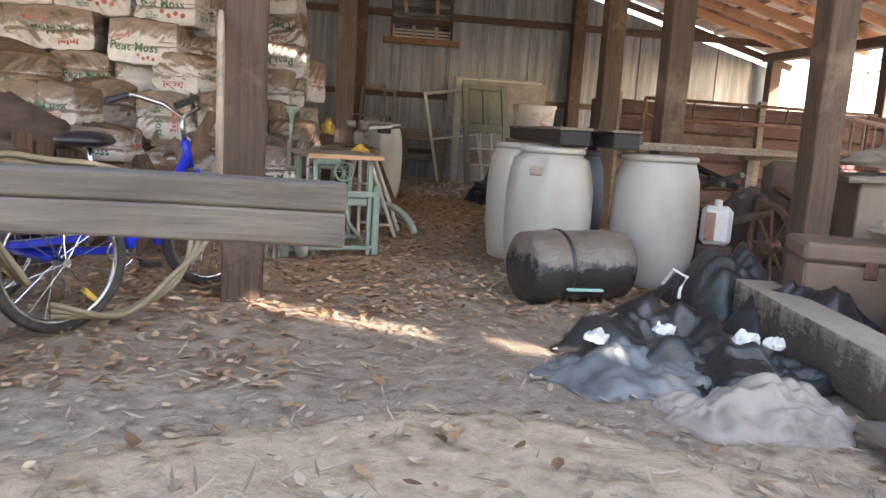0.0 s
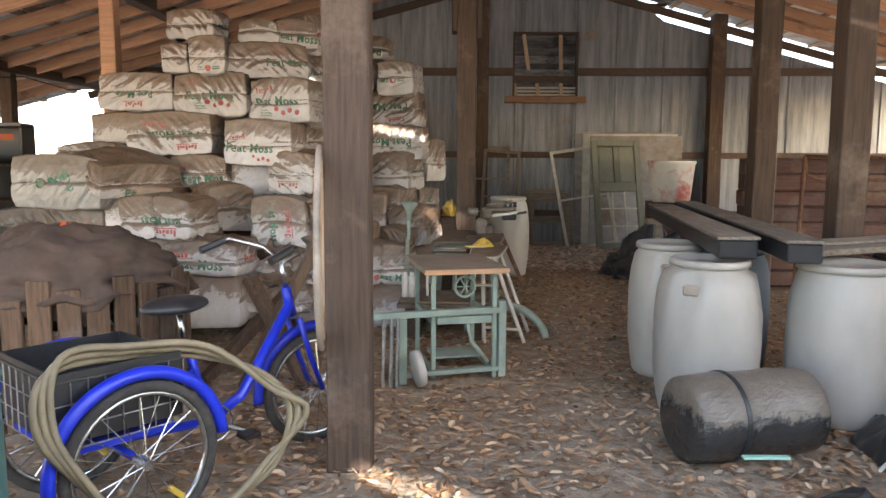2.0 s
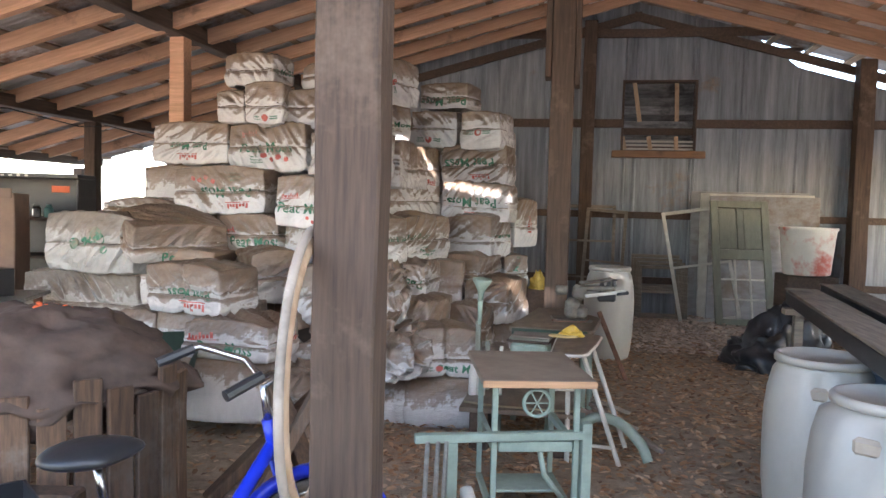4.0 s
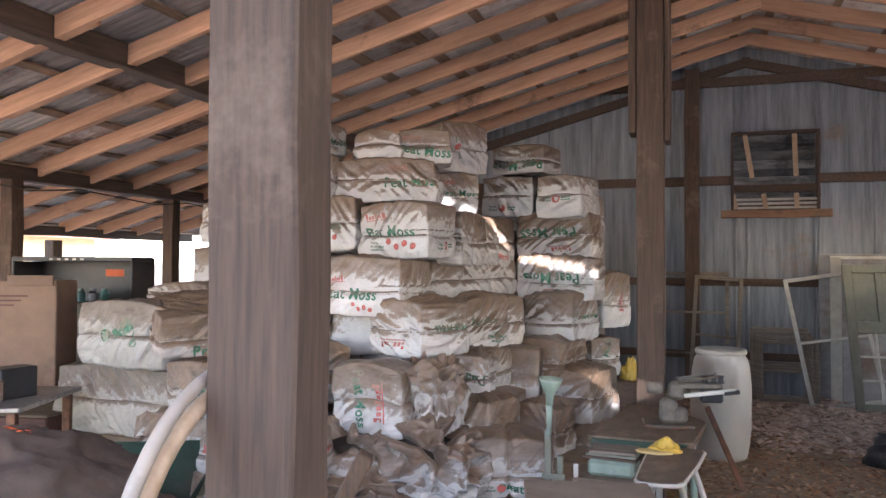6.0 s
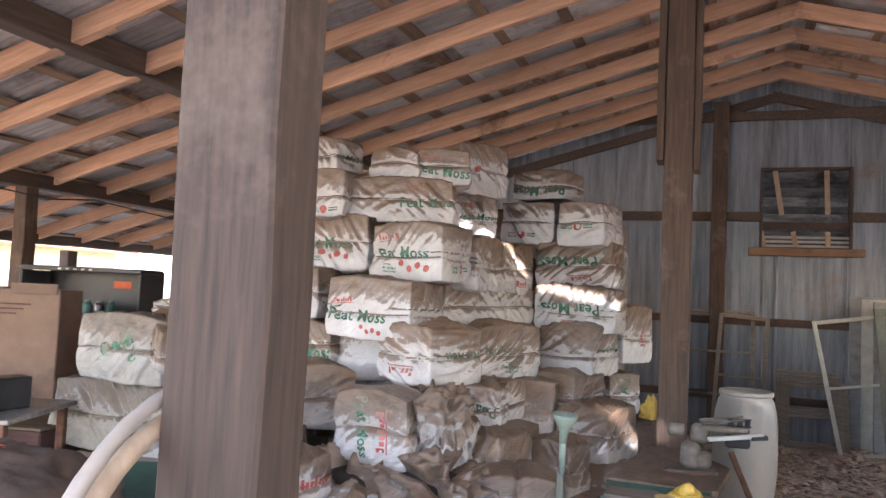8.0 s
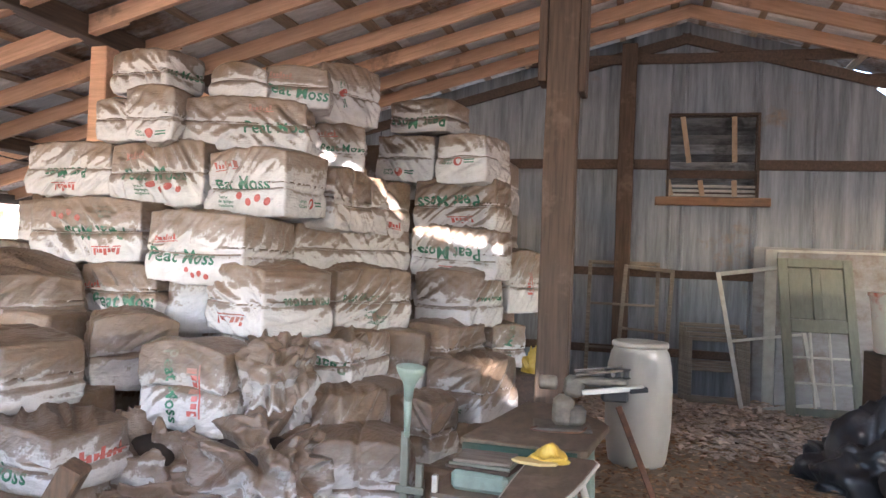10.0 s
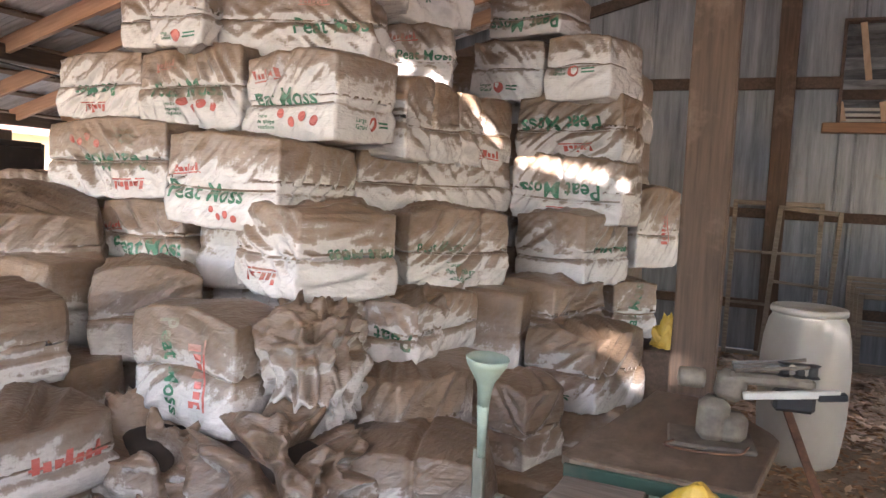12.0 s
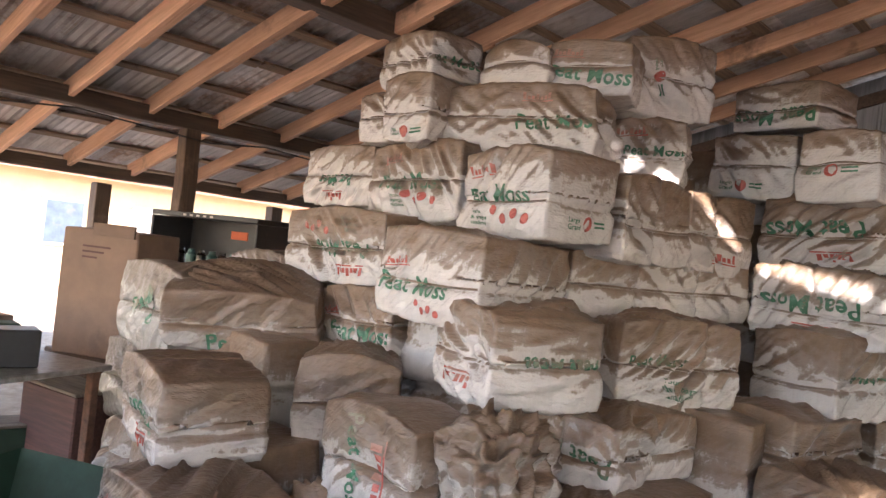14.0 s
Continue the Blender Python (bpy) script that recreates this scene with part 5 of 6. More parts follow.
for f in (0.05, 0.95):
    part("leg", tube([(3.6 + 3.6 * f, 6.2 + 3.1 * f, 0), (3.6 + 3.6 * f, 6.2 + 3.1 * f, 1.0)], 0.03, 6), RUST, t)

# ---- far end: doors, sashes, bin ----


def lean(x, y, tilt, yaw=0.0):
    return pose(x, y, 0.01, -tilt, 0, yaw)


t = thing("old_door", "sage green panelled door with missing panes", "door")
t.matrix_world = lean(2.36, 13.05, 16, 8)
W, H = 0.8, 1.76
for sx in (-1, 1):
    part("stile", block(sx * (W / 2 - 0.05) - 0.05, sx * (W / 2 - 0.05) + 0.05, -0.02, 0.02, 0, H, 0.004), OLIVE, t)
for z0, z1 in ((0, 0.09), (0.92, 1.06), (H - 0.1, H)):
    part("rail", block(-W / 2 + 0.102, W / 2 - 0.102, -0.019, 0.019, z0, z1, 0.003), OLIVE, t)
part("muntin", block(-0.045, 0.045, -0.017, 0.017, 1.062, H - 0.102, 0.003), OLIVE, t)
for sx in (-1, 1):
    part("panel", block(sx * 0.172 - 0.122, sx * 0.172 + 0.122, -0.006, 0.006, 1.07, H - 0.11, 0.004), OLIVE, t)
for x in (-0.1, 0.1):
    part("glazing_bar", block(x - 0.012, x + 0.012, -0.014, 0.014, 0.092, 0.918, 0.002), OLDWHITE, t, "white glazing bar")
for z in (0.36, 0.64):
    part("glazing_bar", block(-W / 2 + 0.102, W / 2 - 0.102, -0.012, 0.012, z - 0.012, z + 0.012, 0.002), OLDWHITE, t, "white glazing bar")


def sash(x, y, w, h, tilt, yaw, mat, label, bars=1, roll=0.0, fw=0.045):
    t = thing("window_sash", label, "window frame", group="stored window sashes")
    t.matrix_world = lean(x, y, tilt, yaw) @ pose(0, 0, 0, 0, roll, 0)
    for sx in (-1, 1):
        part("stile", block(sx * (w / 2 - fw / 2) - fw / 2, sx * (w / 2 - fw / 2) + fw / 2, -0.018, 0.018, 0, h, 0.003), mat, t)
    for z in (0, h - fw):
        part("rail", block(-w / 2 + fw + 0.002, w / 2 - fw - 0.002, -0.017, 0.017, z, z + fw, 0.003), mat, t)
    for i in range(bars):
        z = h * (i + 1) / (bars + 1)
        part("bar", block(-w / 2 + fw + 0.002, w / 2 - fw - 0.002, -0.012, 0.012, z - 0.015, z + 0.015, 0.002), mat, t)
    return t


sash(1.95, 13.3, 0.85, 1.62, 12, 4, OLDWHITE, "white-painted empty sash leaning on the wall", 1, -9)
sash(0.2, 13.62, 0.86, 1.6, 6, 0, GREYWOOD, "grey wooden sash standing by the tin wall", 2)
sash(0.42, 13.5, 0.6, 1.55, 8, 6, GREYWOOD, "narrow grey sash leaning on another", 1, 4)
for i in range(4):
    sash(1.22 + 0.03 * i, 13.6 - 0.07 * i, 0.68, 0.9 - 0.05 * i, 8, 2, GREYWOOD, "low grey sash in a leaning row", 1)
for i in range(3):
    solo("panel_board", block(1.7 + 0.12 * i, 3.3 + 0.06 * i, -0.02, 0.02, 0.0, 1.84 - 0.03 * i, 0.004, None, Matrix.Translation((0, 13.78 - 0.06 * i, 0)) @ Matrix.Rotation(radians(-2), 4, "X")), OLDWHITE if i == 1 else DULLPANEL, "pale old door panel stacked against the wall", "panel", "stored panels")
t = thing("white_bin", "white plastic bin stained with red paint", "bin", (2.95, 12.55, 0.78))
part("body", lathe([(0.26, 0), (0.28, 0.02), (0.33, 0.55), (0.35, 0.57), (0.35, 0.6), (0.32, 0.6), (0.31, 0.55)], 28), surface("paint_stained_white", (0.75, 0.72, 0.66), (0.64, 0.6, 0.54), (0.55, 0.16, 0.12), 4.0, stain_at=0.48, stain_scale=2.2), t, smooth=True)
part("stand", block(-0.3, 0.3, -0.3, 0.3, -0.8, -0.004, 0.01), LINTWOOD, t, "dark crate below the bin")
yb = crumple(0.075, 0.07, 0.17, 8.2)
bmesh.ops.transform(yb, matrix=Matrix.Translation((-0.26, 9.25, 0.8)), verts=yb.verts)
solo("yellow_sack", yb, YELLOW, "yellow plastic sack tucked behind a post", "sack", smooth=True)
solo("sack_rest", block(-0.42, -0.12, 9.1, 9.45, 0, 0.8, 0.01, None, None, 3, 0.008), LINTWOOD, "dark upright box behind a post", "box")

# ---- work tables ----
t = thing("sewing_table", "mint iron sewing stand with a dusty plywood top", "table", (-0.17, 6.28, 0), 14)
part("top", block(-0.27, 0.27, -0.36, 0.36, 0.69, 0.722, 0.004, None, None, 3, 0.002), PLYTOP, t)
part("top_edge", block(-0.272, 0.272, -0.372, -0.361, 0.688, 0.72, 0.002), PLYEDGE, t, "raw layered ply edge")
for sx in (-0.2, 0.2):
    for sy in (-0.28, 0.28):
        part("leg", block(sx - 0.014, sx + 0.014, sy - 0.014, sy + 0.014, 0.0, 0.688, 0.003), MINT, t)
    part("side_bar", block(sx - 0.015, sx + 0.015, -0.26, 0.26, 0.36, 0.4, 0.004), MINT, t)
    part("foot_bar", block(sx - 0.015, sx + 0.015, -0.26, 0.26, 0.03, 0.06, 0.004), MINT, t)
part("cross_bar", block(-0.18, 0.18, -0.3, -0.27, 0.36, 0.41, 0.004), MINT, t)
part("brace", tube([(0.02, -0.28, 0.38), (0.05, -0.28, 0.24), (0.16, -0.28, 0.1)], 0.014, 6), MINT, t, smooth=True)
part("treadle", block(-0.16, 0.16, -0.12, 0.12, 0.09, 0.105, 0.004), MINT, t)
part("drive_wheel", tube(circle_points((0, -0.3, 0.6), 0.065, (1, 0, 0), (0, 0, 1), 22), 0.009, 6, None, True), MINT, t, "small spoked hand wheel", smooth=True)
for i in range(6):
    a = math.pi * i / 3
    part("spoke", tube([(0, -0.3, 0.6), (0.065 * math.cos(a), -0.3, 0.6 + 0.065 * math.sin(a))], 0.004, 5), MINT, t)
t = thing("pipe_trolley", "long mint pipe frame on small wheels", "frame", (-0.22, 5.95, 0), 19)
part("top_bar", block(-0.46, 0.4, -0.025, 0.025, 0.42, 0.46, 0.004), MINT, t)
part("low_bar", block(-0.3, 0.4, -0.02, 0.02, 0.04, 0.07, 0.004), MINT, t)
for x in (-0.28, 0.38):
    part("leg", block(x - 0.025, x + 0.025, -0.025, 0.025, 0.0, 0.5 if x > 0 else 0.42, 0.004), MINT, t)
part("wheel", lathe([(0.05, -0.03), (0.11, -0.025), (0.115, 0), (0.11, 0.025), (0.05, 0.03)], 22, None, Matrix.Translation((-0.2, -0.08, 0.115)) @ Matrix.Rotation(radians(80), 4, "Y")), OLDWHITE, t, "dusty white wheel", smooth=True)
for x in (-0.42, -0.37, -0.33):
    part("rod", tube([(x, -0.06, 0.0), (x + 0.02, -0.02, 0.43)], 0.012, 6), STEEL, t)



def slab(pts, z0, z1):
    """A flat top of any outline, its upper edge broken."""
    b = bmesh.new()
    cx, cy = sum(p[0] for p in pts) / len(pts), sum(p[1] for p in pts) / len(pts)
    rows = []
    for z, k in ((z0, 0.985), (z0 + 0.004, 1.0), (z1 - 0.005, 1.0), (z1, 0.98)):
        rows.append([b.verts.new((cx + (x - cx) * k, cy + (y - cy) * k, z)) for x, y in pts])
    for r0, r1 in zip(rows, rows[1:]):
        for i in range(len(pts)):
            j = (i + 1) % len(pts)
            b.faces.new((r0[i], r0[j], r1[j], r1[i]))
    b.faces.new(rows[0][::-1])
    b.faces.new(rows[-1])
    return b


DUSTTOP = surface("peat_dusted_top", (0.2, 0.145, 0.1), (0.105, 0.075, 0.052), (0.28, 0.22, 0.16), 6.0, (3, 1, 1), 0.6)
t = thing("ironing_table", "dusty ironing board table with splayed pale legs", "table")
pts = [(-0.06, 6.92), (-0.045, 6.885), (0.0, 6.87), (0.06, 6.868), (0.12, 6.885), (0.15, 6.93), (0.21, 7.25), (0.25, 7.56), (0.235, 7.6), (0.0, 7.62), (-0.03, 7.58), (-0.05, 7.2)]
part("top", slab(pts, 0.655, 0.68), DUSTTOP, t)
part("edge_band", tube([(0.08 + (x - 0.08) * 1.01, 7.24 + (y - 7.24) * 1.01, 0.667) for x, y in pts], 0.01, 6, None, True), OLDWHITE, t, "pale edge band")
for p, q in (((0.04, 7.0, 0.655), (0.05, 6.94, 0.0)), ((0.12, 7.1, 0.655), (0.36, 6.95, 0.0)), ((0.18, 7.45, 0.655), (0.42, 7.3, 0.0)), ((0.02, 7.5, 0.655), (-0.1, 7.55, 0.0))):
    part("leg", tube([p, q], 0.015, 8), OLDWHITE, t)
part("stretcher", tube([(0.05, 6.95, 0.12), (0.33, 6.97, 0.1)], 0.012, 6), OLDWHITE, t)
part("foot_plate", block(-0.02, 0.12, 6.92, 6.96, 0.44, 0.455, 0.003), OLDWHITE, t)
t = thing("machine_table", "low dusty green-edged table carrying an old machine head", "table")
pts = [(-0.385, 7.7), (-0.35, 7.66), (0.17, 7.64), (0.2, 7.67), (0.27, 8.25), (0.25, 8.32), (0.05, 8.66), (-0.1, 8.73), (-0.23, 8.73)]
part("top", slab(pts, 0.66, 0.7), DUSTTOP, t)
part("front_edge", block(-0.36, 0.16, 7.625, 7.64, 0.645, 0.69, 0.004, None, None, 8, 0.004), DKGREEN, t, "chipped green enamel edge")
for x_, y_ in ((-0.3, 7.75), (0.13, 7.75), (0.18, 8.2), (-0.18, 8.62)):
    part("leg", tube([(x_, y_, 0.66), (x_ * 1.15, y_ + 0.02, 0.0)], 0.022, 8), MINT, t)
part("leaf", slab([(-0.42, 7.3), (-0.06, 7.26), (-0.06, 7.6), (-0.42, 7.6)], 0.53, 0.55), DUSTTOP, t, "lower side leaf")
for x_ in (-0.4, -0.09):
    part("leaf_leg", tube([(x_, 7.33, 0.53), (x_, 7.31, 0.0)], 0.014, 6), MINT, t)
# machine head: a bulky casting with a drum motor, spool rods and a pale lever
t = thing("sewing_machine", "rusty old machine head with a motor and spool rods", "machine", (0.06, 8.08, 0.702), 8)
part("base_plate", block(-0.16, 0.13, -0.1, 0.12, 0, 0.018, 0.006, None, None, 4, 0.004), MACHINE, t)
part("casting", block(-0.075, 0.03, -0.05, 0.06, 0.018, 0.17, 0.028, None, Matrix.Rotation(radians(5), 4, "Y"), 8, 0.014), MACHINE, t, smooth=True)
part("casting", block(0.0, 0.1, -0.04, 0.06, 0.018, 0.12, 0.024, None, None, 6, 0.014), MACHINE, t, smooth=True)
part("neck", block(-0.05, 0.05, -0.035, 0.045, 0.165, 0.27, 0.022, None, Matrix.Rotation(radians(10), 4, "Y"), 6, 0.012), MACHINE, t, smooth=True)
part("motor", lathe([(0.014, -0.05), (0.032, -0.046), (0.036, -0.036), (0.036, 0.03), (0.03, 0.042), (0.014, 0.045)], 24, None, Matrix.Translation((-0.09, 0.0, 0.225)) @ Matrix.Rotation(radians(90), 4, "Y")), MACHINE, t, "dusty drum motor", smooth=True)
part("arm", block(0.02, 0.3, -0.03, 0.03, 0.225, 0.265, 0.012, None, None, 5, 0.006), MACHINE, t)
for i in range(5):
    part("rod", tube([(0.04, 0.06 - 0.03 * i, 0.275 + 0.01 * (i % 2)), (0.27, 0.08 - 0.035 * i, 0.3 + 0.012 * (i % 3))], 0.007, 6), STEEL if i % 2 else MACHINE, t)
for x_ in (0.2, 0.25, 0.29):
    part("spool", lathe([(0.012, 0.0), (0.024, 0.004), (0.015, 0.012), (0.015, 0.04), (0.024, 0.048), (0.012, 0.05)], 14, None, Matrix.Translation((x_, -0.02, 0.265))), BLACK, t)
part("clamp", block(0.17, 0.3, -0.05, 0.02, 0.15, 0.222, 0.012, None, None, 4, 0.008), BLACK, t)
part("lever", block(0.1, 0.4, -0.06, -0.03, 0.165, 0.19, 0.004, None, Matrix.Rotation(radians(-8), 4, "Y")), OLDWHITE, t, "pale lever bar")
part("lever_tip", block(0.33, 0.42, -0.062, -0.028, 0.155, 0.18, 0.004, None, Matrix.Rotation(radians(-8), 4, "Y")), BLACK, t)
part("wire", tube(spline([(-0.14, -0.09, 0.02), (-0.17, -0.13, 0.012), (-0.08, -0.16, 0.012), (0.06, -0.14, 0.012), (0.1, -0.1, 0.03)]), 0.004, 5), RUST, t, smooth=True)
t = thing("tool_tray", "mint metal tray with thin dusty books on top", "tray", (-0.22, 7.45, 0.552), -6)
part("tray", block(-0.12, 0.13, -0.1, 0.1, 0, 0.085, 0.018, None, None, 4, 0.004), MINT, t)
for i in range(3):
    part("book", block(-0.14 + 0.012 * i, 0.15 - 0.01 * i, -0.1, 0.09, 0.088 + 0.016 * i, 0.102 + 0.016 * i, 0.003, None, Matrix.Rotation(radians(5 * i - 5), 4, "Z")), (LINTWOOD, OLIVE, GREYWOOD)[i], t, "thin dusty book")
yb = crumple(0.09, 0.07, 0.055, 4.2, 2.0, 0.18)
bmesh.ops.transform(yb, matrix=pose(0.05, 7.5, 0.684, 0, 0, -20), verts=yb.verts)
solo("cap", yb, YELLOW, "yellow plastic cap lying on an ironing table", "cap", smooth=True)
solo("plastic_piece", slab([(-0.1, 7.42), (-0.06, 7.39), (0.02, 7.38), (0.09, 7.41), (0.1, 7.45), (0.0, 7.46), (-0.08, 7.47)], 0.682, 0.694), surface("pale_yellow", (0.6, 0.46, 0.2), (0.5, 0.36, 0.15), None, 8.0), "pale yellow flat plastic piece on a table", "plastic piece")
solo("floor_board", block(-0.62, 0.1, 6.95, 7.6, 0.26, 0.29, 0.004, None, None, 4, 0.006), DUSTTOP, "dusty brown board lying under the tables", "board")
for x in (-0.5, 0.0):
    solo("board_support", block(x - 0.06, x + 0.06, 7.0, 7.5, 0, 0.258, 0.006), LINTWOOD, "dark block carrying a low board", "block", "low board supports")
solo("curved_pipe", tube(spline([(0.12, 7.02, 0.2), (0.22, 7.05, 0.26), (0.36, 7.03, 0.24), (0.48, 6.98, 0.14), (0.53, 6.95, 0.04)]), 0.032, 10), MINT, "curved mint pipe lying below a table", "pipe", smooth=True)
solo("cord", tube(spline([(-0.6, 7.05, 0.3), (-0.4, 7.0, 0.3), (-0.1, 6.99, 0.3), (0.08, 7.0, 0.3)]), 0.008, 6), HOSE, "thin tan cord across a low board", "cord")
for sx, sy, a in ((0.28, 7.6, 30), (0.42, 7.4, -35), (0.35, 7.9, 60)):
    solo("stick", block(-0.3, 0.3, -0.02, 0.02, 0.0, 0.03, 0.004, None, pose(sx, sy, 0.1, 0, 20, a)), GREYWOOD, "grey stick lying under a work table", "stick", "loose sticks")
solo("drum_prop", block(-0.02, 0.02, -0.015, 0.015, 0, 0.66, 0.004, None, pose(0.55, 9.3, 0.0, -10, -22, 10)), RUST, "rusty bar leaning at a white drum", "bar")

# ---- blue tricycle ----
trike = thing("tricycle", "bright blue adult tricycle with a wire rear basket", "tricycle", (-1.5, 4.09, 0), 50.5 - 90)


def cycle_wheel(cx, cy, r, turn=0.0):
    """A spoked wheel with its plane along the way the cycle points."""
    u, v = Vector((math.sin(radians(turn)), math.cos(radians(turn)), 0)), Vector((0, 0, 1))
    c = Vector((cx, cy, r))
    w = part("wheel", tube(circle_points(c, r - 0.045, u, v, 40), 0.012, 6, None, True), CHROME, trike, "pale alloy rim", smooth=True)
    tags = [("tyre", tube(circle_points(c, r - 0.02, u, v, 40), 0.022, 8, None, True), RUBBER), ("hub", tube([c - u.cross(v) * 0.045, c + u.cross(v) * 0.045], 0.02, 10), CHROME)]
    for i in range(20):
        a = 2 * math.pi * i / 20
        s = 0.035 if i % 2 else -0.035
        tags.append(("spoke", tube([c + u.cross(v) * s, c + (u * math.cos(a) + v * math.sin(a)) * (r - 0.05)], 0.0022, 4), CHROME))
    for nm, b, mt in tags:
        part(nm, b, mt, w, smooth=nm == "tyre")
    refl = c + (u * math.cos(-0.9) + v * math.sin(-0.9)) * (r - 0.1)
    part("reflector", block(-0.012, 0.012, -0.04, 0.04, -0.012, 0.012, 0.004, None, Matrix.Translation(refl) @ Matrix.Rotation(radians(-45), 4, "X")), YELLOW, w, "yellow spoke reflector")
    part("fender", tube(circle_points(c, r + 0.03, u, v, 24, 5, 185), 0.026, 6), BLUE, trike, smooth=True)


cycle_wheel(0.3, 0.0, 0.3)
cycle_wheel(-0.34, 0.0, 0.3)
cycle_wheel(0.0, 1.05, 0.28, 10)
for nm, pts, r in (("axle", [(-0.34, 0, 0.3), (0.3, 0, 0.3)], 0.016), ("chain_stay", [(0.0, 0.0, 0.3), (0.0, 0.46, 0.26)], 0.02), ("seat_tube", [(0.0, 0.46, 0.26), (0.0, 0.36, 0.62)], 0.019), ("down_tube", [(0.0, 0.46, 0.26), (0.0, 0.62, 0.34), (0.0, 0.9, 0.72)], 0.024), ("head_tube", [(0.0, 0.91, 0.66), (0.0, 0.875, 0.8)], 0.024), ("seat_stay", [(0.0, 0.02, 0.33), (0.0, 0.38, 0.5)], 0.014)):
    part(nm, tube(pts, r, 10), BLUE, trike, smooth=True)
for sx in (-0.05, 0.05):
    part("fork_blade", tube([(sx, 0.915, 0.65), (sx, 0.98, 0.45), (sx, 1.05, 0.28)], 0.014, 8), BLUE, trike, smooth=True)
part("stem", tube([(0, 0.875, 0.8), (0, 0.855, 0.92)], 0.014, 8), CHROME, trike, smooth=True)
part("handlebar", tube([(-0.27, 0.62, 0.98), (-0.25, 0.74, 1.02), (-0.14, 0.86, 0.98), (0, 0.865, 0.92), (0.14, 0.86, 0.98), (0.25, 0.74, 1.02), (0.27, 0.62, 0.98)], 0.012, 8), CHROME, trike, smooth=True)
for sx in (-1, 1):
    part("grip", tube([(sx * 0.255, 0.72, 1.015), (sx * 0.27, 0.6, 0.975)], 0.018, 8), BLACK, trike)
part("seat_post", tube([(0.0, 0.36, 0.6), (0.0, 0.33, 0.76)], 0.013, 8), CHROME, trike, smooth=True)
sd = bmesh.new()
bmesh.ops.create_uvsphere(sd, u_segments=20, v_segments=12, radius=1)
for v in sd.verts:
    w_ = 0.11 if v.co.y < 0 else 0.11 - 0.065 * v.co.y
    v.co = Vector((v.co.x * w_, 0.32 + v.co.y * 0.15, 0.79 + v.co.z * 0.045 * (1 if v.co.z > 0 else 0.7)))
part("saddle", sd, BLACK, trike, smooth=True)
part("crank", tube([(0.06, 0.46, 0.26), (0.07, 0.58, 0.2)], 0.011, 6), CHROME, trike)
part("pedal", block(0.07, 0.15, 0.54, 0.62, 0.18, 0.205, 0.004), BLACK, trike)
part("chainring", tube(circle_points((0.05, 0.46, 0.26), 0.075, (0, 1, 0), (0, 0, 1), 24), 0.006, 6, None, True), CHROME, trike)
bk = part("basket", tube([(-0.25, -0.28, 0.64), (0.25, -0.28, 0.64), (0.25, 0.2, 0.64), (-0.25, 0.2, 0.64)], 0.006, 6, None, True), RUBBER, trike, "wire basket")
ln = block(-0.245, 0.245, -0.275, 0.195, 0.42, 0.67, 0)
bmesh.ops.delete(ln, geom=[f for f in ln.faces if f.calc_center_median().z > 0.66], context="FACES")
bmesh.ops.solidify(ln, geom=ln.faces[:], thickness=0.008)
part("lining", ln, BLACK, bk, "black plastic lining")
for i in range(9):
    y = -0.28 + 0.06 * i
    for sx in (-0.252, 0.252):
        part("wire", tube([(sx, y, 0.4), (sx, y, 0.64)], 0.003, 4), STEEL, bk)
for i in range(9):
    x = -0.25 + 0.0625 * i
    part("wire", tube([(x, -0.282, 0.4), (x, -0.282, 0.64)], 0.003, 4), STEEL, bk)
for z in (0.4, 0.48, 0.56):
    part("wire", tube([(-0.252, -0.282, z), (0.252, -0.282, z), (0.252, 0.202, z), (-0.252, 0.202, z)], 0.003, 4, None, True), STEEL, bk)
part("carrier", block(-0.22, 0.22, -0.25, 0.18, 0.36, 0.39, 0.004), BLUE, trike)
# hose thrown over it
t = thing("hose", "tan garden hose draped over a tricycle", "hose", (-1.5, 4.09, 0), 50.5 - 90)
for k in range(3):
    o = 0.025 * k
    part("coil", tube(spline([(0.36 + o, -0.2, 0.25), (0.33, -0.36 + o, 0.5), (0.26, -0.3 + o, 0.68 + o), (0.18 + o, 0.0, 0.67 + o), (0.22 + o, 0.3, 0.62 + o), (0.32 + o, 0.52, 0.52 - o), (0.38 + o, 0.6 + o, 0.36), (0.38, 0.5, 0.14 + o), (0.37 + o, 0.2, 0.06), (0.38, -0.1, 0.1 + o)]), 0.014, 7), HOSE, t, smooth=True)

# rim leaning on the post
t = thing("wheel_rim", "bare wooden wheel rim with a grey band leaning on a post", "wheel rim", (-0.75, 4.66, 1.0))
for r, th, mt, lb in ((0.45, 0.014, GREYTARP, "grey outer band"), (0.405, 0.018, PALEWOOD, "pale bent wood")):
    part("band" if mt is GREYTARP else "felloe", tube(circle_points((0, 0, 0), r, (0.15, -0.99, 0), (0, 0, 1), 44), th, 8, None, True), mt, t, lb, smooth=True)
part("hook", tube([(0.07, 0, 0.46), (0.02, 0.0, 0.47), (-0.01, 0, 0.42)], 0.006, 5), RUST, t, "iron hook into the post")

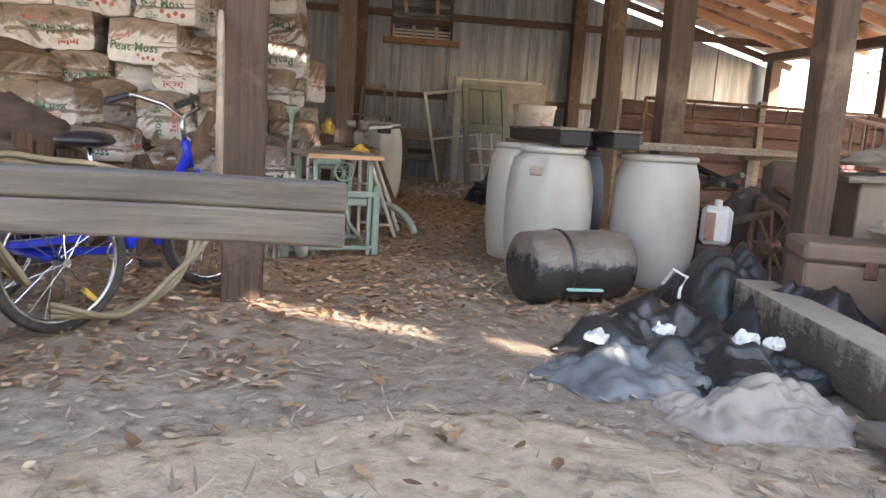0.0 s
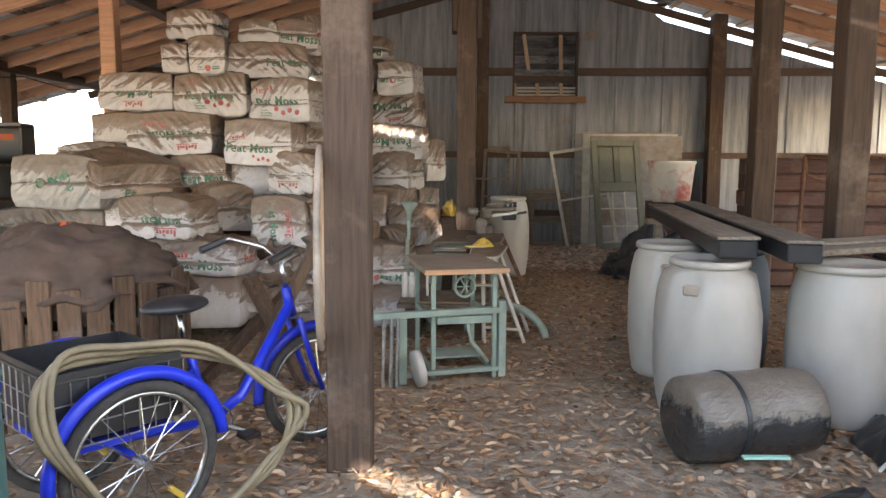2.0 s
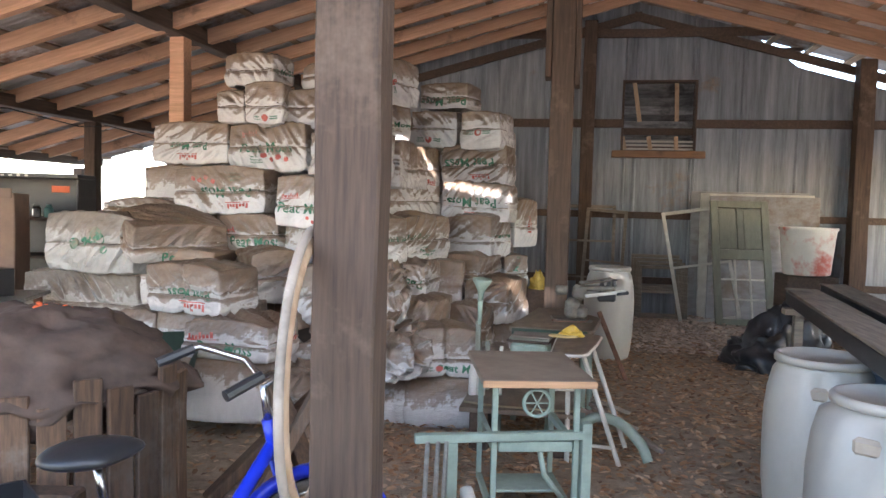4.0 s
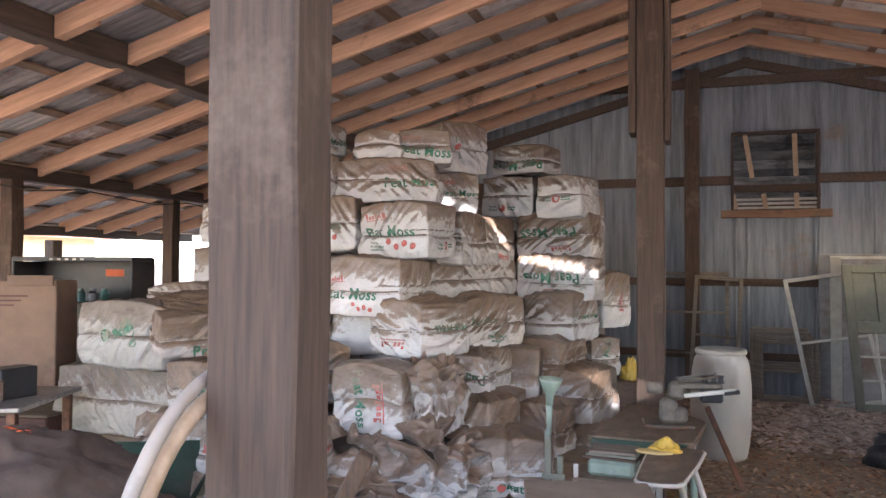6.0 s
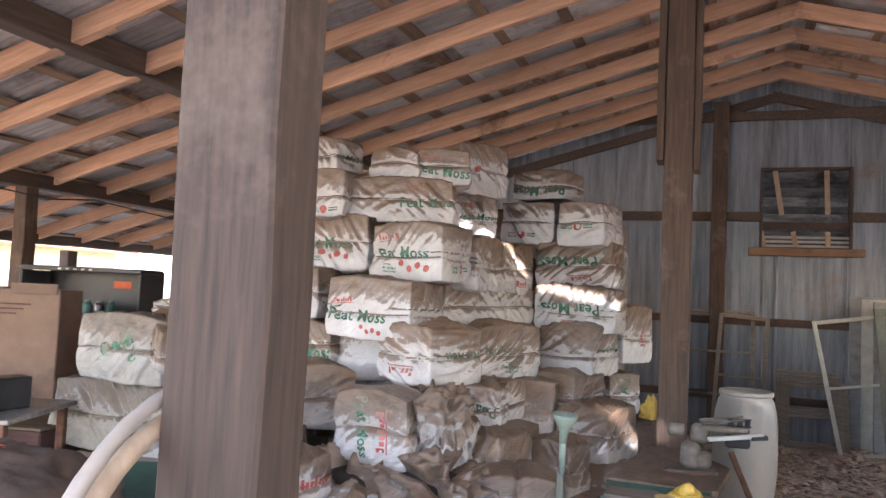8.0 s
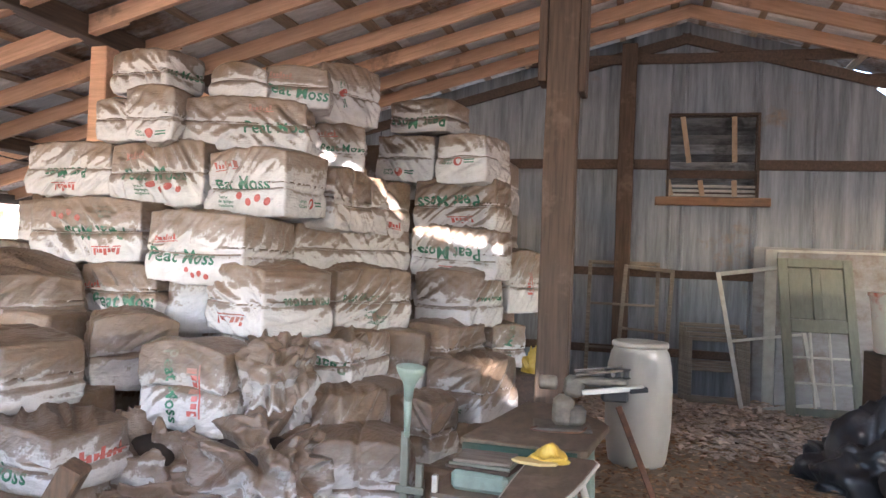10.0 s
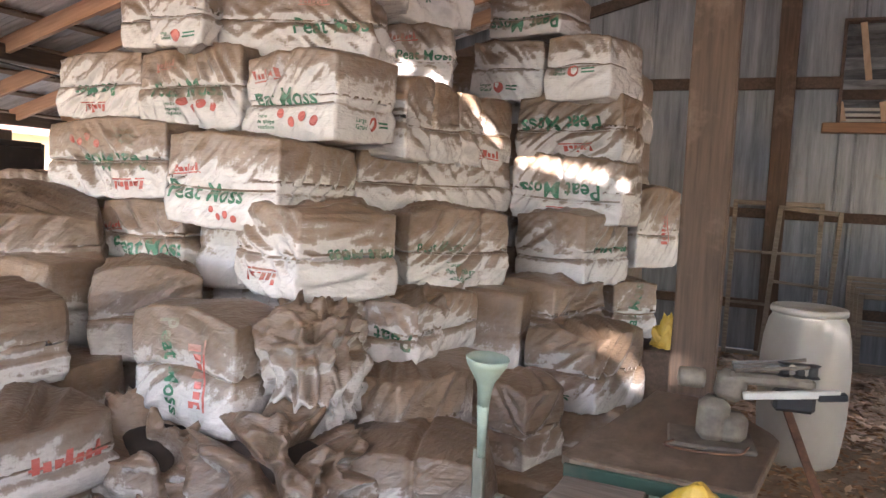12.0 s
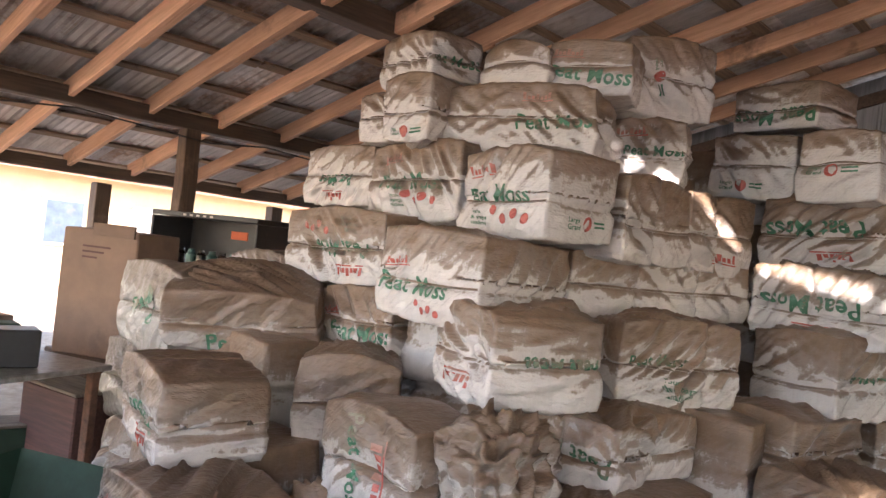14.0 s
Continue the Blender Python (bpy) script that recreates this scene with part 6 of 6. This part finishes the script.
# draped heap with slats
t = thing("draped_barrel", "brown cloth heaped over an old slatted barrel", "covered barrel", (-2.35, 5.5, 0), 20)
dr = bmesh.new()
bmesh.ops.create_uvsphere(dr, u_segments=80, v_segments=56, radius=1)
for v in dr.verts:
    p = v.co.copy()
    f = 1 + 0.035 * math.sin(11 * math.atan2(p.y, p.x) + 5 * p.z) * (1 - max(p.z, 0)) + 0.16 * noise.noise(p * 2.2 + Vector((7, 1, 2))) + 0.14 * (0.2 - abs(noise.noise(p * 3.4))) + 0.07 * (0.2 - abs(noise.noise(p * 8)))
    v.co = Vector((p.x * 0.56 * f, p.y * 0.5 * f, 0.7 + (p.z * 0.32 if p.z > 0 else p.z * 0.22 * (0.6 + noise.noise(p * 4))) * f))
for v in dr.verts:                                  # the hem hangs lower between the slats
    if v.co.z < 0.72:
        a_ = math.atan2(v.co.y, v.co.x)
        v.co.z -= 0.1 * max(0.0, noise.noise(Vector((math.cos(a_) * 3, math.sin(a_) * 3, 4.4)))) + 0.01 * math.sin(a_ * 13)
        v.co.x *= 1.12
        v.co.y *= 1.12
part("cloth", dr, BROWNTARP, t, smooth=True)
cp = crumple(0.09, 0.08, 0.05, 6.1)
bmesh.ops.transform(cp, matrix=Matrix.Translation((0.02, 0.0, 0.985)), verts=cp.verts)
part("orange_patch", cp, ORANGE, t, "frayed orange cloth on top", smooth=True)
for i in range(15):
    a = radians(180 + 12.5 * i - 5)
    m = Matrix.Translation((0.62 * math.cos(a), 0.55 * math.sin(a), 0)) @ Matrix.Rotation(a + math.pi / 2, 4, "Z")
    part("slat", block(-0.055, 0.055, -0.015, 0.015, 0.0, 0.68 + 0.05 * ((i * 5) % 3), 0.004, None, m, 3, 0.005), SLATWOOD, t)
solo("low_rail", block(-3.4, -1.75, 4.72, 4.84, 0.3, 0.42, 0.01, None, Matrix.Translation((-2.4, 4.8, 0)) @ Matrix.Rotation(radians(12), 4, "Z") @ Matrix.Translation((2.4, -4.8, 0)), 6, 0.012), SLATWOOD, "rough brown rail before a slatted barrel", "rail")
for x in (-3.1, -2.0):
    solo("rail_block", block(x - 0.1, x + 0.1, 4.68 + (x + 2.4) * 0.21, 4.88 + (x + 2.4) * 0.21, 0, 0.3, 0.008), SLATWOOD, "rough wooden block under a rail", "block", "rail blocks")
for i in range(7):
    x = -3.5 + 0.14 * i
    solo("stave", block(x, x + 0.11, 5.3 - 0.02 * i, 5.33 - 0.02 * i, 0, 0.72 + 0.05 * ((i * 3) % 4), 0.004, None, None, 3, 0.006), SLATWOOD, "split brown stave leaning in a row", "stave", "row of staves")
# teal barrel
t = thing("teal_barrel", "cut-off teal plastic barrel with dark lining", "barrel", (-1.62, 3.2, 0))
part("body", lathe([(0.22, 0), (0.24, 0.02), (0.25, 0.4), (0.245, 0.78), (0.255, 0.8), (0.235, 0.8), (0.23, 0.4), (0.2, 0.05)], 36), TEAL, t, smooth=True)
part("lining", lathe([(0.19, 0.06), (0.225, 0.3), (0.234, 0.77), (0.228, 0.77), (0.215, 0.3), (0.17, 0.08)], 32), TEALIN, t, "deep blue inside", smooth=True)
# wheelbarrow tray and handles
t = thing("wheelbarrow", "dark green wheelbarrow with worn handles", "wheelbarrow", (-2.45, 6.35, 0), 25)
tr = bmesh.new()
lo = [tr.verts.new(p) for p in ((-0.22, -0.3, 0.35), (0.22, -0.3, 0.35), (0.22, 0.35, 0.35), (-0.22, 0.35, 0.35))]
hi = [tr.verts.new(p) for p in ((-0.36, -0.45, 0.62), (0.36, -0.45, 0.62), (0.36, 0.55, 0.66), (-0.36, 0.55, 0.66))]
tr.faces.new(lo[::-1])
for i in range(4):
    j = (i + 1) % 4
    tr.faces.new((lo[i], lo[j], hi[j], hi[i]))
bmesh.ops.solidify(tr, geom=tr.faces[:], thickness=0.012)
part("tray", tr, DKGREEN, t)
for sx in (-1, 1):
    part("handle", tube([(sx * 0.2, 0.5, 0.3), (sx * 0.3, -1.0, 0.72)], 0.02, 8), SLATWOOD, t)
    part("leg", tube([(sx * 0.24, -0.3, 0.36), (sx * 0.26, -0.35, 0.0)], 0.014, 6), RUST, t)
part("wheel", tube(circle_points((0, 0.72, 0.19), 0.15, (0, 1, 0), (0, 0, 1), 26), 0.04, 8, None, True), RUBBER, t, smooth=True)

# crossed timbers behind the cycle
for p, q in (((-1.45, 5.7, 0.0), (-0.98, 5.9, 0.95)), ((-1.05, 5.75, 0.0), (-1.5, 6.1, 0.62)), ((-1.75, 5.9, 0.0), (-1.25, 6.3, 0.55))):
    d = Vector(q) - Vector(p)
    m = Matrix.Translation(p) @ d.to_track_quat("Z", "Y").to_matrix().to_4x4()
    solo("leaning_timber", block(-0.05, 0.05, -0.03, 0.03, 0, d.length, 0.006, None, m, 4, 0.008), SLATWOOD, "brown timber leaning behind a tricycle", "timber", "leaning timbers")

# ---- left bay: table, boxes, shelf ----
t = thing("pale_table", "pale metal-topped table loaded with clutter", "table", (-4.35, 6.75, 0), 20)
part("top", block(-0.75, 0.75, -0.4, 0.4, 0.8, 0.83, 0.006), STEEL, t)
for sx in (-0.68, 0.68):
    for sy in (-0.34, 0.34):
        part("leg", block(sx - 0.025, sx + 0.025, sy - 0.025, sy + 0.025, 0, 0.8, 0.004), RUST, t)
t = thing("cardboard_box", "tall brown cardboard box with faded print", "box", (-4.72, 7.78, 0.72), 24)
part("body", block(-0.3, 0.3, -0.2, 0.2, 0, 0.82, 0.008, None, None, 3, 0.01), CARD, t)
part("flap", block(-0.05, 0.28, -0.22, -0.2, 0.78, 0.86, 0.003), CARD, t)
for i in range(3):
    part("print_bar", block(-0.12, 0.1 - 0.05 * i, -0.215, -0.212, 0.7 - 0.035 * i, 0.712 - 0.035 * i, 0.001), MAROON, t, "faded print line")
solo("box_rest", block(-5.1, -4.4, 7.5, 8.05, 0, 0.72, 0.01), LINTWOOD, "dark chest below a cardboard box", "chest")
t = thing("dark_shelf", "black open shelf crate stuffed with glassware", "shelf", (-5.05, 8.7, 0), 15)
part("back", block(-0.55, 0.55, 0.2, 0.23, 0.0, 1.72, 0.006), BLACK, t)
part("top", block(-0.55, 0.55, -0.22, 0.198, 1.69, 1.73, 0.006), BLACK, t)
for sx in (-0.55, 0.53):
    part("side", block(sx, sx + 0.025, -0.22, 0.198, 0.0, 1.688, 0.006), BLACK, t)
for z in (0.5, 0.95, 1.3):
    part("shelf_board", block(-0.52, 0.525, -0.2, 0.19, z, z + 0.025, 0.004), LINTWOOD, t)
for i in range(7):
    part("jar", lathe([(0.035, 0), (0.04, 0.01), (0.04, 0.08), (0.025, 0.1), (0.025, 0.12)], 14, None, Matrix.Translation((-0.42 + 0.11 * i, -0.1, 1.326))), GLASS if i % 2 else TEAL, t, "dusty glass jar")
for i in range(5):
    part("vent", block(-0.2 + 0.07 * i, -0.17 + 0.07 * i, -0.226, -0.221, 1.7, 1.715, 0.001), OLDWHITE, t, "pale slot")
part("sign", block(0.32, 0.48, -0.235, -0.225, 1.56, 1.62, 0.002), surface("orange_sign", (0.6, 0.14, 0.05), (0.5, 0.1, 0.04), None, 8.0), t, "orange painted sign plate")
rng = random.Random(5)
for i in range(14):
    x, y = -4.35 + 1.1 * (rng.random() - 0.5), 6.8 + 0.5 * (rng.random() - 0.5)
    s = 0.05 + 0.07 * rng.random()
    z = 0.832
    solo("clutter_box", block(-s, s, -s * 0.7, s * 0.7, 0, s * 1.6, 0.006, None, pose(x, y, z, 0, 0, rng.random() * 90)), rng.choice([CARD, BLUEDRUM, BLACK, LINTWOOD, OLDWHITE, DKGREEN]), "small dusty box among table clutter", "box", "table clutter")
for i in range(16):
    x, y = -6.4 + 2.2 * rng.random(), 5.2 + 3.6 * rng.random()
    s = 0.12 + 0.2 * rng.random()
    t = thing("crate", "old dark wooden crate stored on the dirt floor", "crate", (x, y, 0), rng.random() * 90, "stored crates")
    mt = rng.choice([BLACK, LINTWOOD, DKGREEN, MAROON, BLUEDRUM])
    part("body", block(-s, s, -s * 0.8, s * 0.8, 0, s * 2.2, 0.01, None, None, 2, 0.008), mt, t)
    part("top_board", block(-s * 1.03, s * 1.03, -s * 0.83, s * 0.83, s * 2.2 + 0.002, s * 2.2 + 0.02, 0.004), GREYWOOD, t)

# rail at the entrance
t = thing("entrance_rail", "weathered grey double board rail on posts", "rail")
part("upper_board", block(-1.9, -0.128, 1.702, 1.765, 0.828, 0.868, 0.004, None, None, 10, 0.004), RAILWOOD, t)
part("lower_board", block(-1.9, -0.131, 1.7, 1.762, 0.778, 0.827, 0.004, None, None, 10, 0.004), RAILWOOD, t)
for x in (-1.25, -1.8):
    part("post", block(x - 0.05, x + 0.05, 1.769, 1.85, 0, 0.86, 0.006), RAILWOOD, t)

# ---- outside ----


def tree(x, y, h, seed, crown):
    rng = random.Random(seed)
    t = thing("tree", "bare-limbed tree with a thin dry crown", "tree", (x, y, -0.05), rng.random() * 360, "trees around the barn")
    tr = bmesh.new()
    tube([(0, 0, 0), (0.05, 0.03, h * 0.35), (-0.04, 0.05, h * 0.7), (0.02, 0, h)], [0.022 * h, 0.017 * h, 0.01 * h, 0.003 * h], 8, tr)
    tips = []
    for i in range(16):
        z = h * (0.35 + 0.6 * rng.random())
        a = rng.random() * 6.28
        L = h * (0.12 + 0.2 * rng.random())
        e = Vector((math.cos(a) * L, math.sin(a) * L, z + L * 0.8))
        mid = Vector((math.cos(a) * L * 0.5, math.sin(a) * L * 0.5, z + L * 0.25))
        tube([(0, 0, z), mid, e], [0.006 * h, 0.004 * h, 0.0012 * h], 5, tr)
        tips += [mid, e, (mid + e) / 2]
        for j in range(2):
            q = e + Vector((rng.uniform(-1, 1), rng.uniform(-1, 1), rng.uniform(0, 1))) * L * 0.5
            tube([mid, q], [0.003 * h, 0.0008 * h], 4, tr)
            tips.append(q)
    part("trunk", tr, BARK, t)
    vs, fs = [], []
    for i in range(int(900 * crown)):
        p = rng.choice(tips) + Vector((rng.gauss(0, 1), rng.gauss(0, 1), rng.gauss(0, 0.8))) * h * 0.06
        u, w = Vector((rng.gauss(0, 1), rng.gauss(0, 1), rng.gauss(0, 1))).normalized() * 0.12, Vector((rng.gauss(0, 1), rng.gauss(0, 1), rng.gauss(0, 1))).normalized() * 0.08
        k = len(vs)
        vs += [p - u, p + w, p + u, p - w]
        fs.append((k, k + 1, k + 2, k + 3))
    me = bpy.data.meshes.new("crown")
    me.from_pydata(vs, [], fs)
    me.materials.append(FOLIAGE)
    ob = new("crown", me)
    ob.parent = t


rng = random.Random(9)
for i in range(16):
    tree(-24 - 22 * rng.random(), -2 + 42 * rng.random(), 9 + 6 * rng.random(), i, 0.8)
for i in range(9):
    tree(20 + 22 * rng.random(), 6 + 34 * rng.random(), 8 + 5 * rng.random(), 40 + i, 1.2)


def house(x, y, w, d, h, yaw, wall_mat, label):
    t = thing("house", label, "house", (x, y, -0.04), yaw)
    part("wall", block(-w / 2, w / 2, -d / 2, d / 2, 0, h, 0.02), wall_mat, t)
    r = bmesh.new()
    a, ov = 0.9, 0.5
    prof = [(-d / 2 - ov, h - 0.1), (0, h + a), (d / 2 + ov, h - 0.1), (d / 2 + ov, h), (0, h + a + 0.12), (-d / 2 - ov, h)]
    e0 = [r.verts.new((-w / 2 - ov, p, q)) for p, q in prof]
    e1 = [r.verts.new((w / 2 + ov, p, q)) for p, q in prof]
    r.faces.new(e0)
    r.faces.new(e1[::-1])
    for i in range(6):
        j = (i + 1) % 6
        r.faces.new((e0[j], e0[i], e1[i], e1[j]))
    part("roof", r, HOUSEROOF, t)
    for sx in (-0.3, 0.05, 0.33):
        for sy in (-1, 1):
            wn_ = part("window", block(sx * w - 0.5, sx * w + 0.5, sy * d / 2 - 0.04, sy * d / 2 + 0.04, 0.9, 2.0, 0.01), OLDWHITE, t)
            part("pane", block(sx * w - 0.42, sx * w + 0.42, sy * (d / 2 + 0.05) - 0.01, sy * (d / 2 + 0.05) + 0.01, 0.98, 1.92, 0.004), BLUEDRUM, wn_)
    part("door", block(-0.15 * w - 0.45, -0.15 * w + 0.45, -d / 2 - 0.05, -d / 2 + 0.01, 0, 2.0, 0.01), OLDWHITE, t)
    return t


house(-21, 16, 14, 6, 2.6, 96, HOUSEYEL, "long yellow house with a rusty roof")
house(-26, 1, 10, 6, 2.4, 80, OLDWHITE, "pale house with a rusty tin roof")
house(27, 22, 12, 6, 2.2, 100, OLDWHITE, "low pale shed with a rust-red roof")

# ---- litter on the ground ----
def litter(name, count, seed, area, size, mat, label, curl, density=None, slim=1.0):
    rng = random.Random(seed)
    vs, fs = [], []
    made = 0
    while made < count:
        x, y = rng.uniform(*area[0]), rng.uniform(*area[1])
        if density and rng.random() > density(x, y):
            continue
        made += 1
        s = size * rng.uniform(0.55, 1.3)
        a = rng.random() * 6.28
        ca, sa = math.cos(a), math.sin(a)
        tx, ty = rng.gauss(0, 0.3), rng.gauss(0, 0.3)
        z0 = ground_z(x, y) + 0.004 + 0.012 * rng.random()
        c = curl * rng.random()
        k = len(vs)
        for lx, ly, lz in ((-1, 0, 0.3), (-0.3, 0.5, c), (0.5, 0.42, c), (1.15, 0, 0.4), (0.5, -0.42, c), (-0.3, -0.5, c), (0.1, 0, 0)):
            ly *= slim
            vs.append((x + (lx * ca - ly * sa) * s, y + (lx * sa + ly * ca) * s, z0 + (lz * 0.5 + lx * tx + ly * ty) * s * 0.6 + 0.2 * s))
        for i in range(6):
            fs.append((k + i, k + (i + 1) % 6, k + 6))
    me = bpy.data.meshes.new(name)
    me.from_pydata(vs, [], fs)
    me.materials.append(mat)
    return tagged(new(name, me), label, name.split("_")[-1], kind="stuff")


def lane(x, y):
    d = 1.0 if -1.6 < x < 3.2 else 0.4
    if y < 4.2:
        d *= 0.05 + (0.35 if x < -0.3 else 0) * (y > 3.2)
    if 0.3 < x < 1.3 and y < 6:
        d *= 0.5
    return d


litter("dry_leaves", 30000, 1, ((-3.5, 4.2), (1.2, 13.8)), 0.027, LEAF, "curled brown dry leaves littering the floor", 0.9, lane)
PALELEAF = surface("bleached_leaf", (0.72, 0.6, 0.5), (0.5, 0.37, 0.28), None, 12.0, rough=0.8, vary=0.6)
litter("pale_leaves", 5500, 4, ((-0.2, 3.0), (10.7, 13.5)), 0.045, PALELEAF, "bleached pale dry leaves drifted before an old door", 0.7, lambda x, y: 1.0 if y > 11.4 + 0.35 * math.sin(3 * x) else 0.35)
litter("wood_chips", 6000, 2, ((-2.5, 3.2), (0.8, 6.0)), 0.019, CHIP, "pale wood chips strewn over the dirt", 0.2)
litter("straw_bits", 3000, 6, ((-2.5, 3.2), (0.8, 6.5)), 0.045, CHIP, "pale straw and splinters on the dirt", 0.1, None, 0.16)
